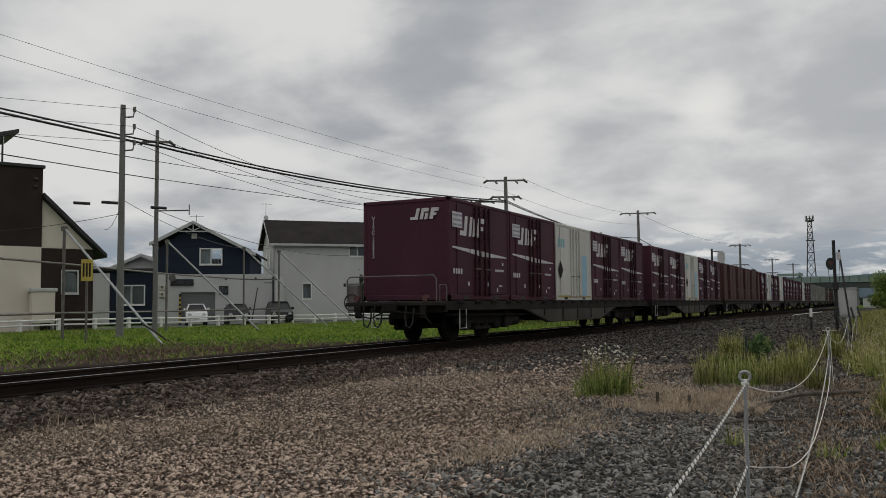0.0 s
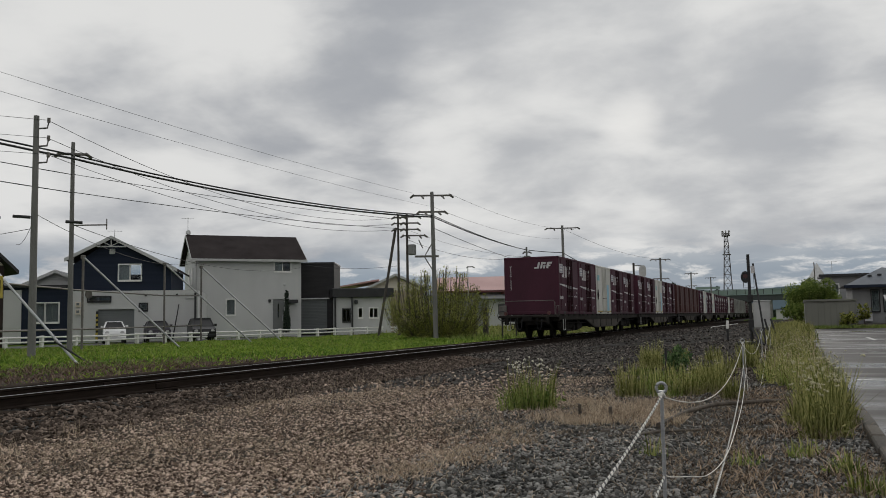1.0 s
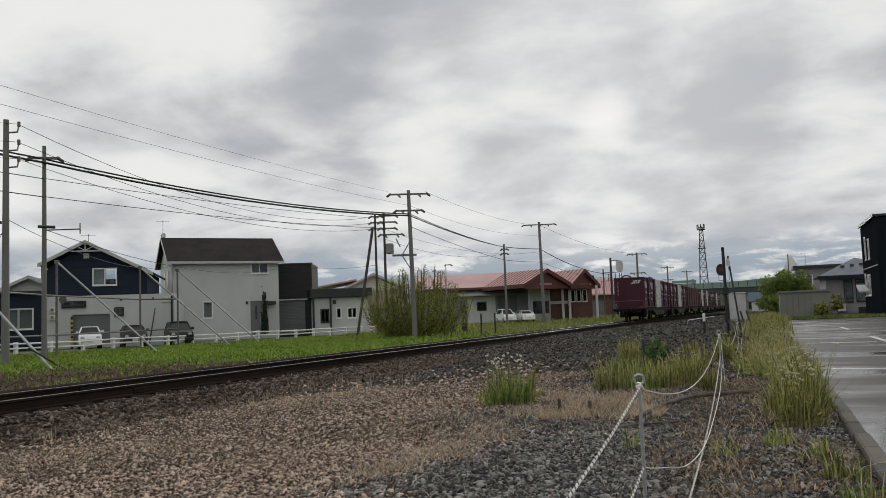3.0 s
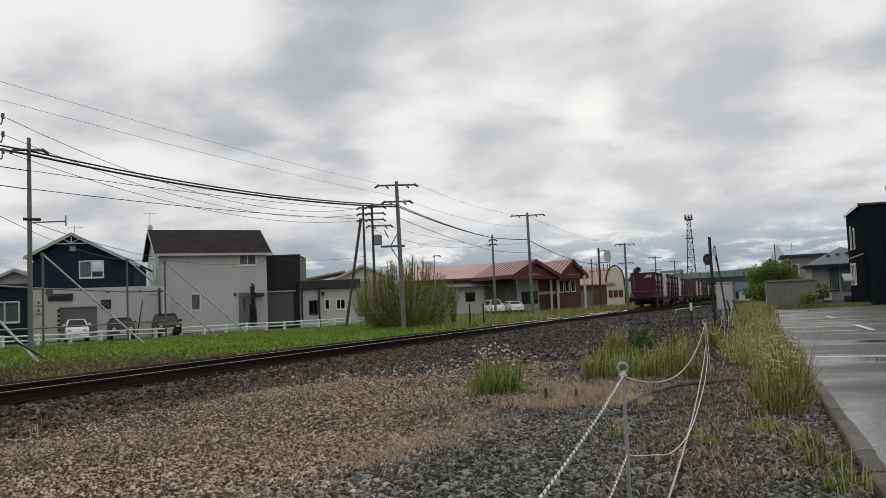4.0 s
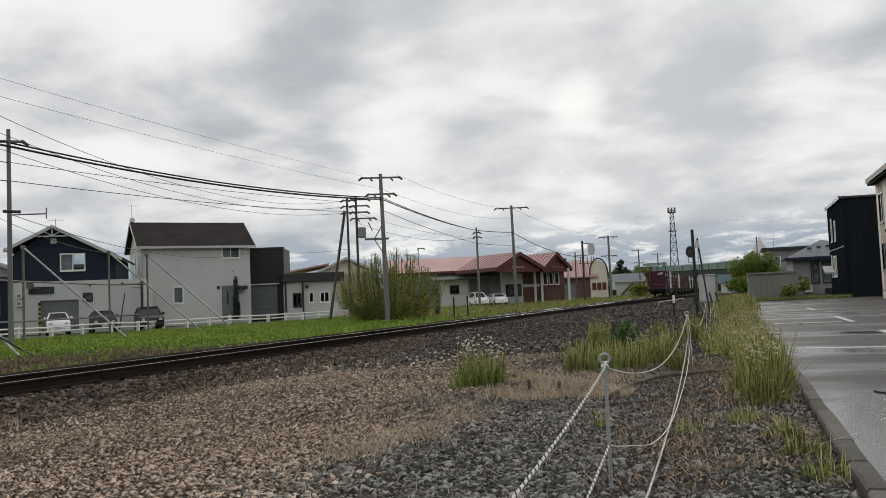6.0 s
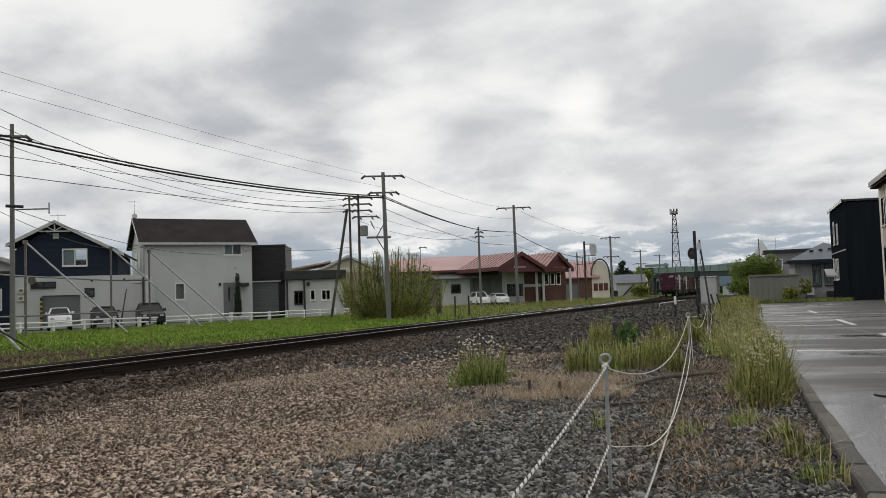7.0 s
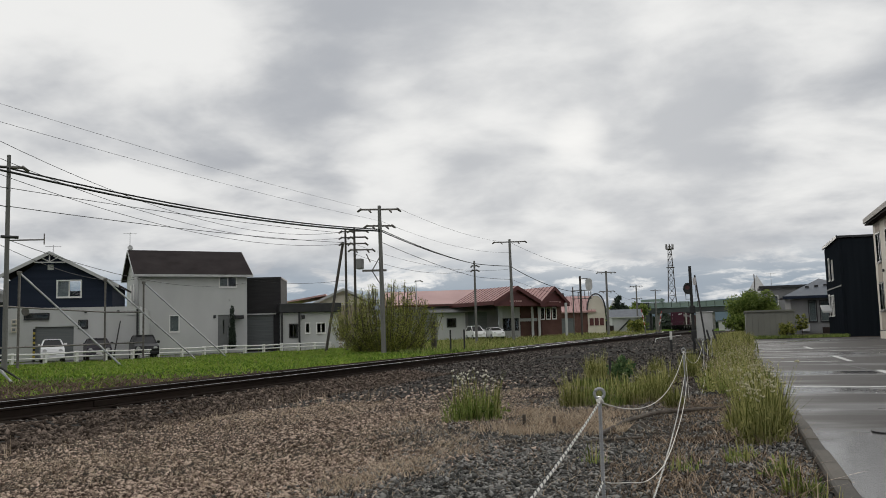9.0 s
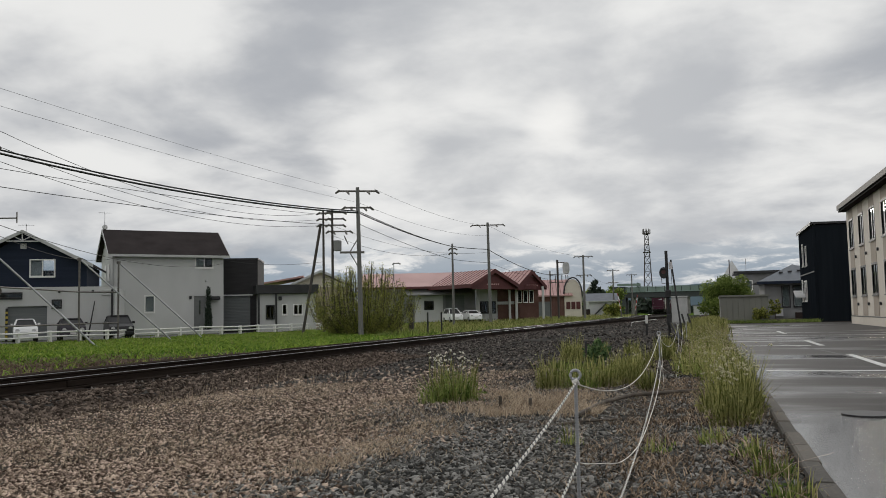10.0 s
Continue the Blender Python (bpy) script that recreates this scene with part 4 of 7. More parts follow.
# ---- buildings ----
def facing(p, q, z=0.0):
    """A place whose x runs from p to q and whose y runs back from there."""
    u = Vector((q[0] - p[0], q[1] - p[1], 0)).normalized()
    return Matrix(((u.x, -u.y, 0, p[0]), (u.y, u.x, 0, p[1]), (0, 0, 1, z), (0, 0, 0, 1)))


def holed(mesh, w, z0, z1, y, thick, holes, x0=0.0):
    """A wall from x0 to x0 + w with openings (xa, xb, za, zb) through it, one closed shell."""
    lim = lambda v, a, b: min(max(v, a), b)
    xs = sorted({x0, x0 + w, *[lim(h[k], x0, x0 + w) for h in holes for k in (0, 1)]})
    zs = sorted({z0, z1, *[lim(h[k], z0, z1) for h in holes for k in (2, 3)]})
    nx, nz = len(xs), len(zs)
    def solid(i, j):
        if not (0 <= i < nx - 1 and 0 <= j < nz - 1):
            return False
        mx, mz = (xs[i] + xs[i + 1]) / 2, (zs[j] + zs[j + 1]) / 2
        return not any(h[0] < mx < h[1] and h[2] < mz < h[3] for h in holes)
    ids, vs, fs = {}, [], []
    def at(i, j, k):
        if (i, j, k) not in ids:
            ids[i, j, k] = len(vs)
            vs.append((xs[i], y + thick * k, zs[j]))
        return ids[i, j, k]
    for i in range(nx - 1):
        for j in range(nz - 1):
            if not solid(i, j):
                continue
            fs.append((at(i, j, 0), at(i + 1, j, 0), at(i + 1, j + 1, 0), at(i, j + 1, 0)))
            fs.append((at(i, j, 1), at(i, j + 1, 1), at(i + 1, j + 1, 1), at(i + 1, j, 1)))
            for (di, dj), (p, q) in {(-1, 0): ((i, j), (i, j + 1)), (1, 0): ((i + 1, j), (i + 1, j + 1)), (0, -1): ((i, j), (i + 1, j)), (0, 1): ((i, j + 1), (i + 1, j + 1))}.items():
                if not solid(i + di, j + dj):
                    fs.append((at(*p, 0), at(*q, 0), at(*q, 1), at(*p, 1)))
    return mesh.add(vs, fs)


def window(parent, xa, xb, za, zb, y=0.0, frame_mat="white", panes=2, curtain=True, at=None):
    w = part("window", Mesh().box(xa - .08, xb + .08, y - 0.035, y + 0.04, za - .08, za).box(xa - .08, xb + .08, y - 0.035, y + 0.04, zb, zb + .08)
             .box(xa - .08, xa, y - 0.035, y + 0.04, za, zb).box(xb, xb + .08, y - 0.035, y + 0.04, za, zb), frame_mat, parent, at=at)
    pw = (xb - xa) / panes
    for k in range(panes):
        a = xa + k * pw
        p = part("pane", Mesh().box(a + .03, a + pw - .03, y + 0.012, y + 0.02, za + .03, zb - .03), "glass", w)
        p.visible_shadow = False
        if k:
            part("mullion", Mesh().box(a - .035, a + .035, y - 0.012, y + 0.038, za, zb), frame_mat, w)
    if curtain:
        part("curtain", Mesh().box(xa, xb if panes < 2 else xa + pw * 1.05, y + 0.10, y + 0.12, za, zb), "curtain", w)
    part("sill", Mesh().box(xa - .08, xb + .08, y - 0.08, y - 0.036, za - .12, za - .08), frame_mat, w)
    return w


def gable_roof(parent, x0, x1, y0, y1, eave, ridge, mat, over=0.35, thick=0.14, trim="trim", along="x", peak=None):
    """Two slopes; the ridge runs along x, or along y with its peak at x = peak."""
    if along == "x":
        ym = (y0 + y1) / 2 if peak is None else peak
        s0, s1 = (ridge - eave) / (ym - y0), (ridge - eave) / (y1 - ym)
        for nm, pts in (("roof", [(y0 - over, eave - over * s0), (ym, ridge), (ym, ridge + thick), (y0 - over, eave - over * s0 + thick)]),
                        ("roof", [(y1 + over, eave - over * s1), (ym, ridge), (ym, ridge + thick), (y1 + over, eave - over * s1 + thick)])):
            r = part(nm, Mesh().prism(pts, "x", x0 - over, x1 + over), mat, parent)
            part("fascia", Mesh().prism([(pts[0][0], pts[0][1] - 0.03), (pts[0][0], pts[3][1] + 0.01), (pts[0][0] + (-.03 if pts[0][0] < ym else .03), pts[3][1] + .01), (pts[0][0] + (-.03 if pts[0][0] < ym else .03), pts[0][1] - 0.03)], "x", x0 - over, x1 + over), trim, r)
            for xe in (x0 - over, x1 + over):
                part("barge_board", Mesh().prism([(pts[0][0], pts[0][1] - .05), (pts[1][0], pts[1][1] - .05), (pts[2][0], pts[2][1] + .01), (pts[3][0], pts[3][1] + .01)], "x", xe - 0.02, xe + 0.02), trim, r)
    else:
        xm = (x0 + x1) / 2 if peak is None else peak
        s0, s1 = (ridge - eave) / (xm - x0), (ridge - eave) / (xm - x0)
        for nm, xa, sg in (("roof", x0, -1), ("roof", x1, 1)):
            ze = ridge - abs(xm - xa) * s0 - over * s0
            pts = [(xa + sg * over, ze), (xm, ridge), (xm, ridge + thick), (xa + sg * over, ze + thick)]
            r = part(nm, Mesh().prism(pts, "y", y0 - over, y1 + over), mat, parent)
            part("barge_board", Mesh().prism([(pts[0][0], pts[0][1] - .08), (pts[1][0], pts[1][1] - .08), (pts[2][0], pts[2][1] + .01), (pts[3][0], pts[3][1] + .01)], "y", y0 - over - .03, y0 - over + .02), trim, r)


def body_walls(parent, w, d, z0, z1, mat, holes=(), label="", x0=0.0, y0=0.0, thick=0.16):
    part("wall", holed(Mesh(), w, z0, z1, y0, thick, list(holes), x0), mat, parent, label)
    part("wall", Mesh().box(x0, x0 + thick, y0 + thick, y0 + d, z0, z1), mat, parent, label)
    part("wall", Mesh().box(x0 + w - thick, x0 + w, y0 + thick, y0 + d, z0, z1), mat, parent, label)
    part("wall", Mesh().box(x0 + thick, x0 + w - thick, y0 + d - thick, y0 + d, z0, z1), mat, parent, label)


def antenna(parent, x, y, z, h=1.8):
    m = Mesh().tube((x, y, z), (x, y, z + h), 0.02, n=6).tube((x - .5, y, z + h - .1), (x + .5, y, z + h - .1), 0.012, n=5)
    for k in range(5):
        m.tube((x - .4 + .2 * k, y - .25, z + h - .1), (x - .4 + .2 * k, y + .25, z + h - .1), 0.008, n=4)
    part("antenna", m, "steel", parent)


def white_house():
    h = thing("house", "off-white two-storey house with dark gabled roof", "house", facing((-42.37, 53.23), (-36.65, 59.20)))
    w, d = 8.27, 6.5
    hs = [(6.11, 7.39, 5.30, 6.02), (2.34, 2.96, 1.87, 3.04), (5.97, 6.90, 0.35, 3.05)]
    body_walls(h, w, d, 0.1, 6.30, "house_white", hs)
    for x in (0.0, w - .16):
        part("gable", Mesh().prism([(0, 6.30), (d, 6.30), (d / 2, 8.2)], "x", x, x + .16), "house_white", h)
    gable_roof(h, 0, w, 0, d, 6.30, 8.25, "roof_dark", 0.4)
    window(h, *hs[0], panes=2)
    window(h, *hs[1], panes=1)
    dr = part("door", Mesh().box(5.99, 6.88, 0.06, 0.12, 0.36, 3.03, bev=0.01), "door", h, "grey front door")
    part("door_pane", Mesh().box(6.36, 6.48, 0.045, 0.058, 1.6, 2.7), "glass", dr)
    part("handle", Mesh().box(6.72, 6.76, 0.02, 0.058, 1.3, 1.75), "steel", dr)
    part("lamp", Mesh().box(5.60, 5.78, -0.14, 0, 2.8, 3.05, bev=0.03), "trim_dark", h)
    part("vent_hood", Mesh().box(6.82, 7.0, -0.1, 0, 4.15, 4.3, bev=0.03), "trim", h)
    part("canopy", Mesh().box(7.15, 7.86, -0.7, 0, 2.72, 3.0, bev=0.03), "trim_dark", h)
    for x, y0, z0, z1 in ((-0.04, 1.6, 4.3, 5.6), (-0.04, 3.2, 4.3, 5.6)):
        part("side_window", Mesh().box(x - .03, x + .02, y0, y0 + .9, z0, z1), "white", h)
    part("balcony", Mesh().box(-1.3, 0, 1.2, 4.6, 3.25, 3.4).box(-1.3, -1.2, 1.2, 4.6, 3.4, 4.3), "trim_dark", h)
    antenna(h, -0.2, 3.25, 8.2, 1.6)
    part("satellite_dish", Mesh().tube((-0.2, 3.1, 8.55), (-0.2, 3.0, 8.57), 0.2, 0.18, n=16), "trim", h)
    part("gutter_pipe", Mesh().tube((0.08, -0.06, 0.3), (0.08, -0.06, 6.2), 0.04, n=6), "trim", h)
    g = thing("garage", "flat-roofed dark garage with grey shutter", "garage", facing((-37.62, 60.45), (-34.4, 61.85)))
    body_walls(g, 2.9, 5, 0.1, 3.15, "charcoal", [(0.12, 2.3, 0.3, 3.05)])
    part("upper_wall", Mesh().box(0, 2.9, 0.0, 5, 3.16, 6.0), "charcoal", g)
    part("parapet", Mesh().box(-.05, 2.95, -.05, 5.05, 6.0, 6.12), "trim_dark", g)
    sh = part("shutter", Mesh().box(0.12, 2.3, 0.12, 0.15, 0.3, 3.05), "shutter", g)
    for k in range(22):
        part("slat", Mesh().box(0.14, 2.28, 0.08, 0.119, 0.32 + k * 0.123, 0.32 + k * 0.123 + 0.115, bev=0.015), "shutter", sh)
    part("lintel", Mesh().box(0.0, 2.5, -0.12, 0.0, 3.06, 3.16), "trim", g)
    c = thing("conifer_shrub", "slim dark green columnar shrub by a door", "shrub", pose(-37.05, 57.7, 0.3))
    leaves(c, "crown", [(0, 0, 0.3 + 0.2 * k, 0.30 - 0.012 * k) for k in range(16)], 2600, 0.11, "needle")
    part("trunk", Mesh().tube((0, 0, 0), (0, 0, 2.6), 0.05, 0.02, n=6), "bark", c)


def blue_house():
    h = thing("house", "two-storey house with navy upper floor and pale ground floor", "house", facing((-43.8, 42.46), (-38.6, 45.94)))
    w, d = 6.26, 8.0
    hs = [(2.92, 4.30, 4.22, 5.22)]
    body_walls(h, w, d, 3.5, 5.0, "navy", hs, "navy siding")
    part("gable", Mesh().prism([(0, 5.222), (w, 5.222), (2.46, 6.95)], "y", 0, 0.16), "navy", h, "navy siding")
    part("wall", holed(Mesh(), w, 5.0, 5.221, 0, 0.16, [(2.92, 4.3, 4.22, 5.22)]), "navy", h, "navy siding")
    gable_roof(h, 0, w, 0, d, 5.72, 7.0, "roof_dark", 0.42, along="y", peak=2.46)
    tr = Mesh().box(1.55, 3.40, -0.4, -0.34, 6.38, 6.46).tube((2.46, -.37, 6.42), (2.46, -.37, 6.95), 0.04, n=6)
    for s in (-1, 1):
        tr.tube((2.46, -.37, 6.46), (2.46 + s * .5, -.37, 6.72), 0.035, n=6)
    part("gable_truss", tr, "trim", h, "pale timber gable ornament")
    part("gable_vent", Mesh().box(2.30, 2.66, -0.06, 0.0, 5.95, 6.3, bev=0.02), "trim", h)
    window(h, *hs[0], panes=2)
    # ground floor, wider, with a garage door
    hg = [(1.64, 3.96, 0.3, 2.27), (1.07, 2.43, 2.83, 3.08), (4.3, 4.75, 2.2, 2.6)]
    body_walls(h, 8.0, 8.6, 0.1, 3.49, "house_white", hg, "off-white siding", x0=0.0, y0=-0.25)
    part("garage_door", Mesh().box(1.66, 3.94, -0.12, -0.06, 0.3, 2.25), "shutter", h)
    window(h, *hg[1], y=-0.25, frame_mat="trim_dark", panes=1, curtain=False)
    window(h, *hg[2], y=-0.25, frame_mat="trim_dark", panes=1, curtain=False)
    for x, z in ((4.6, 3.1), (6.6, 3.1)):
        part("wall_lamp", Mesh().box(x, x + .14, -0.38, -0.25, z, z + .16, bev=0.03), "trim_dark", h)
    for z in (2.9, 3.15):
        part("side_vent", Mesh().box(7.2, 7.8, -0.32, -0.25, z, z + .14, bev=0.02), "trim", h)
    for z in (2.1, 2.6):
        mb = part("meter_box", Mesh().box(0.30, 0.62, -0.42, -0.25, z - .16, z + .18, bev=0.02), "house_cream", h, "cream meter box")
        part("cover", Mesh().box(0.37, 0.55, -0.43, -0.421, z - .05, z + .12), "shutter", mb)
    part("satellite_dish", Mesh().tube((1.15, -.62, 3.25), (1.18, -.54, 3.26), 0.27, 0.20, n=18).tube((1.17, -.54, 3.26), (1.17, -.25, 3.2), 0.025, n=6), "dull_steel", h, "grey wall-mounted dish")
    part("gutter_pipe", Mesh().tube((7.86, -.32, 0.2), (7.86, -.32, 3.3), 0.07, n=8), "trim_dark", h)
    antenna(h, 2.1, 3, 7.0, 0.9)
    wp = thing("warning_post", "upright bollard striped yellow and black", "post", h.matrix_basis @ pose(1.68, -.55, 0.1))
    part("post", Mesh().box(-.07, .07, -.05, .05, -.05, 2.05, bev=0.01), "black", wp)
    for k in range(6):
        part("stripe", Mesh().box(-.075, .075, -.056, -.051, 0.2 + .3 * k, 0.35 + .3 * k), "yellow", wp, "yellow band")
    lp = thing("leaning_pole", "dark leaning pole against a pale wall", "pole", h.matrix_basis @ pose(6.45, -.9, 0.05))
    part("pole", Mesh().tube((0, 0, 0), (0.36, 0.5, 2.5), 0.05, 0.03, n=8), "black", lp)
    s = thing("house", "low house wing with navy wall and pale gable", "house", facing((-47.35, 40.1), (-44.0, 42.33)))
    ws = [(1.72, 2.58, 1.5, 2.72), (2.68, 3.45, 1.5, 2.72)]
    body_walls(s, 4.0, 5, 0.1, 3.75, "navy", ws)
    window(s, *ws[0], panes=1, frame_mat="white")
    window(s, *ws[1], panes=1, frame_mat="white")
    part("flat_roof", Mesh().box(-.2, 4.1, -.25, 5.1, 3.75, 3.92, bev=0.02), "trim_dark", s)
    part("pale_pier", Mesh().box(-0.2, 1.2, -0.1, -0.002, 0.1, 3.6), "house_white", s, "off-white siding")
    b = thing("house", "distant low house with pale gable", "house", facing((-50.5, 44.5), (-46.9, 47.0)))
    body_walls(b, 4.4, 6, 0.1, 4.1, "house_white")
    part("gable", Mesh().prism([(0, 4.1), (4.4, 4.1), (2.2, 5.1)], "y", 0, 0.15), "house_white", b)
    gable_roof(b, 0, 4.4, 0, 6, 4.1, 5.1, "roof_slate", 0.4, along="y")
    part("chimney", Mesh().tube((2.6, 2, 5.0), (2.6, 2, 6.3), 0.05, n=8), "trim_dark", b)


def brown_house():
    h = thing("house", "cream and dark brown two-storey house with sloping eave", "house", facing((-41, 24.5), (-36.9, 33.2)))
    hs = [(6.64, 7.36, 2.09, 3.21)]
    body_walls(h, 5.55, 7, 0.1, 4.45, "house_cream", [], "cream siding", x0=0.0)
    part("upper_wall", Mesh().box(0, 5.55, 0.0, 7, 4.46, 8.55), "house_brown", h, "dark brown siding")
    part("parapet", Mesh().box(-.1, 5.65, -.1, 7.1, 8.55, 8.72, bev=0.02), "trim_dark", h)
    body_walls(h, 2.62, 6, 0.1, 4.40, "house_brown", hs, "dark brown siding", x0=5.56, y0=0.1)
    part("gable", Mesh().prism([(5.56, 4.41), (8.15, 4.41), (5.56, 6.95)], "y", 0.1, 6.1), "house_cream", h, "cream siding")
    part("roof", Mesh().prism([(5.56, 7.02), (8.75, 3.95), (8.75, 4.15), (5.56, 7.25)], "y", -0.4, 6.6), "trim_dark", h)
    window(h, *hs[0], y=0.1, panes=1, frame_mat="trim")
    ac = part("outdoor_unit", Mesh().box(5.0, 6.1, -0.75, -0.1, 0.5, 2.1, bev=0.03), "house_cream", h, "cream boiler unit")
    part("unit_roof", Mesh().box(4.9, 6.2, -0.8, -0.05, 2.1, 2.3, bev=0.03), "trim", ac)
    for x in (5.05, 6.02):
        part("unit_leg", Mesh().box(x, x + .06, -0.7, -0.2, 0.2, 0.5), "trim", ac)
    v = Mesh()
    for z in (7.5, 7.9):
        v.box(5.1, 5.3, -0.1, 0, z, z + .16, bev=0.03)
    part("vent_hood", v, "trim_dark", h)
    part("roof_canopy", Mesh().prism([(2.2, 9.6), (4.4, 10.35), (4.4, 10.55), (2.2, 9.9)], "y", 0.2, 4.0).tube((3.7, .5, 8.6), (3.7, .5, 10.1), 0.05, n=6), "trim_dark", h)


def small_white_house():
    h = thing("house", "small white flat-roofed house with dark parapet", "house", facing((-33.5, 60.5), (-29.5, 63.5)))
    hs = [(-0.03, 0.52, 1.21, 2.16), (1.25, 1.52, 1.5, 2.23), (2.15, 2.79, 1.48, 2.21)]
    body_walls(h, 4.5, 4, 0.1, 3.12, "house_white", [(x + .0, y, a, b) for x, y, a, b in hs], x0=-0.6)
    for k in hs:
        window(h, *k, panes=1 if k[1] - k[0] < .4 else 2, frame_mat="trim_dark" if k[0] < 0 else "white", curtain=False)
    part("parapet", Mesh().box(-0.9, 4.1, -0.35, 4.2, 3.13, 3.85, bev=0.03), "trim_dark", h)
    for x in (-0.75, 0.62):
        part("post", Mesh().box(x, x + .14, -0.3, -0.16, 0.1, 3.13), "trim_dark", h)
    part("wall_lamp", Mesh().box(0.9, 1.15, -0.2, 0, 2.6, 2.9, bev=0.03), "trim_dark", h)
    b = thing("house", "house with faded red roof and pale gable", "house", facing((-38.2, 71.0), (-31.6, 74.0)))
    body_walls(b, 6.6, 6, 0.1, 4.0, "house_tan")
    part("gable", Mesh().prism([(0.8, 4.0), (6.4, 4.0), (4.0, 5.4)], "y", 0, 0.15), "house_cream", b)
    gable_roof(b, 0.8, 6.4, 0, 6, 4.0, 5.45, "roof_red", 0.5, along="y", peak=4.0)
    part("side_roof", Mesh().prism([(-1.6, 4.3), (2.4, 4.95), (2.4, 5.1), (-1.6, 4.45)], "y", -0.3, 6), "roof_red", b)


def red_hall():
    h = thing("community_hall", "long hall with faded red metal roof and grey walls", "hall", facing((-37, 97.3), (-19, 102.4)))
    hs = [(4.19, 5.21, 1.9, 2.81), (6.7, 9.05, 0.6, 4.05)]
    body_walls(h, 10.4, 12, 0.3, 4.6, "house_grey", hs, "grey wall", x0=0.0)
    part("pale_wall", holed(Mesh(), 3.4, 0.3, 3.5, -0.06, 0.05, [hs[0]], 3.0), "house_white", h, "pale wall panel")
    window(h, *hs[0], y=-0.06, panes=2, frame_mat="trim_dark", curtain=False)
    part("gate", Mesh().box(6.72, 9.03, 0.5, 0.55, 0.6, 4.0), "shutter", h)
    # long slopes
    part("roof", Mesh().prism([(-1.0, 4.45), (6.0, 6.45), (6.0, 6.6), (-1.0, 4.6)], "x", -4.0, 12.5), "roof_red", h)
    part("roof", Mesh().prism([(13.0, 4.45), (6.0, 6.45), (6.0, 6.6), (13.0, 4.6)], "x", -4.0, 12.5), "roof_red", h)
    part("eave_board", Mesh().box(-4.0, 10.4, -1.06, -1.0, 4.36, 4.62), "roof_red_dark", h, "dark red eave board")
    part("awning", Mesh().prism([(-1.3, 3.55), (-0.05, 4.3), (-0.05, 4.4), (-1.3, 3.65)], "x", 1.6, 10.0), "house_grey", h)
    # two gabled wings set at an angle to the hall
    def wing(apex, half, low, depth, seams):
        at = h.matrix_basis.inverted() @ facing(apex, (apex[0] + .63, apex[1] + .77))
        top = 6.15
        g = part("gable", Mesh().prism([(-half, low), (-half, low - .55), (half, low - .55), (half, low), (0, top)], "y", 0.0, 0.2), "roof_red_dark", h, "dark red gable", at=at)
        for sg in (-1, 1):
            e = sg * (half + .25)
            ez = top - (top - low) * (half + .25) / half
            r = part("roof", Mesh().prism([(e, ez), (0, top), (0, top + .14), (e, ez + .14)], "y", -0.35, depth), "roof_red", g)
            part("barge_board", Mesh().prism([(e, ez - .30), (0, top - .30), (0, top + .17), (e, ez + .17)], "y", -0.40, -0.352), "roof_red_dark", r, "dark red barge board")
            part("fascia", Mesh().box(min(e, e + sg * .05), max(e, e + sg * .05), -.35, depth, ez - .28, ez + .16), "roof_red_dark", r, "dark red eave board")
            for k in range(seams):
                y = 0.25 + k * (depth - .5) / seams
                part("standing_seam", Mesh().prism([(e, ez + .142), (0, top + .142), (0, top + .20), (e, ez + .20)], "y", y, y + .045), "roof_red_dark", r)
        bars_ = Mesh()
        for k in range(6):
            bars_.box(-half * .3 + .3 * k, -half * .3 + .3 * k + .2, -.012, -.002, low - .1, low + .08)
        part("lettering", bars_, "roof_red", g, "faint pale lettering")
    wing((-23.4, 95.0), 3.1, 4.55, 9.0, 11)
    wing((-20.1, 100.0), 1.95, 4.45, 6.5, 8)
    part("canopy_beam", Mesh().box(12.2, 17.6, -2.6, -2.35, 3.95, 4.45, bev=0.02), "roof_red_dark", h, "dark red canopy beam")
    part("pale_wall", holed(Mesh(), 2.6, 0.3, 4.25, -1.2, 0.15, [(10.9 + .5 * k, 11.25 + .5 * k, 1.3, 2.6) for k in range(4)], 10.4), "house_white", h, "pale porch wall")
    for k in range(4):
        window(h, 10.9 + .5 * k, 11.25 + .5 * k, 1.3, 2.6, y=-1.2, panes=1, frame_mat="trim_dark", curtain=False)
    part("back_wall", Mesh().box(10.5, 17.8, -0.72, -0.66, 0.3, 4.2), "house_brown", h)
    part("red_wall", Mesh().box(13.05, 15.0, -1.2, -1.0, 0.3, 4.2), "hall_brick", h, "reddish brown porch wall")
    part("white_band", Mesh().box(13.0, 15.2, -1.26, -1.21, 2.25, 2.6), "house_white", h)
    part("porch_wall", holed(Mesh(), 2.9, 0.3, 4.2, -1.3, 0.15, [(15.5, 15.9, 2.5, 3.8), (16.2, 16.6, 2.5, 3.8), (16.9, 17.3, 2.5, 3.8)], 15.05), "hall_brick", h, "reddish brown porch wall")
    for k in range(3):
        window(h, 15.5 + .7 * k, 15.9 + .7 * k, 2.5, 3.8, y=-1.3, panes=1, frame_mat="white", curtain=False)
    part("red_wall", Mesh().box(15.6, 17.6, -1.5, -1.31, 0.3, 1.9), "hall_brick", h, "reddish brown porch wall")
    for x in (10.6, 14.3, 15.1, 18.3):
        part("column", Mesh().box(x, x + .28, -2.15, -1.87, 0.3, 4.3, bev=0.02), "house_white", h)
    part("wing_wall", Mesh().box(-4, -0.02, 0.2, 11, 0.3, 4.5), "house_grey", h)
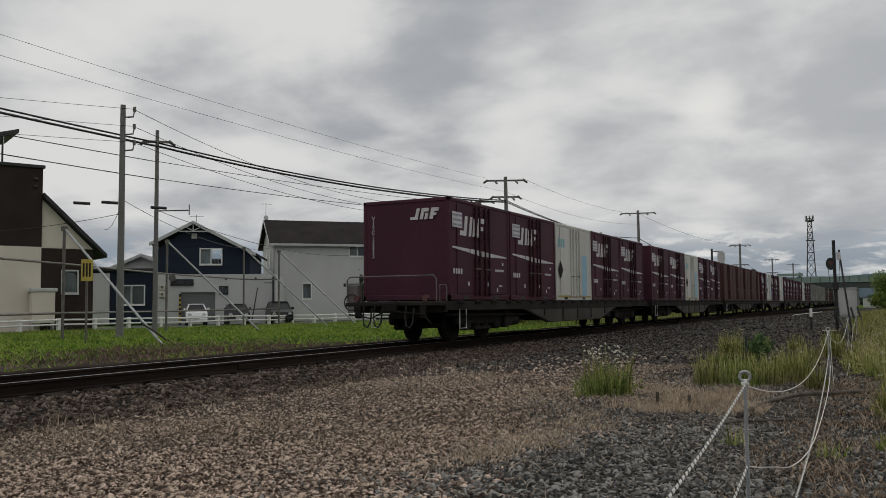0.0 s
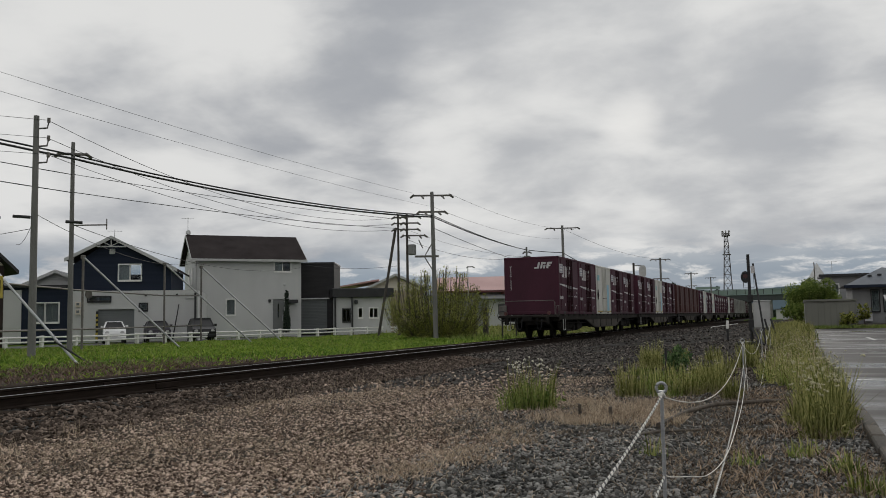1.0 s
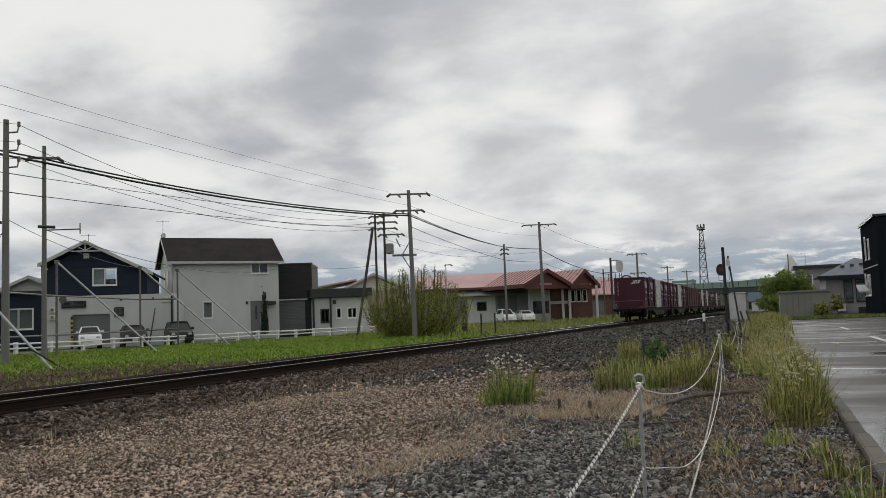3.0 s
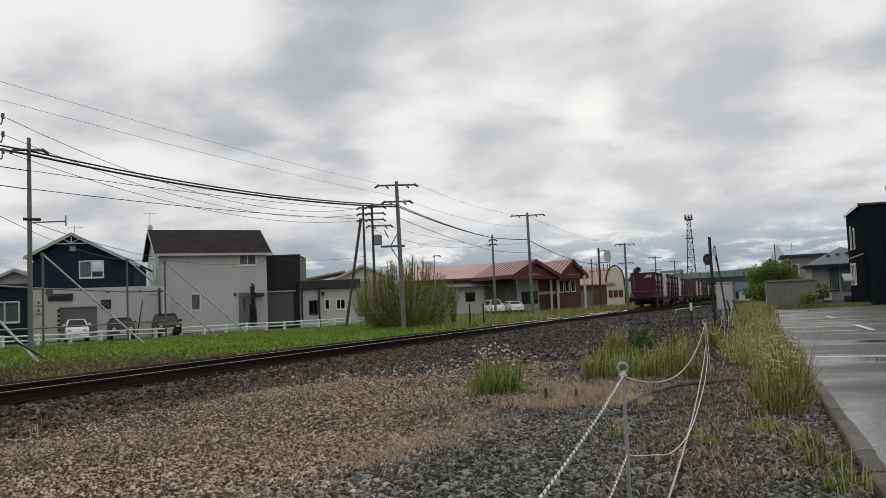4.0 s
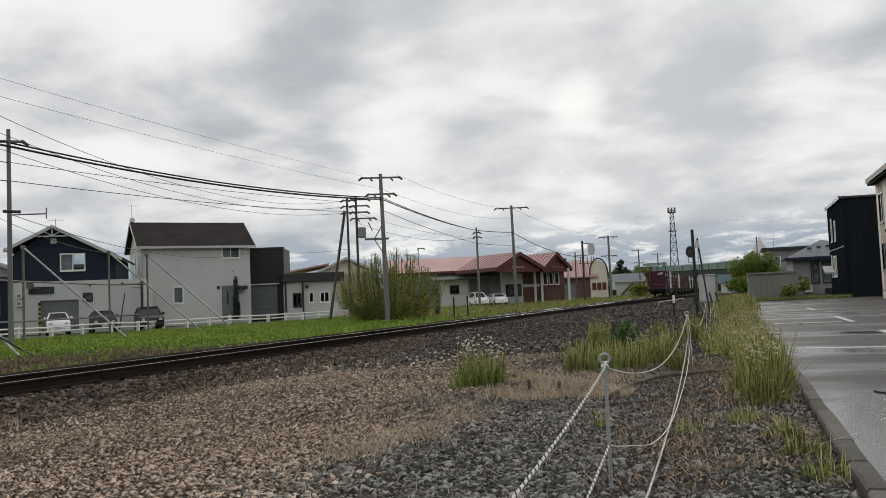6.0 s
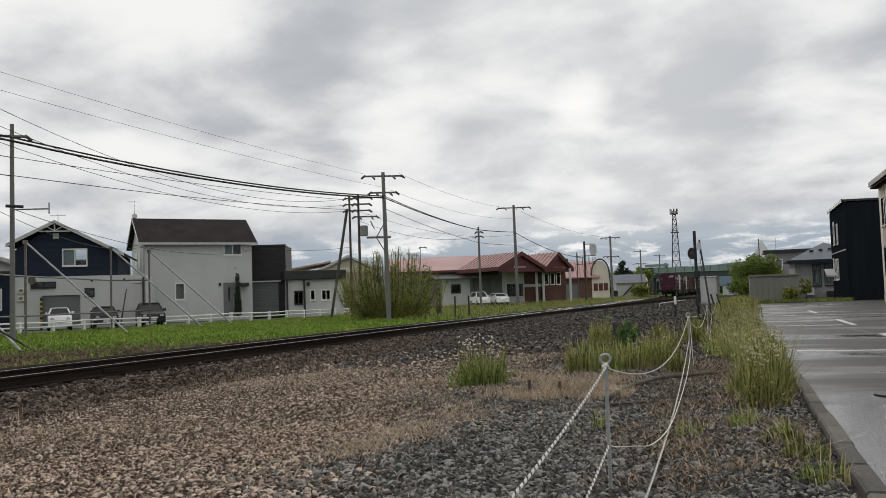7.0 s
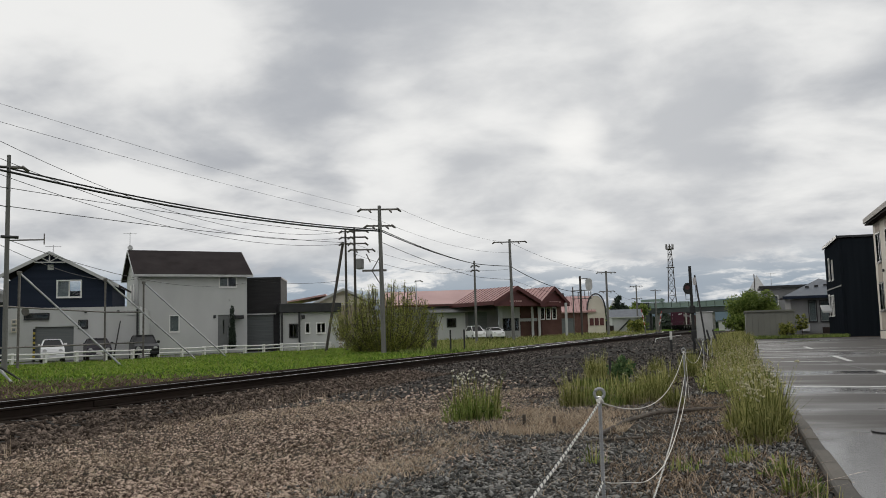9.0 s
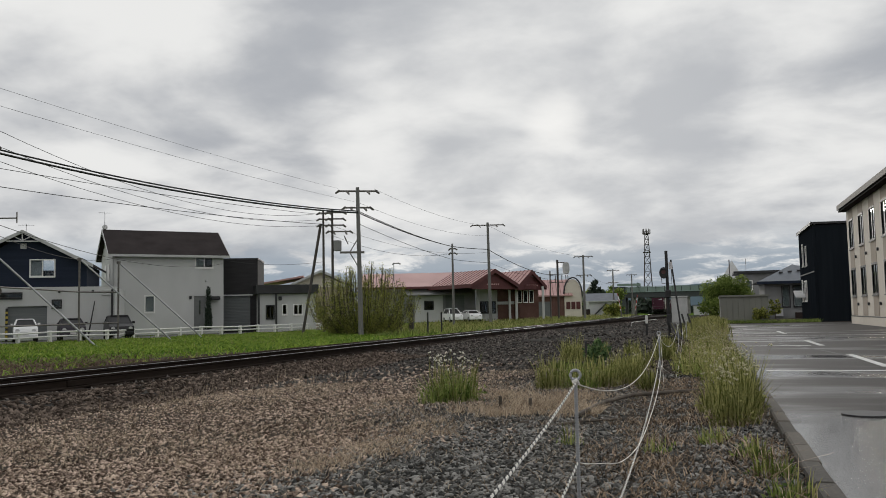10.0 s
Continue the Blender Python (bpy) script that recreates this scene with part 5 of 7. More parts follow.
    b = thing("barn", "barn with faded red roof and rounded pale gable", "barn", facing((-25.6, 126.3), (-20.0, 127.7)))
    arch = [(5.2, 0.3), (5.2, 3.2)] + [(5.2 + 1.3 - 1.3 * math.cos(math.pi * k / 14), 3.2 + 2.9 * math.sin(math.pi * k / 14) ** 0.8) for k in range(1, 14)] + [(7.8, 3.2), (7.8, 0.3)]
    part("gable", Mesh().prism(arch, "y", -0.2, 0.0), "house_cream", b, "rounded pale gable")
    rim = [(6.5 + (x - 6.5) * 1.06, z * 1.02 + 0.1) for x, z in arch]
    rm = Mesh()
    for p, q in zip(rim[1:-1], rim[2:-1]):
        rm.tube((p[0], -.28, p[1]), (q[0], -.28, q[1]), 0.12, n=6)
    part("gable_rim", rm, "trim_dark", b)
    part("wall", holed(Mesh(), 6.6, 0.3, 3.7, -0.1, 0.15, [(1.0, 3.2, 0.3, 2.8)], -1.0), "hall_brick", b)
    part("wall", Mesh().box(-1, 7.8, 7.8, 8, 0.3, 3.7), "house_grey", b)
    part("barn_door", Mesh().box(1.0, 3.2, 0.1, 0.2, 0.3, 2.8), "shutter", b)
    part("roof", Mesh().prism([(-0.6, 3.55), (3.5, 6.05), (3.5, 6.2), (-0.6, 3.75)], "x", -1.6, 6.4), "roof_red", b)
    part("roof", Mesh().prism([(8.6, 3.55), (3.5, 6.05), (3.5, 6.2), (8.6, 3.75)], "x", -1.6, 6.4), "roof_red", b)
    part("roof_vent", Mesh().box(1.2, 2.0, 3.1, 3.9, 6.0, 6.7), "roof_dark", b)
    for k in range(14):
        part("standing_seam", Mesh().prism([(-0.6, 3.755), (3.5, 6.205), (3.5, 6.27), (-0.6, 3.82)], "x", -1.5 + .56 * k, -1.46 + .56 * k), "roof_red_dark", b)
    for x in (5.45, 6.2, 6.95):
        part("window", Mesh().box(x, x + .6, -.27, -.21, 1.6, 2.7), "roof_red_dark", b, "dark red window surround")
    s = thing("house", "white house with outside stairs and dark roof", "house", facing((-21.6, 163), (-16.4, 164.4)))
    body_walls(s, 5.2, 5, 0.3, 3.4, "house_white", [(3.4, 4.8, 0.6, 2.2)])
    gable_roof(s, 0, 5.2, 0, 5, 3.3, 4.5, "roof_slate", 0.6, along="x")
    part("stair", Mesh().prism([(1.0, 0.4), (3.2, 2.5), (3.2, 2.8), (1.0, 0.7)], "y", -0.9, -0.1), "trim_dark", s)
    part("shed_wall", Mesh().box(-4.6, 0.0, -1.5, -1.3, 0.3, 1.6), "house_brown", s)


def leaves(parent, name, balls, n, size, mat, seed=1, label="", flat=0.0):
    """Many small leaf blades scattered through a set of balls (x, y, z, radius)."""
    rng = np.random.default_rng(seed)
    b = np.array(balls, float)
    pick = rng.choice(len(b), n, p=b[:, 3] ** 2 / (b[:, 3] ** 2).sum())
    d = rng.normal(size=(n, 3))
    d /= np.linalg.norm(d, axis=1, keepdims=True)
    c = b[pick, :3] + d * (b[pick, 3] * rng.uniform(0.25, 1.08, n) ** 0.6)[:, None]
    a = rng.normal(size=(n, 3))
    a[:, 2] = np.abs(a[:, 2]) * (0.4 if flat else 1.2)
    a /= np.linalg.norm(a, axis=1, keepdims=True)
    s = np.cross(a, rng.normal(size=(n, 3)))
    s /= np.linalg.norm(s, axis=1, keepdims=True)
    ln = (size * rng.uniform(0.6, 1.5, n))[:, None]
    v = np.stack([c, c + a * ln * .5 + s * ln * .32, c + a * ln, c + a * ln * .5 - s * ln * .32], 1).reshape(-1, 3)
    f = np.arange(4 * n).reshape(n, 4)
    ob = raw(name, v, f, mat, "", "", "")
    ob.parent = parent
    return tagged(ob, label) if label else ob


white_house()
blue_house()
brown_house()
small_white_house()
red_hall()


# ---- fence, poles and wires beyond the track ----
def low_fence():
    p0, p1 = Vector((-40.6, 10.0, 0)), Vector((-29.2, 72.0, 0))
    f = thing("roadside_fence", "low white two-rail roadside fence", "fence", kind="")
    n = 33
    post = Mesh().box(-0.09, 0.09, -0.09, 0.09, 0, 0.70, bev=0.015).data("post", "white")
    for k in range(n):
        p = p0.lerp(p1, k / (n - 1))
        part("post", post, "white", f, at=pose(p.x, p.y, float(height(p.x, p.y)) - .02))
        if k:
            q = p0.lerp(p1, (k - 1) / (n - 1))
            for z in (0.36, 0.60):
                part("fence_rail", Mesh().tube((q.x + .07, q.y, height(q.x, q.y) + z), (p.x + .07, p.y, height(p.x, p.y) + z), 0.045, n=8), "white", f)
    rd = Mesh().prism([(-41.6, 8), (-29.6, 74), (-34.8, 76), (-47.0, 8)], "z", -0.1, 0.09)
    single("road", rd, "road", "grey asphalt lane beyond the fence", "road", kind="structure")


def strut_fence():
    f = thing("snow_fence_frame", "steel pipe frame of a snow fence with slanting stays", "fence")
    tops = [((-26.57, 21.22), (-21.74, 21.37), 4.25), ((-30.56, 30.25), (-26.41, 32.26), 4.5), ((-33.74, 39.57), (-30.0, 43.0), 4.8), ((-33.38, 42.45), (-29.6, 45.6), 4.75), ((-22.6, 12.2), (-17.6, 11.0), 4.1)]
    for (x, y), (fx, fy), z in tops:
        g = float(height(x, y))
        part("post", Mesh().tube((x, y, g - .1), (x, y, z), 0.055, n=8), "dull_steel", f)
        s = part("stay", Mesh().tube((x, y, z - .05), (fx, fy, float(height(fx, fy)) - .05), 0.045, n=8), "steel", f, "galvanised slanting stay")
        part("clamp", Mesh().box(x - .09, x + .09, y - .09, y + .09, z - .16, z + .02, bev=0.02), "dull_steel", s)
    order = [tops[4], tops[0], tops[1], tops[2], tops[3]]
    for (a, _, _), (b, _, _) in zip(order, order[1:]):
        for h in (1.05, 2.85):
            part("rail", Mesh().tube((a[0], a[1], height(*a) + h), (b[0], b[1], height(*b) + h), 0.04, n=8), "dull_steel", f)
    x = Mesh().tube((-22.4, 21.0, 0.75), (-21.7, 21.6, 0.1), 0.035, n=6)
    part("anchor", x, "black", f)
    s = thing("yellow_sign", "small yellow sign board on a thin rusty post", "sign", pose(-24.54, 20.55, 0.1))
    part("post", Mesh().tube((0, 0, -.2), (0, 0, 2.75), 0.04, n=8), "dull_steel", s)
    bd = part("board", Mesh().box(-0.19, 0.19, -0.06, -0.04, 2.1, 2.85, bev=0.006), "yellow", s, at=pose(0, 0, 0, 0, 0, 48))
    bs = Mesh()
    for k in range(3):
        bs.box(-0.14 + .1 * k, -0.08 + .1 * k, -0.066, -0.061, 2.25, 2.72)
    part("lettering", bs, "house_brown", bd, "dark upright lettering")


def insulator(parent, x, y, z, h=0.18):
    part("insulator", Mesh().tube((x, y, z), (x, y, z + h), 0.05, 0.03, n=8), "trim", parent)


def utility_pole(x, y, top, r=0.16, arms=(), mat="pole", label="grey concrete utility pole with cross-arms and insulators", lean=(0, 0), turn=0.0):
    g = float(height(x, y))
    p = thing("utility_pole", label, "utility pole", pose(x, y, g), group="utility poles along the railway")
    lx, ly = lean
    part("pole", Mesh().tube((lx * 0, 0, -.3), (lx, ly, top - g), r, r * 0.68, n=14), mat, p, smooth=False)
    c, s = math.cos(radians(turn)), math.sin(radians(turn))
    for z, half, off in arms:
        a = part("cross_arm", Mesh().box(-half + off, half + off, -0.05, 0.05, z - g - .05, z - g + .05, bev=0.01), "dull_steel", p, at=pose(lx, ly, 0, 0, 0, turn))
        for k in (-1, 1):
            part("insulator", Mesh().tube((off + k * half * .97, 0, z - g + .03), (off + k * half * .97 + k * .22, .2, z - g - .10), 0.075, 0.06, n=8), "dull_steel", a)
            if half > .6:
                part("insulator", Mesh().tube((off + k * half * .55, 0, z - g - .03), (off + k * half * .55 + .1, -.3, z - g - .22), 0.07, 0.05, n=8), "dull_steel", a)
    return p


def wire(p, q, sag, r, label="thin black overhead wire", n=18):
    p, q = Vector(p), Vector(q)
    pts = []
    for k in range(n + 1):
        t = k / n
        v = p.lerp(q, t)
        v.z -= sag * 4 * t * (1 - t)
        pts.append(v)
    single("overhead_wire", Mesh().pipe(pts, r, 5), "cable", label, "wire", group="overhead wires")


def poles_and_wires():
    p1 = utility_pole(-26.8, 24.05, 9.4, 0.15, [], label="tall grey concrete utility pole with side insulators")
    for z in (9.2, 8.5, 7.85):
        b = part("bracket", Mesh().pipe([(0, 0, z - .35), (0.3, 0.25, z - .3), (0.34, 0.28, z - .05)], 0.035), "dull_steel", p1)
        part("insulator", Mesh().tube((0.34, 0.28, z - .1), (0.34, 0.28, z + .1), 0.06, n=8), "dull_steel", b)
    for k, (ox, oy, oz) in enumerate(((-1.2, -1.3, 5.35), (-.45, -.6, 5.4), (0.8, 0.75, 5.25))):
        part("cable_closure", Mesh().tube((ox, oy, oz), (ox + .42, oy + .45, oz - .02), 0.06, n=8), "black", p1)
    p1b = utility_pole(-27.33, 26.4, 8.85, 0.11, [(8.35, 0.5, 0.0)], label="slim grey concrete utility pole with bracket", turn=40)
    part("side_bracket", Mesh().tube((0, 0, 5.35), (1.0, 0.9, 5.4), 0.03, n=6).tube((1.0, .9, 5.2), (1.0, .9, 5.65), 0.025, n=6), "dull_steel", p1b)
    p2 = utility_pole(-19.72, 46.92, 8.95, 0.155, [(8.72, 1.12, 0.0), (7.72, 0.75, 0.0)], lean=(-0.12, 0), turn=25)
    br = Mesh().box(-1.2, 0.25, -0.05, 0.05, 4.95, 5.07)
    for q in ((-0.62, 5.0, 0, 6.05), (-0.62, 5.0, 0, 3.95)):
        br.tube((q[0], 0, q[1]), (q[2], 0, q[3]), 0.035, n=6)
    part("side_bracket", br, "dull_steel", p2, at=pose(0, 0, 0, 0, 0, 25))
    utility_pole(-19.48, 77.6, 9.8, 0.165, [(9.55, 1.45, 0.0)], lean=(-0.08, 0), turn=15)
    utility_pole(-21.4, 71.9, 7.45, 0.12, [(7.0, 0.18, 0.0), (6.6, 0.18, 0.0)], label="slim grey utility pole beside a car park")
    d1 = utility_pole(-26.45, 56.1, 8.9, 0.105, [(8.75, 0.35, 0.1), (8.3, 0.35, 0.1), (7.85, 0.35, 0.1)], "pole_dark", "dark wooden utility pole with slanting brace", turn=30)
    part("brace", Mesh().tube((-0.2, 0, 7.95), (-1.45, -0.5, 0), 0.10, n=8), "pole_dark", d1)
    d2 = utility_pole(-25.05, 54.6, 8.75, 0.11, [(8.55, 0.55, 0.25), (8.1, 0.5, 0.25), (7.65, 0.5, 0.25), (7.2, 0.75, 0.5)], "pole_dark", "dark utility pole carrying a grey transformer", turn=25)
    tr = part("transformer", Mesh().box(0.16, 0.62, -0.22, 0.22, 5.75, 6.5, bev=0.05), "house_grey", d2, "grey transformer box")
    part("fuse", Mesh().tube((0.9, 0, 6.8), (1.2, 0, 6.2), 0.04, n=6), "dull_steel", tr)
    utility_pole(-15.65, 113.9, 8.75, 0.18, [(8.55, 1.1, 0.0), (6.05, 0.85, 0.0)], turn=5)
    utility_pole(-17.0, 164.0, 9.1, 0.18, [(8.9, 1.0, 0.0), (6.6, 0.8, 0.0)], turn=5)
    utility_pole(-16.4, 199.0, 9.6, 0.18, [(9.4, 1.0, 0.0)], turn=5)
    utility_pole(-33.0, 88.0, 7.0, 0.06, [(6.95, 0.25, .25)], "steel", "slim steel lamp post")
    # signal mast with a large round-edged board
    m = thing("signal_mast", "old steel mast carrying a large grey oval board", "mast", pose(-17.4, 103.5, 0.2))
    part("pole", Mesh().tube((0, 0, -.2), (0, 0, 7.4), 0.13, n=8), "pole_dark", m)
    part("pole", Mesh().tube((-0.95, 0, -.2), (-0.95, 0, 6.1), 0.08, n=8), "dull_steel", m)
    part("arm", Mesh().box(0, 0.9, -.05, .05, 7.0, 7.1), "dull_steel", m)
    ov = Mesh().prism([(1.05 + 0.42 * abs(math.cos(a)) ** .6 * math.copysign(1, math.cos(a)), 6.35 + 0.72 * abs(math.sin(a)) ** .7 * math.copysign(1, math.sin(a))) for a in [2 * math.pi * k / 24 for k in range(24)]], "y", -.08, .08)
    part("board", ov, "trim", m, "pale grey oval board")
    for z in (4.6, 5.6):
        part("platform", Mesh().box(-1.1, 1.3, -.3, .3, z, z + .06), "dull_steel", m)
    for x in (-.3, .5, 1.0, 1.25):
        part("lamp_case", Mesh().tube((x, 0, 4.6), (x, 0, 5.5), 0.05, n=6), "dull_steel", m)
    # wires
    for dx, z in ((-1.05, 8.98), (-0.05, 8.15)):
        wire((-20.1 + dx * .6, -6.0, z + .35), (-19.84 + dx, 46.88 + dx * .45, z - .1), 0.55, 0.006)
        wire((-19.8 - dx * .9, 47.1, z - .15), (-19.5 - dx, 77.6, z + .4), 0.55, 0.008)
    for o, z0, z1, r in ((0.0, 8.3, 7.5, 0.038), (0.12, 8.12, 7.4, 0.048)):
        wire((-25.8 + o, -12.0, z0 + .75), (-27.3 + o, 26.4, z0), 0.35, r, "thick black overhead cable")
        wire((-27.3 + o, 26.4, z0), (-19.78, 46.9, z1), 0.44, r, "thick black overhead cable")
        wire((-19.78, 46.9, z1), (-21.4, 71.9, 7.2), 0.2, r * .7, "thick black overhead cable")
        wire((-21.4, 71.9, 7.2), (-19.5, 77.6, 7.25), 0.05, r * .7, "thick black overhead cable")
        wire((-19.5, 77.6, 7.2), (-17.4, 103.5, 5.6), 0.5, r * .7, "thick black overhead cable")
    wire((-26.4, -12.0, 7.55), (-27.3, 26.4, 7.48), 0.2, 0.018)
    wire((-27.3, 26.4, 7.5), (-26.4, 56.0, 8.62), 0.17, 0.014)
    wire((-26.4, -12.0, 7.0), (-27.3, 26.4, 6.73), 0.2, 0.02)
    wire((-27.3, 26.4, 6.75), (-26.4, 56.0, 7.92), 0.2, 0.016)
    for k, z in enumerate((9.25, 8.55, 7.9)):
        wire((-40.0, 4.0, z + .15), (-26.5, 24.3, z), 0.15, 0.009)
        wire((-26.5, 24.3, z), (-26.4, 56.0, 8.75 - .45 * k), 1.5 - .2 * k, 0.012)
    wire((-26.8, 24.0, 5.3), (-38.0, 33.0, 5.6), 0.3, 0.012)
    wire((-26.8, 24.0, 5.6), (-42.5, 53.4, 5.9), 0.8, 0.012)
    wire((-27.3, 26.4, 5.4), (-36.75, 59.25, 5.6), 0.9, 0.014)
    wire((-26.8, 24.0, 5.0), (-46.0, 26.0, 5.4), 0.4, 0.012)
    wire((-19.8, 46.9, 6.75), (-21.4, 71.9, 6.05), 0.15, 0.018)
    wire((-21.4, 71.9, 6.05), (-19.5, 77.6, 6.0), 0.05, 0.018)
    wire((-19.5, 77.6, 6.0), (-17.4, 103.5, 5.2), 0.4, 0.016)
    wire((-25.0, 54.6, 6.9), (-21.4, 71.9, 6.6), 0.7, 0.012)
    wire((-25.0, 54.6, 7.6), (-19.5, 77.6, 7.0), 0.8, 0.010)
    wire((-19.5, 77.6, 9.5), (-15.7, 113.9, 8.6), 0.6, 0.012)
    for o in (-.8, .8):
        wire((-15.7 + o, 113.9, 6.1), (-17.0 + o, 164.0, 6.6), 0.7, 0.014)
    wire((-26.45, 56.1, 5.2), (-36.70, 59.2, 5.9), 0.3, 0.012)


low_fence()
strut_fence()
poles_and_wires()


# ---- far end: bridge, tower, hut, hills ----
def far_end():
    b = thing("road_bridge", "pale green girder road bridge over the railway", "bridge", pose(0, 207, 0))
    part("girder", Mesh().box(-18.6, 70, 0, 6, 4.25, 5.45), "bridge_dark", b, "dark grey-green girder")
    part("deck_edge", Mesh().box(-18.6, 70, -.25, 6.2, 5.45, 5.62, bev=0.03), "bridge", b)
    for k in range(46):
        part("panel_post", Mesh().box(-19.4 + 1.95 * k, -19.25 + 1.95 * k, -.2, -.1, 5.62, 6.8), "bridge_dark", b)
    part("rail", Mesh().box(-18.6, 70, -.22, -.08, 6.76, 6.88), "bridge", b)
    part("screen", Mesh().box(-18.6, 70, -.12, -.09, 5.66, 6.7), "bridge", b)
    part("abutment", Mesh().box(-22.0, -18.6, -.5, 7, 0, 6.9, bev=0.05), "bridge_dark", b)
    part("abutment_rail", Mesh().box(-20.5, -15.0, -.5, -.3, 7.0, 7.6), "bridge", b)
    for x in (-17.5, -5.0, 24.0):
        part("pier", Mesh().box(x, x + 1.1, 1, 5, 0, 4.25, bev=0.05), "concrete", b)
    t = thing("lattice_tower", "slender steel lattice radio tower", "tower", pose(-19.2, 300, 0))
    lv = [0, 4, 8, 11.5, 14.5, 17.2, 19.6, 21.8, 23.8, 25.6, 27.2, 28.4]
    def hw(z):
        return 1.75 - 1.25 * min(z, 26) / 26
    for sx in (-1, 1):
        for sy in (-1, 1):
            part("leg", Mesh().tube((sx * hw(0), sy * hw(0), 0), (sx * hw(28.4), sy * hw(28.4), 28.4), 0.09, n=6), "pole_dark", t)
    for a, c in zip(lv, lv[1:]):
        for sy in (-1, 1):
            for p, q in (((-hw(a), sy * hw(a), a), (hw(c), sy * hw(c), c)), ((hw(a), sy * hw(a), a), (-hw(c), sy * hw(c), c)),
                         ((-hw(c), sy * hw(c), c), (hw(c), sy * hw(c), c)), ((sy * hw(a), -hw(a), a), (sy * hw(c), hw(c), c))):
                part("brace", Mesh().tube(p, q, 0.05, n=5), "pole_dark", t)
    for z in (21.0, 27.4):
        part("platform", Mesh().box(-1.3, 1.3, -1.3, 1.3, z, z + .2), "pole_dark", t)
    for k in range(8):
        a = 2 * math.pi * k / 8
        part("antenna_panel", Mesh().box(-.14, .14, -.08, .08, 27.6, 29.2), "dull_steel", t, at=pose(1.3 * math.cos(a), 1.3 * math.sin(a), 0, 0, 0, math.degrees(a) + 90))
    # dark woods and roofs behind the bridge
    rng = np.random.default_rng(11)
    n = 26000
    wx, wy = rng.uniform(-60, 60, n), rng.uniform(255, 300, n)
    top = 3.2 + 1.6 * np.sin(wx * .31) + 1.2 * np.sin(wx * .83 + 1)
    wz = rng.uniform(0, 1, n) ** .8 * np.maximum(top, .8)
    c = np.stack([wx, wy, wz], -1)
    a, b = rng.normal(size=(n, 3)) * .45, rng.normal(size=(n, 3)) * .45
    raw("far_woods", np.stack([c - a, c - b, c + a, c + b], 1).reshape(-1, 3), np.arange(4 * n).reshape(n, 4), "needle", "dark far woods behind the bridge", "woods")
    for x, y, tip in ((-13.2, 138.0, -.5), (-12.6, 158.0, .5)):
        c = thing("crossing_barrier", "raised red and white barrier of a level crossing", "barrier", pose(x, y, 0.1), group="level crossing barriers")
        part("post", Mesh().tube((0, 0, -.2), (0, 0, 1.2), 0.09, n=8), "dull_steel", c)
        for k in range(6):
            part("band", Mesh().tube((tip * .16 * k, 0, 0.9 + .5 * k), (tip * .16 * (k + 1), 0, 1.4 + .5 * k), 0.07, n=6), "barrier_red" if k % 2 else "white", c)
    single("crossing_deck", Mesh().box(TRACK - 2.0, TRACK - 0.75, 146, 152, 0.0, RAIL + .02, bev=0.02), "bogie", "dark deck panels of a level crossing", "crossing", kind="structure")
    h = thing("relay_hut", "pale grey metal railway equipment cabinet", "cabinet", pose(-2.35, 60, 0.2))
    part("body", Mesh().box(0, 1.05, 0, 0.8, 0.15, 1.85, bev=0.02), "trim", h)
    part("roof", Mesh().box(-.06, 1.11, -.06, .86, 1.85, 1.93, bev=0.02), "trim", h)
    part("plinth", Mesh().box(-.03, 1.08, -.03, .83, 0, 0.15), "concrete", h)
    part("door", Mesh().box(0.1, 0.95, -.02, 0, 0.25, 1.75, bev=0.005), "trim", h)
    # far ridge, its distance haze painted in as pale blue
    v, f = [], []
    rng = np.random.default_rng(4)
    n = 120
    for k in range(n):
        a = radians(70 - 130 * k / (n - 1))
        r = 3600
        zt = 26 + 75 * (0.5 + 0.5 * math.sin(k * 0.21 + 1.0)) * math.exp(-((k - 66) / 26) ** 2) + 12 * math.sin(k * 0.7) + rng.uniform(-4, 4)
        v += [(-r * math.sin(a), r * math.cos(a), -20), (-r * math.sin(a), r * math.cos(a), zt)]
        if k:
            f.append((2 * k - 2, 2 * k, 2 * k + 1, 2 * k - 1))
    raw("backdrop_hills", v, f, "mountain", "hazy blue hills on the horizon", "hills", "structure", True)


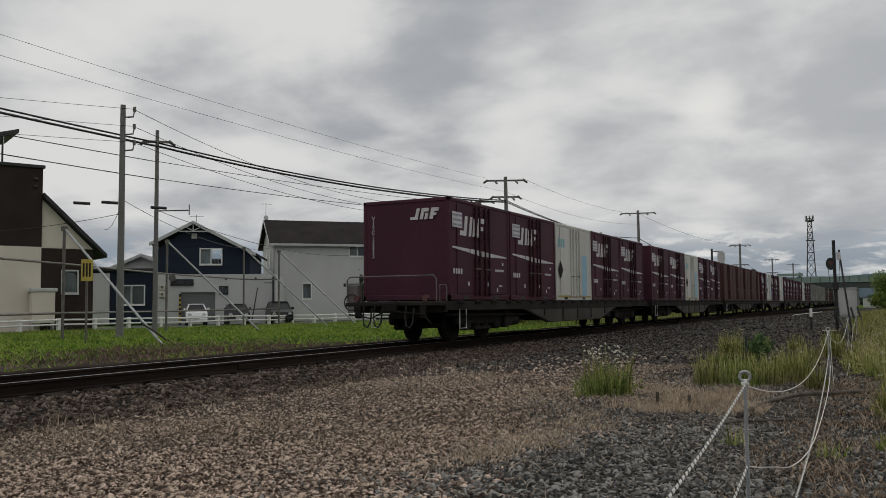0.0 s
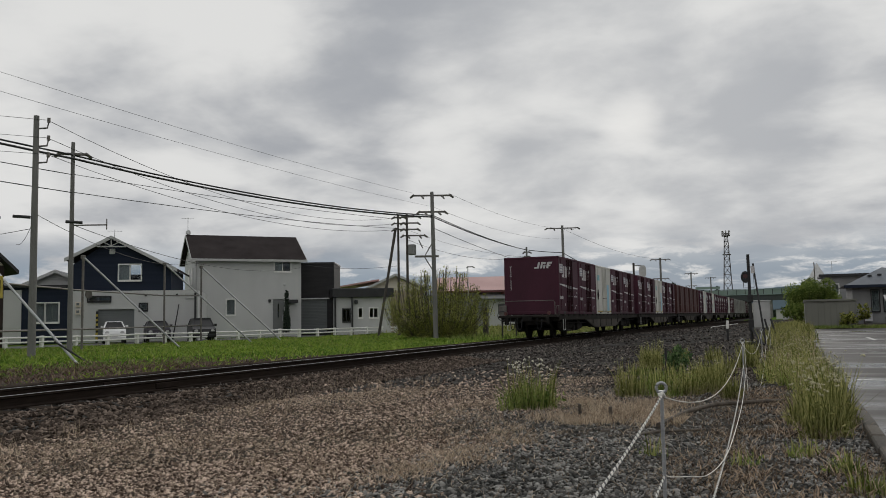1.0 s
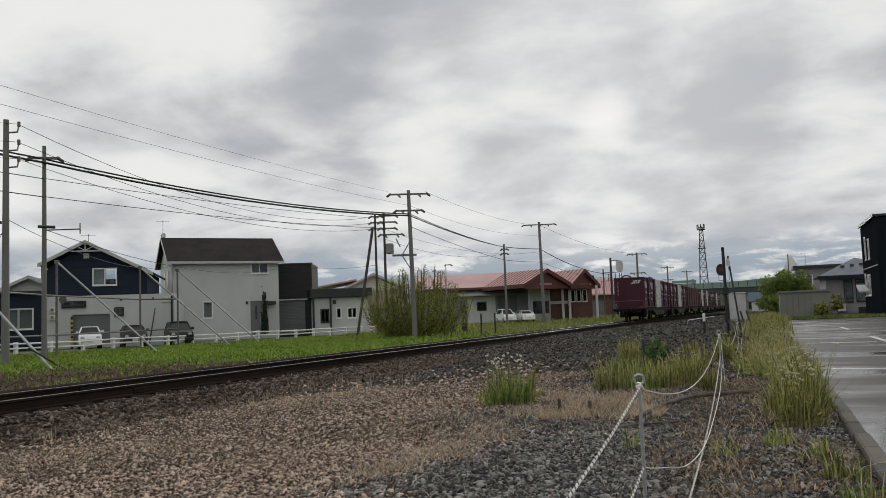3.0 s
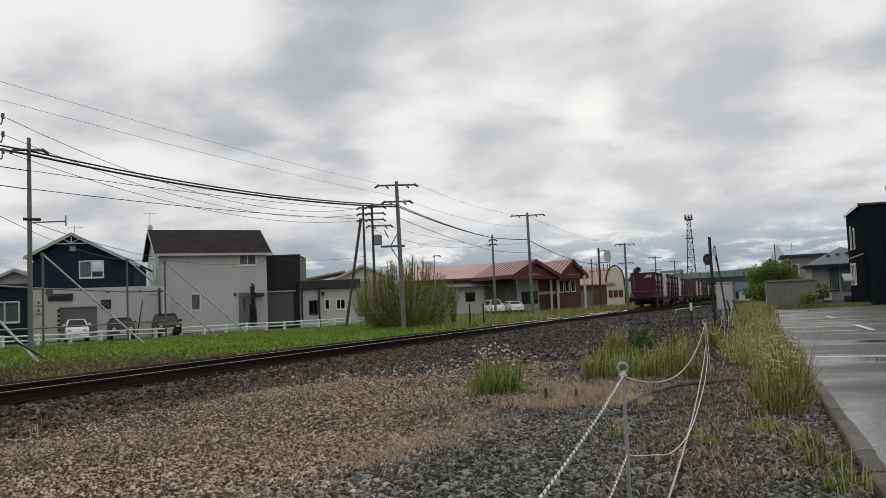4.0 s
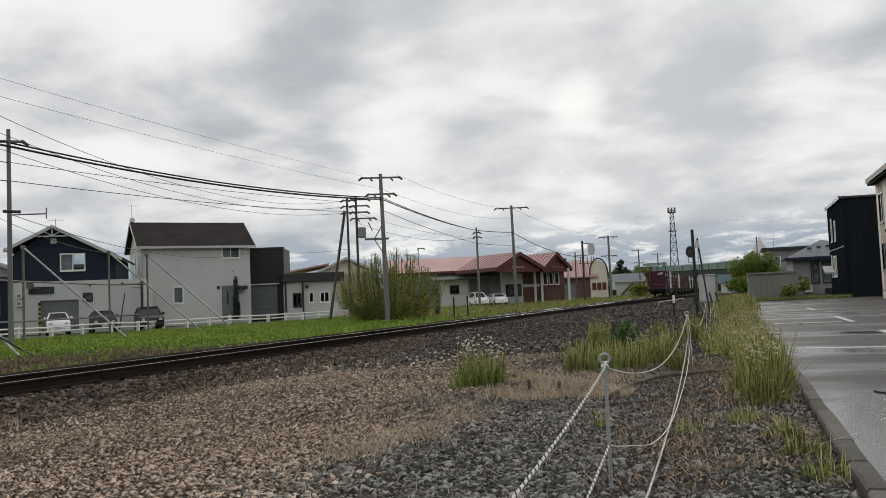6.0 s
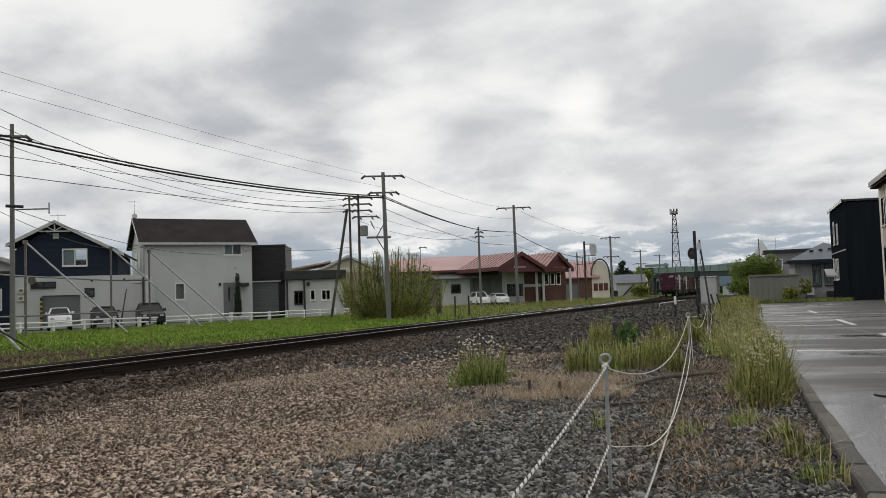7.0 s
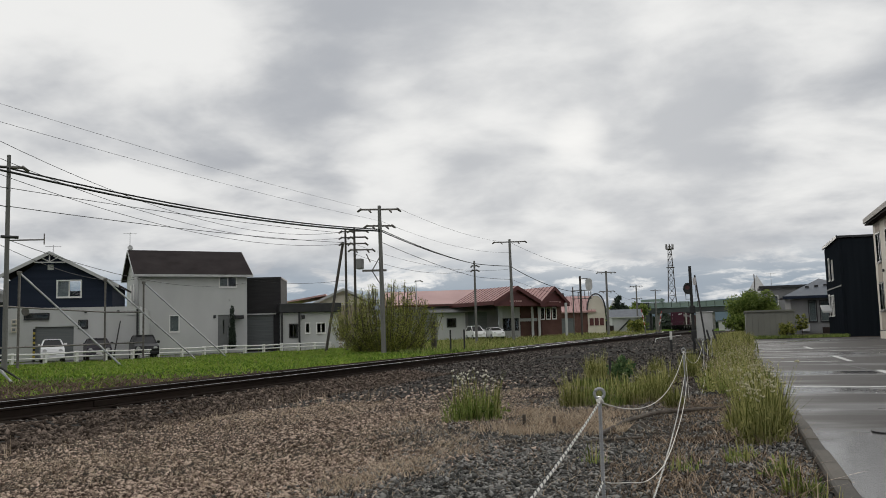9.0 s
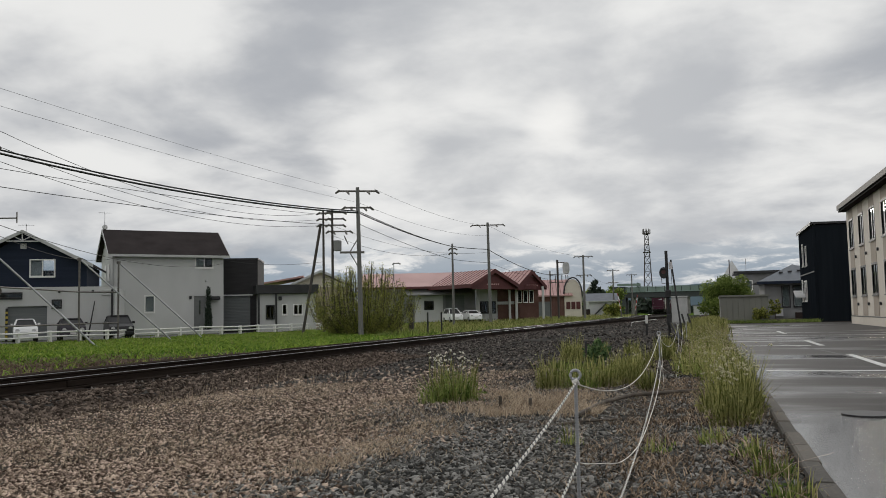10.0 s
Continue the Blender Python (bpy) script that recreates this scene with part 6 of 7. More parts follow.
def signal():
    s = thing("dwarf_signal", "black lineside signal post with hooded lamp and stays", "signal", pose(-1.22, 29.0, 0.27))
    part("pole", Mesh().tube((0, 0, -.2), (-.02, 0, 2.9), 0.05, n=10), "black", s)
    hd = part("signal_head", Mesh().prism([(-0.12 + 0.14 * math.cos(2 * math.pi * k / 20), 2.17 + 0.19 * math.sin(2 * math.pi * k / 20)) for k in range(20)], "y", -.06, .05), "black", s)
    part("lens", Mesh().tube((-.12, -.07, 2.2), (-.12, -.062, 2.2), 0.075, n=14), "red", hd, "dark red lens")
    part("hood", Mesh().pipe([(-.12 + .11 * math.cos(a), -.12, 2.2 + .11 * math.sin(a)) for a in [math.pi * k / 8 for k in range(9)]], 0.02), "black", hd)
    part("ladder_frame", Mesh().pipe([(-.19, 0, 2.05), (-.19, 0, 1.82), (.13, 0, 1.82), (.13, 0, 2.25)], 0.012), "dull_steel", s)
    part("number_plate", Mesh().box(.05, .17, -.05, -.035, 2.28, 2.52, bev=0.004), "sign_white", s, "small pale plate")
    part("stay", Mesh().tube((.12, .1, 2.6), (.42, -.6, 0.02), 0.03, n=8), "black", s)
    part("stay", Mesh().tube((.02, 0, .55), (.36, -.9, 0.0), 0.06, n=8), "black", s)
    part("box", Mesh().box(-.08, .08, -.1, -.03, 0.45, 0.8, bev=0.01), "black", s)
    part("box", Mesh().box(-.09, .09, -.1, 0, 1.35, 1.6, bev=0.02), "black", s)
    part("cable_duct", Mesh().box(-.45, .1, -.3, .1, 0.0, 0.1, bev=0.02), "black", s)
    for x, y in ((-0.72, 33.0), (-.52, 33.6)):
        single("leaning_stake", Mesh().tube((x, y, 0.2), (x - .22, y + .3, 1.05), 0.035, n=8), "black", "short black leaning stake in the weeds", "stake", group="leaning stakes")
    for x, y, top in ((-2.22, 33.0, 0.95),):
        m = thing("marker_post", "short black marker post with white top", "marker", pose(x, y, 0.1))
        part("post", Mesh().box(-.04, .04, -.04, .04, -.1, 0.62, bev=0.008), "black", m)
        part("cap", Mesh().box(-.045, .045, -.045, .045, 0.62, 0.92, bev=0.012), "white", m, "white top")
    p = thing("white_pipe_end", "bent white pipe beside the ballast", "pipe", pose(-5.3, 62.5, 0.05))
    part("pipe", Mesh().pipe([(0, 0, 0), (0, 0, .26), (.1, .3, .32), (.9, 16, .34)], 0.022), "white", p)
    for x, y in ((-14.6, 46.6), (-15.3, 46.2)):
        single("dark_stake", Mesh().tube((x, y, 0.0), (x, y, 1.35), 0.05, n=8), "black", "thin black stake beside the track", "stake", group="stakes beside the track")
    for x, y in ((-19.0, 51.0), (-18.4, 51.6)):
        single("old_post", Mesh().box(x, x + .3, y, y + .25, 0.0, 1.95, bev=0.03), "pole_dark", "weathered wooden post beside a bush", "post", group="old posts")
    z = thing("warning_post", "slanting post striped yellow and black", "post", pose(-22.6, 50.0, 0.1, 0, -4, 0))
    part("post", Mesh().tube((0, 0, -.1), (0, 0, 1.55), 0.05, n=8), "black", z)
    for k in range(5):
        part("stripe", Mesh().tube((0, 0, 0.15 + .3 * k), (0, 0, 0.3 + .3 * k), 0.054, n=8), "yellow", z, "yellow band")


far_end()
signal()


# ---- right side: shed, houses, block of flats ----
def right_side():
    s = thing("shed", "grey-green metal storage shed", "shed", pose(0.75, 53.5, LOT_Z - .05))
    part("body", Mesh().box(0, 2.65, 0, 3.2, 0.05, 1.6, bev=0.01), "shed", s)
    for k in range(8):
        part("panel", Mesh().box(0.03 + k * .325, 0.335 + k * .325, -.025, -.002, 0.08, 1.52, bev=0.006), "shed", s)
    for k in range(5):
        part("side_panel", Mesh().box(-.025, -.002, 0.05 + k * .62, .62 + k * .62, 0.08, 1.52, bev=0.006), "shed", s)
    part("roof", Mesh().prism([(-.1, 1.60), (3.3, 1.52), (3.3, 1.62), (-.1, 1.70)], "x", -.08, 2.73), "shed", s)
    d = thing("house", "tall black-clad house with thin dark roof", "house", pose(6.2, 55.0, LOT_Z))
    part("wall", holed(Mesh(), 8.2, -.1, 5.75, 0, .15, [(2.0, 2.5, 3.6, 4.95), (3.9, 4.35, 3.55, 4.7), (1.0, 1.4, 1.3, 2.6), (2.3, 2.9, 1.3, 2.5), (3.2, 3.8, 1.3, 2.5)]), "house_black", d, at=pose(0, 8.2, 0, 0, 0, -90))
    part("wall", Mesh().box(.16, 8, 0, .15, -.1, 5.75), "house_black", d)
    part("wall", Mesh().box(.16, 8, 8.05, 8.2, -.1, 5.75), "house_black", d)
    part("wall", Mesh().box(7.85, 8, .15, 8.05, -.1, 5.75), "house_black", d)
    part("roof", Mesh().prism([(-.10, 5.82), (8.2, 5.70), (8.2, 5.82), (-.10, 5.94)], "y", -.1, 8.3), "trim_dark", d)
    part("fascia", Mesh().box(-.13, -.07, -.12, 8.32, 5.76, 5.96, bev=0.01), "trim_dark", d)
    for k in range(12):
        part("roof_rib", Mesh().tube((.1 + .66 * k, -.13, 5.83), (.1 + .66 * k, 8.3, 5.83), 0.07, n=8), "trim_dark", d)
    part("floor_band", Mesh().box(-.02, .0, 0, 8.2, 2.95, 3.02), "trim_dark", d)
    for a in ((2.0, 2.5, 3.6, 4.95), (3.9, 4.35, 3.55, 4.7), (1.0, 1.4, 1.3, 2.6), (2.3, 2.9, 1.3, 2.5), (3.2, 3.8, 1.3, 2.5)):
        window(d, *a, y=0.0, panes=1, frame_mat="white", curtain=False, at=pose(0, 8.2, 0, 0, 0, -90))
    part("porch", Mesh().prism([(5.6, 1.45), (7.2, 1.9), (7.2, 1.98), (5.6, 1.55)], "x", -.6, -.02), "trim", d)
    f = thing("apartment_block", "cream and tan two-storey apartment block with dark windows", "apartment block", pose(6.85, 18.6, LOT_Z))
    n = 28.0
    holes = []
    for k in range(10):
        a = 0.7 + 2.72 * k
        holes += [(a, a + 1.15, 1.40, 2.62), (a, a + 1.15, 3.72, 5.02)]
    turn = pose(0, n, 0, 0, 0, -90)
    part("wall", holed(Mesh(), n, 0.40, 5.6, 0, .18, holes), "house_cream", f, "cream siding", at=turn)
    for k in range(11):
        a = -0.02 + 2.72 * k + 1.95
        if a + 1.25 < n and k < 10:
            for z0, z1 in ((0.42, 5.58),):
                part("tan_stripe", Mesh().box(a - 1.25, a - .06, -.012, -.001, 0.42, 1.34), "house_tan", f, "tan panel", at=turn)
                part("tan_stripe", Mesh().box(a - 1.25, a - .06, -.012, -.001, 2.68, 3.66), "house_tan", f, "tan panel", at=turn)
                part("tan_stripe", Mesh().box(a - 1.25, a - .06, -.012, -.001, 5.08, 5.58), "house_tan", f, "tan panel", at=turn)
    for hh in holes:
        window(f, *hh, y=0.02, panes=2, frame_mat="trim_dark", curtain=False, at=turn)
    part("base_course", Mesh().box(-.02, .2, 0, n, -.1, 0.36), "house_cream", f, "pale base course")
    part("base_strip", Mesh().box(-.03, .01, 0, n, 0.36, 0.40), "trim_dark", f)
    part("wall", Mesh().box(.19, 9, n - .18, n, -.1, 5.6), "house_tan", f)
    part("wall", Mesh().box(.19, 9, 0, .18, -.1, 5.6), "house_tan", f)
    part("wall", Mesh().box(8.8, 9, .18, n - .18, -.1, 5.6), "house_tan", f)
    part("roof", Mesh().prism([(-.35, 5.72), (9.5, 6.9), (9.5, 7.05), (-.35, 5.9)], "y", -.6, n + .2), "trim_dark", f)
    part("eave", Mesh().box(-.40, -.33, -.6, n + .2, 5.70, 5.93), "dull_steel", f, "dark metal eave edge")
    part("soffit", Mesh().box(-.33, .0, -.5, n + .2, 5.60, 5.68), "roof_dark", f, "dark soffit")
    for k in range(10):
        for z in (0.95, 3.2):
            part("wall_vent", Mesh().tube((-.08, n - (2.35 + 2.72 * k), z), (0, n - (2.35 + 2.72 * k), z), 0.07, n=8), "trim_dark", f)
    h = thing("house", "grey bungalow with blue-grey hipped metal roof", "house", pose(4.5, 74.0, 0.3))
    body_walls(h, 5.2, 8, 0, 3.0, "house_grey", [(1.35, 1.85, 1.0, 2.6), (2.2, 3.6, 1.0, 2.6)])
    window(h, 1.35, 1.85, 1.0, 2.6, panes=1, frame_mat="trim_dark")
    window(h, 2.2, 3.6, 1.0, 2.6, panes=2, frame_mat="trim_dark")
    ro = Mesh()
    ro.add([(-.6, -.6, 3.0), (5.8, -.6, 3.0), (5.8, 8.6, 3.0), (-.6, 8.6, 3.0), (2.4, 2.4, 4.5), (3.4, 6.0, 4.5)], [(0, 1, 4), (1, 2, 5, 4), (2, 3, 5), (3, 0, 4, 5), (0, 3, 2, 1)])
    r = part("roof", ro, "roof_slate", h)
    part("eave_band", Mesh().box(-.62, 5.82, -.64, -.58, 2.82, 3.04), "navy", r)
    for k in range(4):
        part("snow_guard", Mesh().box(1.2 + .7 * k, 1.5 + .7 * k, .75 + .1 * k, .85 + .1 * k, 3.72 + .06 * k, 3.85 + .06 * k), "trim_dark", r)
    part("outdoor_unit", Mesh().box(.7, 1.3, -.45, -.1, 0.2, 0.85, bev=0.03), "trim", h, "pale outdoor unit")
    part("planter", Mesh().box(2.2, 4.0, -.6, -.2, 0, 0.5, bev=0.03), "house_brown", h)
    g = thing("house", "distant flat-roofed grey house", "house", pose(3.2, 96, 0.3))
    body_walls(g, 4.2, 6, 0, 4.6, "house_grey", [(0.8, 1.4, 2.8, 3.8)])
    window(g, 0.8, 1.4, 2.8, 3.8, panes=1, frame_mat="white")
    part("roof", Mesh().box(-.4, 4.6, -.4, 6.4, 4.6, 4.85), "trim_dark", g)
    part("lower_wall", Mesh().box(-1.6, -.02, 1, 6, 0, 3.9), "house_white", g)
    part("lower_roof", Mesh().box(-1.8, -.02, .8, 6.2, 3.9, 4.05), "roof_slate", g)
    antenna(g, 1.0, 3, 4.8, 1.6)
    for x, y, z in ((-2.3, 150.0, 1.6), (-1.2, 140.0, 1.5), (0.6, 120.0, 2.6)):
        u = thing("distant_building", "small distant pale building beyond the bridge", "building", pose(x, y, 0.2))
        body_walls(u, 2.6, 4, 0, z, "house_white")
        part("roof", Mesh().box(-.2, 2.8, -.2, 4.2, z, z + .15), "roof_slate", u)
    single("steel_pole", Mesh().tube((2.2, 88, 0), (2.2, 88, 6.0), 0.05, n=8), "dull_steel", "thin grey steel pole behind the trees", "pole")
    for x, y in ((3.6, 130.0), (-28.0, 215.0)):
        t = thing("pointed_roof_tower", "pale tent-shaped pointed roof far off", "roof", pose(x, y, 0))
        part("roof", Mesh().add([(-1.6, -1.6, 5.2), (1.6, -1.6, 5.2), (1.6, 1.6, 5.2), (-1.6, 1.6, 5.2), (0, 0, 8.2)], [(0, 1, 4), (1, 2, 4), (2, 3, 4), (3, 0, 4), (0, 3, 2, 1)]), "trim", t)
        part("base", Mesh().box(-1.2, 1.2, -1.2, 1.2, 0, 5.2), "house_grey", t)
    k = single("manhole_cover", Mesh().tube((1.2, 7.65, LOT_Z), (1.2, 7.65, LOT_Z + .012), 0.2, n=24), "trim_dark", "dark iron manhole cover in asphalt", "manhole cover")


right_side()


# ---- parked cars ----
def car(x, y, turn, paint, label, tall=1.75, length=3.5, width=1.55):
    c = thing("car", label, "car", pose(x, y, 0.09 if y < 60 else 0.3, 0, 0, turn), group="parked cars")
    a = length / 2
    w = width / 2
    side = [(-a, 0.28), (-a - .03, 0.62), (-a + .06, 0.80), (-a + .35, 0.90), (-a + .85, 0.97), (a - .05, 1.0), (a, 0.8), (a, 0.28)]
    bd = Mesh().prism(side, "y", -w, w)
    bd.v = [(p[0], p[1] * (1.0 - 0.10 * max(0.0, p[2] - .6)), p[2]) for p in bd.v]
    part("body", bd, paint, c)
    lo = [(-a + .80, -w + .05), (a - .06, -w + .05), (a - .06, w - .05), (-a + .80, w - .05)]
    hi = [(-a + 1.42, -w + .20), (a - .40, -w + .20), (a - .40, w - .20), (-a + 1.42, w - .20)]
    zl, zh = 0.96, tall - .06
    ring = [(0, 1, 5, 4), (1, 2, 6, 5), (2, 3, 7, 6), (3, 0, 4, 7), (4, 5, 6, 7), (3, 2, 1, 0)]
    part("cabin_glass", Mesh().add([(*p, zl) for p in lo] + [(*p, zh) for p in hi], ring), "car_black", c, "dark tinted windows")
    rf = [(p[0] + (-.06, .06, .06, -.06)[k], p[1] * 1.06) for k, p in enumerate(hi)]
    part("roof", Mesh().add([(*p, zh) for p in rf] + [(p[0] * .94, p[1] * .88, tall) for p in rf], ring), paint, c)
    for p, q in zip(lo, hi):
        part("pillar", Mesh().tube((*p, zl), (*q, zh), 0.045, n=6), paint, c)
    for s in (-1, 1):
        part("headlight", Mesh().tube((-a - .02, s * (w - .22), 0.66), (-a + .05, s * (w - .22), 0.66), 0.12, n=14), "trim", c, "round clear headlight")
        for xx in (-a + .62, a - .62):
            wl = part("wheel", Mesh().tube((xx, s * (w - .18), 0.29), (xx, s * (w + .02), 0.29), 0.29, n=18), "rubber", c)
            part("rim", Mesh().tube((xx, s * (w + .021), 0.29), (xx, s * (w + .03), 0.29), 0.19, n=14), "steel", wl)
        part("mirror", Mesh().box(-a + .95, -a + 1.08, s * (w + .02), s * (w + .14), 0.98, 1.1, bev=0.02), paint, c)
    part("grille", Mesh().box(-a - .015, -a, -.4, .4, 0.52, 0.62), "trim_dark", c)
    part("bumper", Mesh().box(-a - .08, -a + .05, -w, w, 0.26, 0.48, bev=0.04), paint, c)
    part("plate", Mesh().box(-a - .095, -a - .081, -.17, .17, 0.4, 0.54), "sign_white", c)


car(-39.2, 41.4, 135, "car_white", "small white car with round headlights", 1.38, 3.1, 1.3)
car(-37.4, 43.2, 135, "car_dark", "dark purple parked car", 1.36, 3.4, 1.42)
car(-35.6, 45.3, 135, "car_black", "black parked van with dark windows", 1.5, 3.4, 1.45)
car(-27.6, 92.3, 125, "car_white", "white parked minivan before a hall", 1.55, 3.3, 1.4)
car(-25.5, 92.8, 122, "car_white", "white parked estate car before a hall", 1.3, 3.3, 1.4)


# ---- ropes and posts beside the camera ----
ROPE_X, ROPE_Z = -0.63, 0.875


def rope_line(pts, r=0.0032, pitch=0.05, twisted=True, label="white twisted rope strung between low steel stakes"):
    ob = thing("rope", label, "rope", group="ropes between the stakes")
    pts = [Vector(p) for p in pts]
    if not twisted:
        part("strand", Mesh().pipe(pts, r, 6), "rope", ob)
        return
    # lay strands round the middle line
    fine = []
    for a, b in zip(pts, pts[1:]):
        m = max(1, int((b - a).length / (pitch / 7)))
        fine += [a.lerp(b, k / m) for k in range(m)]
    fine.append(pts[-1])
    for s, (mat, rr) in enumerate((("rope", r), ("rope", r), ("trim_dark", r * .95))):
        out, run = [], 0.0
        for k, p in enumerate(fine):
            d = (fine[min(k + 1, len(fine) - 1)] - fine[max(k - 1, 0)]).normalized()
            side = d.cross(Vector((0, 0, 1))).normalized()
            up = side.cross(d)
            a = 2 * math.pi * (run / pitch + s / 3)
            out.append(p + (side * math.cos(a) + up * math.sin(a)) * r * 0.95)
            if k + 1 < len(fine):
                run += (fine[k + 1] - p).length
        part("strand", Mesh().pipe(out, rr, 5), mat, ob)


def sag(p, q, s, n=26):
    p, q = Vector(p), Vector(q)
    out = []
    for k in range(n + 1):
        t = k / n
        v = p.lerp(q, t)
        v.z -= s * 4 * t * (1 - t)
        out.append(v)
    return out


def smooth_line(pts, n=6):
    """A line that glides through points."""
    p = [Vector(q) for q in pts]
    p = [p[0] * 2 - p[1]] + p + [p[-1] * 2 - p[-2]]
    out = []
    for a, b, c, d in zip(p, p[1:], p[2:], p[3:]):
        for k in range(n):
            t = k / n
            out.append(0.5 * (2 * b + (c - a) * t + (2 * a - 5 * b + 4 * c - d) * t * t + (3 * b - a - 3 * c + d) * t ** 3))
    return out + [p[-2]]


def rope_fence():
    ys = [-3.2, 4.25, 11.7, 19.2, 26.7]
    for k, y in enumerate(ys):
        s = thing("rope_stake", "ribbed galvanised stake with a ring on top", "stake", pose(ROPE_X, y, 0), group="rope stakes")
        bar = Mesh().tube((0, 0, 0.1), (0, 0, ROPE_Z + .02), 0.0085, n=10)
        part("bar", bar, "steel", s)
        if k in (1, 2):
            rb = Mesh()
            for j in range(52):
                z = 0.26 + j * 0.0125
                rb.tube((0, 0, z), (0, 0, z + .004), 0.0105, n=10)
            part("ribs", rb, "steel", s)
        ring = [(0.024 * math.cos(2 * math.pi * j / 20), 0, ROPE_Z + .04 + 0.024 * math.sin(2 * math.pi * j / 20)) for j in range(21)]
        part("ring", Mesh().pipe(ring, 0.0075, 8), "steel", s, at=pose(0, 0, 0, 0, 0, 15))
        part("knot", Mesh().tube((-.012, 0, ROPE_Z), (.014, 0, ROPE_Z + .012), 0.016, n=10), "rope", s, "knotted white rope")
    for k, (a, b) in enumerate(zip(ys, ys[1:])):
        tw = k < 1
        rope_line(sag((ROPE_X, a, ROPE_Z), (ROPE_X, b, ROPE_Z), 0.27), twisted=tw)
        if k == 1:
            rope_line(smooth_line([(ROPE_X, a, 0.515), (-0.68, 4.75, 0.40), (-0.61, 5.15, 0.335), (-0.53, 5.35, 0.315), (-0.47, 5.9, 0.335), (-0.47, 7.05, 0.37), (-0.51, 8.96, 0.42), (-0.61, b, 0.49)]), twisted=tw)
            continue
        rope_line(sag((ROPE_X, a, ROPE_Z - .36), (ROPE_X, b, ROPE_Z - .38), 0.30), twisted=tw)
    rope_line(sag((ROPE_X, 11.7, 0.60), (-0.40, 3.0, 0.36), 0.14), label="slack white rope lying towards the gravel")
    rope_line(sag((ROPE_X + .02, 11.7, 0.88), (ROPE_X + .06, 11.3, 0.27), 0.0, 6), twisted=False, label="loose white rope end hanging from a stake")
    rope_line(sag((ROPE_X + .1, 19.2, 0.8), (-0.45, 12.2, 0.30), 0.12), twisted=False, label="slack white rope along the weeds")
    z = 0.285
    single("root", Mesh().pipe([(-1.2, 8.0, z - .02), (-1.05, 8.9, z + .01), (-0.85, 9.6, z + .015), (-0.4, 10.0, z + .02), (0.1, 10.2, z + .02)], 0.022, 8), "bark", "dark root lying across the gravel", "root")
    single("twig", Mesh().pipe([(-1.9, 6.6, .22), (-1.5, 7.1, .245), (-1.15, 7.6, .26), (-0.8, 7.75, .27)], 0.012, 6), "bark", "dark twig lying on the gravel", "twig")
    single("dead_branch", Mesh().pipe([(-2.33, 4.8, .225), (-2.35, 5.2, .235), (-2.34, 5.6, .23), (-2.42, 6.1, .225), (-2.46, 6.5, .22)], 0.012, 6), "bark", "dark dead branch lying on the gravel", "branch")
    for x, y in ((-1.75, 8.6), (-2.1, 8.75)):
        single("wooden_stub", Mesh().tube((x, y, 0.15), (x, y, 0.36), 0.018, n=7), "bark", "short dark stub in dry grass", "stub", group="stubs in the grass")
    single("dark_peg", Mesh().tube((-2.0, 14.6, 0.2), (-2.0, 14.6, 0.72), 0.02, n=6), "black", "thin dark peg among weeds", "peg")


rope_fence()


# ---- stones ----
ICO_V = np.array([(0, 0, 1)] + [(0.894 * math.cos(2 * math.pi * k / 5), 0.894 * math.sin(2 * math.pi * k / 5), 0.447) for k in range(5)]
                 + [(0.894 * math.cos(2 * math.pi * (k + .5) / 5), 0.894 * math.sin(2 * math.pi * (k + .5) / 5), -0.447) for k in range(5)] + [(0, 0, -1)])
ICO_F = np.array([(0, 1 + k, 1 + (k + 1) % 5) for k in range(5)] + [(1 + k, 6 + k, 1 + (k + 1) % 5) for k in range(5)]
                 + [(1 + (k + 1) % 5, 6 + k, 6 + (k + 1) % 5) for k in range(5)] + [(11, 6 + (k + 1) % 5, 6 + k) for k in range(5)])
OCT_V = np.array([(1, 0, 0), (0, 1, 0), (-1, 0, 0), (0, -1, 0), (0, 0, 1), (0, 0, -1)], float)
OCT_F = np.array([(0, 1, 4), (1, 2, 4), (2, 3, 4), (3, 0, 4), (1, 0, 5), (2, 1, 5), (3, 2, 5), (0, 3, 5)])


def stones(name, x, y, z, size, mat, label, coarse=False):
    n = len(x)
    base, tri = (OCT_V, OCT_F) if coarse else (ICO_V, ICO_F)
    v = base[None] * (1 + RNG.uniform(-0.38, 0.38, (n, len(base), 1))) + RNG.uniform(-.14, .14, (n, len(base), 3))
    v = v * np.stack([RNG.uniform(0.8, 1.35, n), RNG.uniform(0.6, 0.95, n), RNG.uniform(0.25, 0.55, n)], -1)[:, None]
    a, b = RNG.uniform(0, 2 * np.pi, n)[:, None], RNG.normal(0, 0.5, n)[:, None]
    vx, vy, vz = v[..., 0], v[..., 1], v[..., 2]
    vx, vz = vx * np.cos(b) + vz * np.sin(b), vz * np.cos(b) - vx * np.sin(b)
    vx, vy = vx * np.cos(a) - vy * np.sin(a), vx * np.sin(a) + vy * np.cos(a)
    v = np.stack([vx, vy, vz], -1) * size[:, None, None] + np.stack([x, y, z], -1)[:, None]
    f = tri[None] + (np.arange(n) * len(base))[:, None, None]
    return raw(name, v.reshape(-1, 3), f.reshape(-1, 3), mat, label, "gravel", "stuff")


def wedge(n, r0, r1, a0=-14.0, a1=59.0):
    r = np.sqrt(RNG.uniform(r0 ** 2, r1 ** 2, n))
    a = np.radians(RNG.uniform(a0, a1, n))
    return -r * np.sin(a), r * np.cos(a)


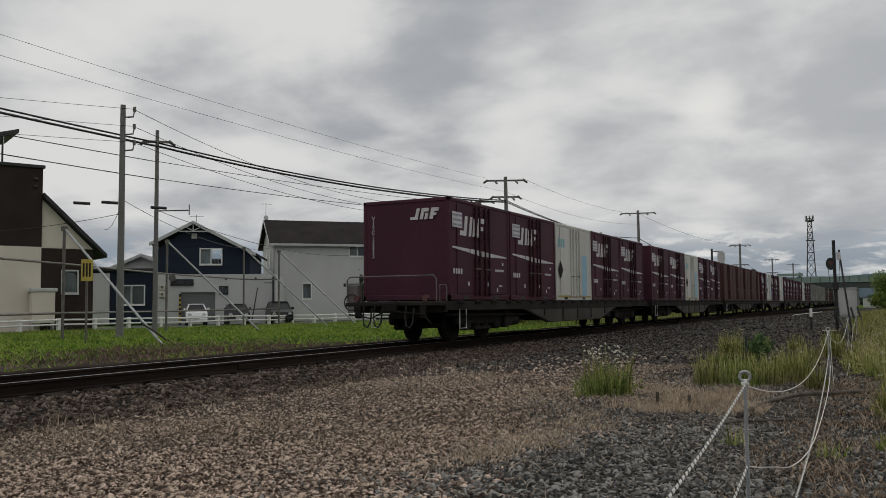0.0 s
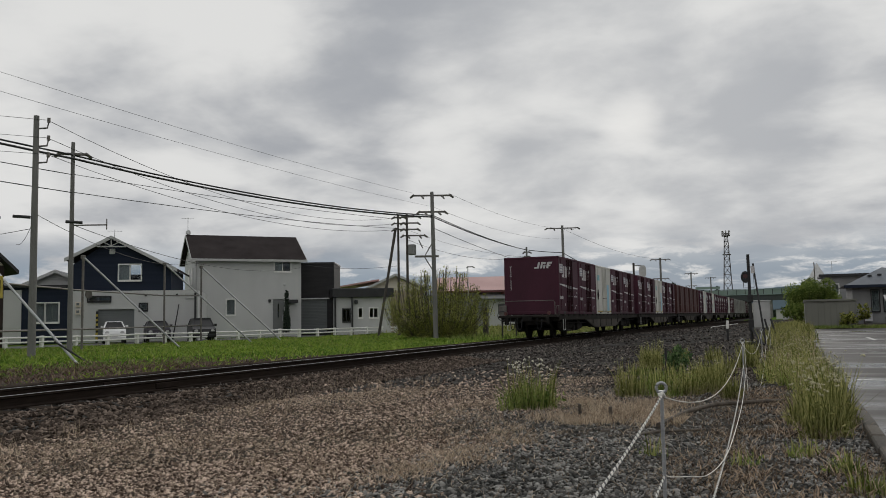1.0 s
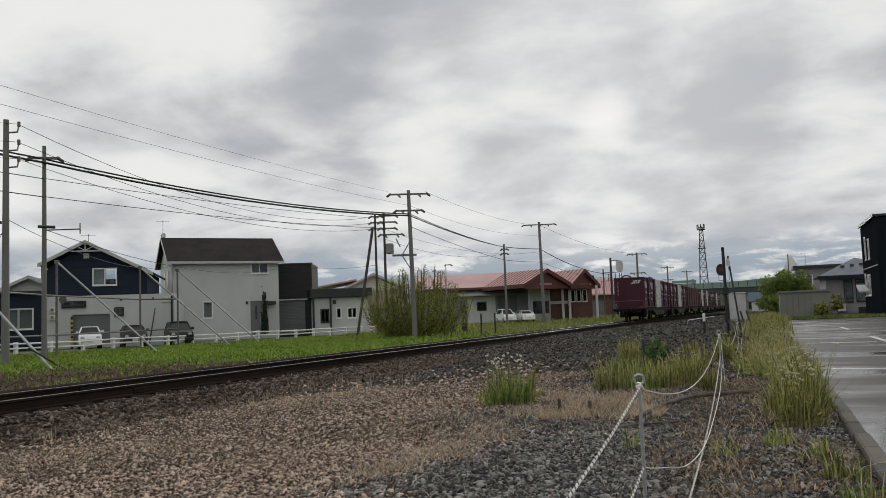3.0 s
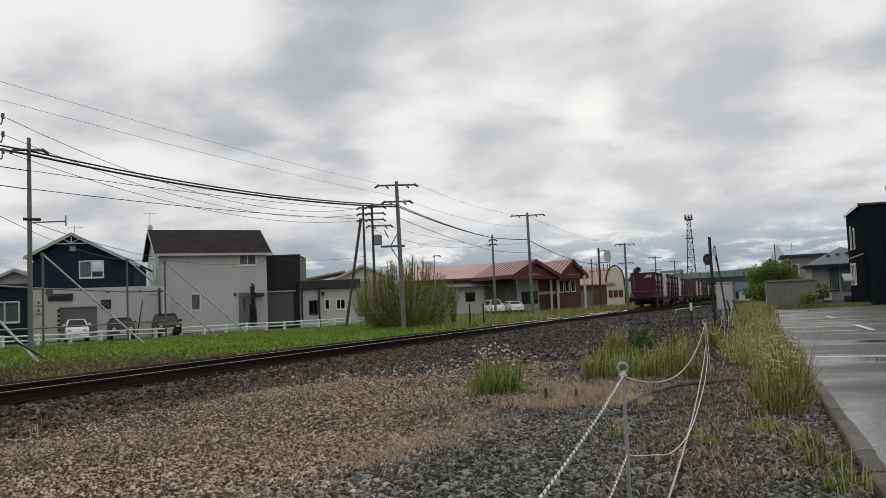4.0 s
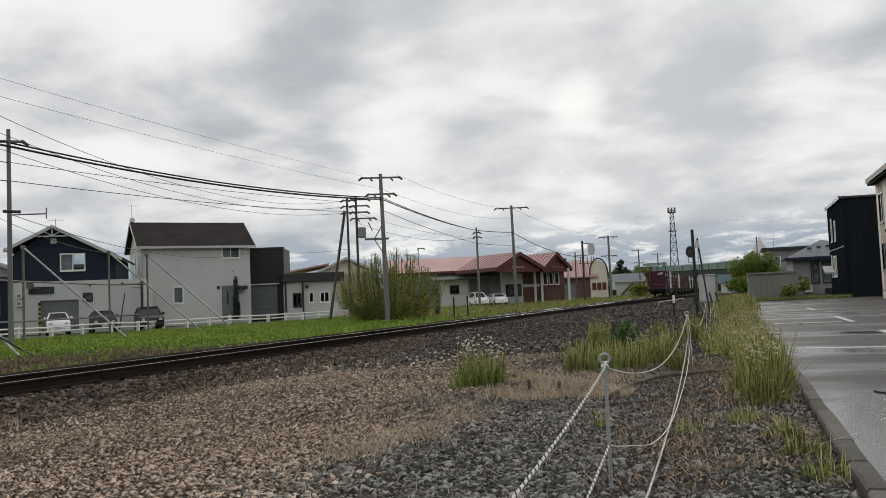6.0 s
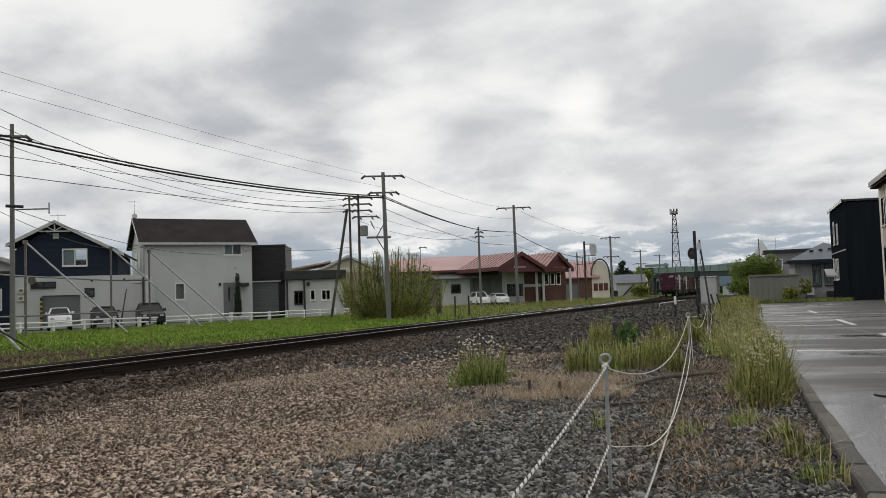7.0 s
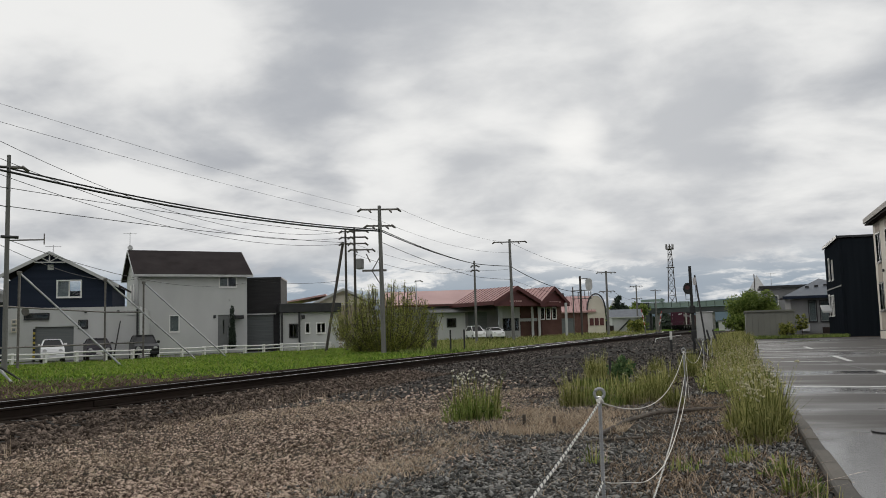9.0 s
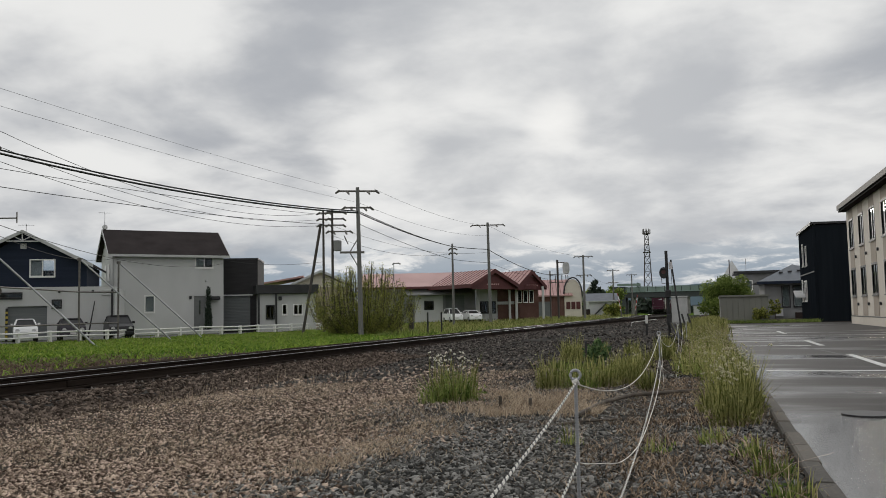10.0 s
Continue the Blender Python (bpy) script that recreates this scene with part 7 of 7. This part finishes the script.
def brownness(x, y):
    """How much of the gravel is the rusty kind: more towards the track."""
    return smooth_step(21, 11, y) * smooth_step(-1.3, -3.6, x + 0.10 * (y - 6) + 0.35 * np.sin(y * 1.7) + 0.3 * np.sin(x * 2.3 + y))


def all_stones():
    for tag, (r0, r1, n, s0, s1, coarse) in {"nearest": (3.2, 5.3, 30000, 0.010, 0.027, False), "near": (5.3, 7.5, 46000, 0.010, 0.027, True), "middle": (7.5, 15.0, 70000, 0.011, 0.030, True), "far": (15.0, 34.0, 44000, 0.026, 0.058, True), "farthest": (34.0, 90.0, 20000, 0.05, 0.11, True)}.items():
        x, y = wedge(n, r0, r1)
        keep = (x > -8.35) & (x < LOT_X - .02) & (y > 1)
        x, y = x[keep], y[keep]
        size = s0 + (s1 - s0) * RNG.uniform(0, 1, len(x)) ** 2.6
        z = height(x, y) + size * RNG.uniform(-0.1, 0.35, len(x))
        br = RNG.uniform(0, 1, len(x)) < brownness(x, y)
        for sel, mat, nm in ((br, "stone_brown", "rusty brown gravel stones beside the track"), (~br & (y < 11.8 + .5 * (x + 3)), "stone", "loose grey gravel stones"), (~br & (y >= 11.8 + .5 * (x + 3)), "ballast_stone", "loose grey gravel stones")):
            if sel.any():
                stones("gravel", x[sel], y[sel], z[sel], size[sel], mat, nm, coarse)
    # between and beyond the rails
    y = RNG.uniform(6, 120, 26000)
    x = TRACK + RNG.uniform(-1.4, 0.95, len(y))
    size = RNG.uniform(.03, .06, len(y))
    z = np.where(np.abs(x - TRACK) < 1.3, RAIL - .205, RAIL - .21 - (np.abs(x - TRACK) - 1.3) * .28)
    keep = np.abs(np.abs(x - TRACK) - 0.565) > .1
    stones("ballast_stones", x[keep], y[keep], z[keep], size[keep], "ballast_stone", "dark ballast stones between the rails", True)
    # shoulder of the ballast
    for r0, r1, n, coarse in ((4, 24, 12000, True), (24, 90, 14000, True)):
        y = RNG.uniform(r0, r1, n)
        x = TRACK + RNG.uniform(0.95, 2.6, n)
        size = RNG.uniform(0.022, 0.05, n) * (1.25 if coarse else 1.0)
        d = x - TRACK
        z = np.where(d < 1.1, RAIL - .215, np.where(d < 1.4, RAIL - .225, RAIL - .24 - (d - 1.4) / .95 * (RAIL - .21)))
        z = np.maximum(z, height(x, y)) + size * .15
        stones("ballast_stones", x, y, z, size, "ballast_rusty" if r0 < 20 else "ballast_stone", "dark angular ballast stones on the track shoulder", coarse)
    # bed of the siding
    y = RNG.uniform(54, 120, 15000)
    off = RNG.uniform(-1.2, 2.4, len(y))
    x = TRACK + 5.6 * smooth_step(34, 138, y) + off
    size = RNG.uniform(.04, .08, len(y))
    z = RAIL - .222 - np.maximum(0, off - 1.4) * .25
    keep = (np.abs(np.abs(off) - 0.565) > .1) & (x > TRACK + 1.0)
    stones("ballast_stones", x[keep], y[keep], z[keep], size[keep], "ballast_stone", "dark ballast stones along the siding", True)


all_stones()


# ---- grass and weeds ----
def blades(name, x, y, z, h, width, lean, mat, label, category="grass", parent=None, away=None):
    n = len(x)
    h = np.asarray(h) * np.ones(n)
    a = RNG.uniform(0, 2 * np.pi, n)
    side = np.stack([np.cos(a), np.sin(a), np.zeros(n)], -1) * (width / 2 * RNG.uniform(.6, 1.4, n))[:, None]
    b = RNG.uniform(0, 2 * np.pi, n)
    tip = np.stack([np.cos(b), np.sin(b), np.zeros(n)], -1) * (lean * h * RNG.uniform(0.1, 1.0, n))[:, None]
    if away is not None:
        tip = tip * 0.5 + away * h[:, None]
    p = np.stack([x, y, z], -1)
    mid = p + tip * 0.3 + np.stack([0 * h, 0 * h, h * 0.58], -1)
    top = p + tip + np.stack([0 * h, 0 * h, h], -1)
    v = np.stack([p - side, p + side, mid + side * .8, mid - side * .8, top + side * .15, top - side * .15], 1).reshape(-1, 3)
    k = np.arange(n)[:, None] * 6
    f = np.concatenate([k + [0, 1, 2, 3], k + [3, 2, 4, 5]])
    ob = raw(name, v, f, mat, label, category if parent is None else "", "stuff")
    ob.parent = parent
    return ob, top


def sprigs(name, x, y, h, size, mat, label, parent=None):
    """Small leaves at all heights over points of the ground."""
    n = len(x)
    c = np.stack([x, y, height(x, y) + h * RNG.uniform(0.05, 1, n) ** 0.8], -1)
    a = RNG.normal(size=(n, 3)) + [0, 0, .5]
    a /= np.linalg.norm(a, axis=1, keepdims=True)
    s = np.cross(a, RNG.normal(size=(n, 3)))
    s /= np.linalg.norm(s, axis=1, keepdims=True)
    k = (size * RNG.uniform(.5, 1.5, n))[:, None]
    v = np.stack([c, c + a * k * .5 + s * k * .2, c + a * k, c + a * k * .5 - s * k * .2], 1).reshape(-1, 3)
    ob = raw(name, v, np.arange(4 * n).reshape(n, 4), mat, label, "weeds" if parent is None else "", "stuff")
    ob.parent = parent
    return ob


def clumps(n, k, x0, x1, y0, y1, spread):
    """Points gathered in clumps within a stretch of ground."""
    cx, cy = RNG.uniform(x0, x1, k), RNG.uniform(y0, y1, k)
    j = RNG.integers(0, k, n)
    return np.clip(cx[j] + RNG.normal(0, spread, n), x0 - spread, x1 + spread), cy[j] + RNG.normal(0, spread, n)


def vegetation():
    # green strip between the track and the fence
    n = 115000
    y = RNG.uniform(9, 74, n)
    x = RNG.uniform(0, 1, n)
    edge = -37.0 + (y - 30) * 0.183
    x = -13.4 + x * (edge + 13.4)
    keep = RNG.uniform(0, 1, n) < np.clip(0.15 + 1.0 * smooth_step(-14.2, -18.0, x + 1.8 * np.sin(y * .35) + 6.5 * smooth_step(36, 16, y) + 1.2 * np.sin(x * .8 + y * .5)), 0, 1)
    x, y = x[keep], y[keep]
    tall = np.maximum(0.04, 0.075 + 0.05 * np.sin(x * 1.1 + .6 * np.sin(y)) * np.sin(y * .8) + 0.04 * np.sin(x * 2.9) * np.sin(y * 2.3)) + 0.06 * RNG.uniform(0, 1, len(x)) ** 2
    blades("grass", x, y, height(x, y), tall, 0.055, 2.4, "grass", "fresh green grass between track and fence")
    n = 7000
    x, y = clumps(n, 300, 0.0, 1.0, 10, 74, 0.28)
    x = -14 + np.clip(x, 0, 1) ** .7 * (-37.0 + (y - 30) * 0.183 + 14)
    blades("tall_grass", x, y, height(x, y), RNG.uniform(.10, .30, n), 0.018, 1.2, "weed", "scattered taller yellowish grass stems")
    n = 6000
    x, y = RNG.normal(-17.6, 2.0, n), RNG.normal(18.0, 3.2, n)
    blades("dry_brush", x, y, height(x, y) + .02, RNG.uniform(.03, .13, n), 0.025, 2.4, "brush", "reddish dry brush near the track", "brush")
    n = 16000
    y = RNG.uniform(48, 125, n)
    x = RNG.uniform(-20.5, -13.2, n)
    blades("rough_grass", x, y, height(x, y), .12 + .4 * RNG.uniform(0, 1, n) ** 2, 0.035, 0.9, "weed", "rough yellowish grass along the track")
    n = 9000
    x, y = clumps(n, 260, -20.0, -13.4, 45, 120, 0.6)
    blades("rough_grass", x, y, height(x, y), RNG.uniform(.1, .4, n), 0.05, 0.9, "weed_green", "low green growth along the track")
    n = 2600
    x, y = RNG.uniform(.75, 6.0, n), RNG.uniform(50.9, 52.6, n)
    blades("weeds", x, y, height(x, y) + .05, RNG.uniform(.04, .22, n), 0.02, 1.0, "weed_green", "weeds along the far edge of the car park", "weeds")
    n = 9000
    y = RNG.uniform(60, 190, n)
    x = RNG.uniform(-30, -13.5, n)
    blades("rough_grass", x, y, height(x, y), RNG.uniform(.15, .5, n), 0.06, 0.9, "weed", "rough yellowish grass in front of the hall")
    def tufts(name, centres, per, width, mat, label, flop=0.8, parent=None, skew=1.6, spread=0.5):
        """Blades of several tufts (x, y, radius, height), each leaning out of its own middle."""
        c = np.repeat(np.array(centres, float), per, axis=0)
        n = len(c)
        q, a = np.sqrt(RNG.uniform(0, 1, n)) * 0.8, RNG.uniform(0, 2 * np.pi, n)
        dx, dy = q * np.cos(a), q * np.sin(a)
        x, y = c[:, 0] + dx * c[:, 2], c[:, 1] + dy * c[:, 2]
        h = c[:, 3] * (0.25 + 0.75 * RNG.uniform(0, 1, n) ** skew)
        out = np.stack([dx, dy, 0 * dx], -1) * (spread * RNG.uniform(.1, 1.2, n))[:, None]
        return blades(name, x, y, height(x, y) - .01, h, width, flop, mat, label, "weeds", parent, out)

    def fluff(name, tops, r, mat, label, parent=None):
        """Ragged flower heads of a few small florets at the tops of stalks."""
        n = 4
        p = np.repeat(tops, n, axis=0)
        p = p + RNG.normal(0, r * .8, p.shape) * [1, 1, .55]
        k = RNG.uniform(.45, 1.0, (len(p), 1, 1)) * r
        v = (OCT_V[None] * k * RNG.uniform(.6, 1.3, (len(p), 6, 1)) + p[:, None]).reshape(-1, 3)
        f = (OCT_F[None] + (np.arange(len(p)) * 6)[:, None, None]).reshape(-1, 3)
        ob = raw(name, v, f, mat, label, "seed heads" if parent is None else "", "stuff")
        ob.parent = parent
        return ob

    def tallest(top, share, least):
        t = top[top[:, 2] > least]
        return t[RNG.choice(len(t), min(len(t), share), replace=False)] if len(t) else t

    # weeds along the kerb: a strip of separate tufts, narrower towards the near end
    cs = []
    for k in range(330):
        y = 11.8 + 39 * random.random() ** 1.5
        lo = -0.02 - 0.46 * float(smooth_step(11.5, 14.5, y))
        cs.append((random.uniform(lo, 0.42), y, random.uniform(.10, .22), random.uniform(.16, .54)))
    for k in range(22):
        cs.append((random.uniform(0.10, 0.42), random.uniform(8.6, 12.0), random.uniform(.08, .16), random.uniform(.14, .36)))
    ob, top = tufts("weeds", cs, 26, 0.008, "weed", "tall yellow-green weeds along the kerb", 1.3)
    ob, top2 = tufts("weeds", [(x, y, r * .8, h * 1.15) for x, y, r, h in cs[::2]], 5, 0.006, "straw", "dry pale stalks among the kerb weeds", 0.5, skew=.7)
    tufts("weeds", [(x, y, r * 1.1, h * .6) for x, y, r, h in cs], 20, 0.012, "weed_green", "green undergrowth along the kerb", 1.0)
    x, y = clumps(6500, 140, -0.40, 0.36, 12.2, 46, 0.10)
    sprigs("weed_leaves", x, y, 0.08 + .30 * RNG.uniform(0, 1, len(x)) ** 1.5, 0.045, "weed", "small yellow-green leaves of the kerb weeds")
    x, y = clumps(7000, 80, -0.75, 0.5, 27, 60, 0.22)
    blades("weeds", x, y, height(x, y), RNG.uniform(.2, .55, len(x)), 0.022, 0.55, "weed", "tall weeds round the signal", "weeds")
    fluff("seed_heads", tallest(np.concatenate([top, top2]), 420, 0.56), 0.009, "panicle", "straw-yellow seed heads on the kerb weeds")

    # single clumps: arching leaves at the foot, upright flowering stalks, loose dry litter
    def clump(cx, cy, rad, n, h0, h1, mat, label, heads, flop=0.7, width=0.009, stalk="weed", bloom="panicle", size=0.011):
        c = thing("weed_clump", label, "weed", group="weed clumps in the gravel")
        tufts("foliage", [(cx, cy, rad, h1 * .72)] + [(cx + random.uniform(-.5, .5) * rad, cy + random.uniform(-.5, .5) * rad, rad * .6, h1 * random.uniform(.4, .8)) for k in range(3)], n // 5, width, mat, "", flop, c)
        m = n // 3
        q, a = rad * np.sqrt(RNG.uniform(0, 1, m)), RNG.uniform(0, 2 * np.pi, m)
        sprigs("leaves", cx + q * np.cos(a), cy + q * np.sin(a), (h1 * .55) * (1.1 - (q / rad) ** 2 * .7), max(.03, h1 * .08), mat, "", c)
        ob, top = tufts("stem", [(cx, cy, rad * .9, h1)], max(10, n // 6), 0.010, stalk, "", 0.4, c, skew=.55, spread=.22)
        dx, dy = RNG.normal(0, rad * .6, n // 5), RNG.normal(0, rad * .6, n // 5)
        blades("litter", cx + dx, cy + dy, height(cx + dx, cy + dy), RNG.uniform(.05, .14, n // 5), 0.005, 2.4, "straw", "", parent=c)
        if heads:
            fluff("bloom", tallest(top, heads, float(height(cx, cy)) + h1 * .62), size, bloom, "", c)
    clump(-2.82, 9.45, 0.38, 700, .16, .58, "weed_green", "green weed clump with white seed heads", 34, 0.9, bloom="seed", size=0.013)
    clump(0.16, 7.15, 0.20, 620, .2, .50, "weed", "tall yellow-green weed clump by the kerb", 26, 0.7)
    clump(0.22, 7.6, 0.22, 620, .2, .62, "weed", "tall yellow-green weed clump by the kerb", 30, 0.7)
    clump(0.08, 8.05, 0.20, 480, .2, .56, "weed", "tall yellow-green weed clump by the kerb", 22, 0.7)
    clump(0.30, 8.5, 0.18, 360, .2, .50, "weed_green", "green weed clump by the kerb", 10, 0.8)
    for cx, cy, r, h, mat, hd in ((-1.95, 10.75, .20, .50, "weed", 3), (-1.62, 10.9, .34, .30, "weed_green", 0), (-1.80, 11.7, .36, .36, "weed_green", 0), (-1.45, 12.2, .3, .34, "weed_green", 0), (-1.25, 13.4, .3, .40, "weed", 3), (-1.28, 11.0, .22, .40, "weed", 4),
                                  (-0.95, 11.3, .24, .46, "weed", 4), (-0.72, 10.7, .16, .34, "weed", 1), (-1.12, 12.4, .24, .44, "weed", 4), (-1.9, 13.4, .3, .34, "weed_green", 0),
                                  (-2.55, 17.0, .26, .62, "weed", 6), (-2.75, 17.5, .22, .5, "weed", 4), (-1.15, 15.6, .26, .46, "weed", 2), (-0.85, 17.2, .25, .5, "weed", 0), (-2.5, 14.8, .22, .26, "weed_green", 0)):
        clump(cx, cy, r, 380, h * .4, h, mat, "weed clump growing through the gravel", hd, 0.9, 0.010)
    rb = thing("weed_bush", "dense dark bluish-green round weed", "weed", pose(-1.92, 15.4, float(height(-1.92, 15.4))), group="weed clumps in the gravel")
    leaves(rb, "foliage", [(0, 0, .14, .18), (.08, .05, .26, .16), (-.1, 0, .24, .14), (.02, .1, .38, .10)], 800, .055, "needle_green", 21)
    part("stem", Mesh().tube((0, 0, -.05), (0.02, 0, .4), .012, .006, n=5), "bark", rb)
    for cx, cy, r, h in ((-2.4, 19.6, .25, .4), (-3.2, 21.0, .3, .3), (-1.6, 19.0, .25, .4), (-0.9, 19.5, .25, .5), (-1.0, 21.5, .3, .5)):
        clump(cx, cy, r, 240, h * .4, h, "weed", "thin weed clump on the far gravel", 1, 0.9, 0.012)
    for cx, cy, n_ in ((0.30, 5.0, 160), (0.22, 5.6, 120), (0.02, 6.3, 110), (-0.35, 6.0, 60), (-0.98, 6.2, 40), (0.36, 4.4, 120)):
        clump(cx, cy, 0.13, n_, .06, .18, "weed_green", "small green weed tuft near the kerb", 0, 1.0, 0.007)
    x, y = clumps(6500, 120, -0.7, 0.40, 4.2, 12.0, 0.12)
    k = x < 0.44
    x, y = x[k], y[k]
    blades("leaf_litter", x, y, height(x, y) + .01, RNG.uniform(.01, .05, len(x)), 0.009, 2.6, "litter", "brown leaf litter and dead stems along the kerb", "litter")
    # dry straw
    x, y = clumps(4200, 60, -2.5, -1.15, 8.1, 10.2, 0.12)
    blades("straw", x, y, height(x, y), RNG.uniform(.03, .10, len(x)), 0.007, 2.2, "straw", "flattened dry straw on the gravel", "straw")
    x, y = clumps(1500, 26, -2.5, -1.95, 5.0, 8.0, 0.10)
    blades("straw", x, y, height(x, y), RNG.uniform(.02, .07, len(x)), 0.005, 2.4, "straw", "streak of dry straw across the gravel", "straw")
    x, y = wedge(52000, 3.6, 15, -8, 58)
    k = (x > -8.0) & (x < -0.7) & (RNG.uniform(0, 1, len(x)) < 0.22 + smooth_step(-.3, .5, np.sin(x * 1.9 + 1) + np.sin(y * 1.3) + np.sin(x * .8 - y)))
    x, y = x[k], y[k]
    blades("dead_stalks", x, y, height(x, y) + .01, RNG.uniform(.01, .055, len(x)), 0.0045, 3.6, "straw", "dead pale stalks scattered over the gravel", "stalks")
    x, y = clumps(450, 60, -8.2, -6.3, 5, 16, 0.06)
    blades("dead_stalks", x, y, height(x, y), RNG.uniform(.08, .24, len(x)), 0.004, 0.6, "straw", "dry stalks at the foot of the ballast", "stalks")


vegetation()


# ---- bush and trees ----
def bush():
    b = thing("bush", "large spreading bush with yellow-green spring leaves", "bush", pose(-20.75, 49.7, 0.1))
    rng = random.Random(5)
    stems, balls = [], []
    for k in range(150):
        a, reach = rng.uniform(0, 2 * math.pi), rng.uniform(0.02, 1.0) ** 0.6
        lx, ly = 3.9 * reach * math.cos(a), 2.0 * reach * math.sin(a)
        h = (4.35 - 2.3 * reach ** 2) * rng.uniform(0.72, 1.08)
        p0, p1, p2 = Vector((lx * .5, ly * .5, 0)), Vector((lx * .9, ly * .9, h * .5)), Vector((lx, ly, h))
        stems.append((p0, p1, p2))
        for t in (0.08, 0.25, 0.45, 0.62, 0.78, 0.92, 1.0):
            p = p0.lerp(p1, t * 2) if t < .5 else p1.lerp(p2, t * 2 - 1)
            balls.append((p.x + rng.uniform(-.12, .12), p.y + rng.uniform(-.12, .12), p.z, 0.42 - 0.26 * t))
    for p0, p1, p2 in stems:
        part("stem", Mesh().pipe([p0, p1, p2], 0.018, 5), "bark", b)
    leaves(b, "foliage", balls, 72000, 0.062, "leaf", 3)


def tree(x, y, rx, rz, top, mat, label, n=6000, size=.2, seed=1, trunk=.12):
    t = thing("tree", label, "tree", pose(x, y, float(height(x, y)) if x < .4 else 0.3))
    rng = random.Random(seed)
    balls = []
    limbs = []
    for k in range(26):
        a, e = rng.uniform(0, 2 * math.pi), rng.uniform(0.1, 1) ** .6
        c = Vector((rx * e * math.cos(a) * .8, rx * e * math.sin(a) * .8, top - rz + rz * rng.uniform(-.75, .72)))
        balls.append((*c, rx * rng.uniform(.2, .42)))
        limbs.append(c)
    part("trunk", Mesh().tube((0, 0, -.2), (0, 0, top - rz), trunk, trunk * .6, n=8), "bark", t)
    for c in limbs[:12]:
        part("limb", Mesh().tube((0, 0, max(.3, top - 1.6 * rz)), c, trunk * .4, trunk * .12, n=5), "bark", t)
    leaves(t, "crown", balls, n, size, mat, seed)


def conifer(x, y, top, r, seed=2):
    t = thing("tree", "dark conifer beyond the houses", "tree", pose(x, y, 0.2))
    balls = []
    rng = random.Random(seed)
    for k in range(60):
        f = rng.uniform(0.12, 1)
        a = rng.uniform(0, 2 * math.pi)
        rr = r * (1 - f) ** .8
        balls.append((rr * math.cos(a) * rng.uniform(.4, 1), rr * math.sin(a) * rng.uniform(.4, 1), top * f, .28 + .5 * (1 - f)))
    part("trunk", Mesh().tube((0, 0, -.2), (0, 0, top * .9), .2, .05, n=8), "bark", t)
    leaves(t, "crown", balls, 6000, .42, "needle", seed)


bush()
tree(1.45, 68, 1.9, 1.35, 3.35, "leaf_dark", "leafy green tree behind a metal shed", 17000, .105, 3)
tree(0.2, 64, .9, .6, 1.5, "leaf_dark", "low green shrub beside a shed", 1800, .14, 4, .05)
tree(2.9, 53.0, .5, .4, .9, "leaf", "low shrub at the shed wall", 900, .10, 6, .04)
tree(4.1, 58.0, .4, .6, 1.5, "leaf", "thin shrub beside a grey bungalow", 700, .11, 8, .03)
tree(-19.8, 186, 3.2, 3.2, 6.4, "leaf_dark", "distant dark green trees", 3500, .45, 9)
tree(-24.5, 195, 3.4, 3.0, 6.0, "leaf_dark", "distant dark green trees", 3500, .45, 10)
tree(-16.0, 150, 1.5, 1.0, 2.2, "leaf", "low scrub beside the track", 1600, .3, 11, .05)
tree(2.5, 57.5, 1.2, .5, 1.1, "leaf_dark", "weeds and shrubs at the edge of the car park", 2200, .12, 12, .03)
conifer(-22.2, 178, 7.2, 4.2)
conifer(-25.0, 330, 11.0, 4.4, 5)


motions()
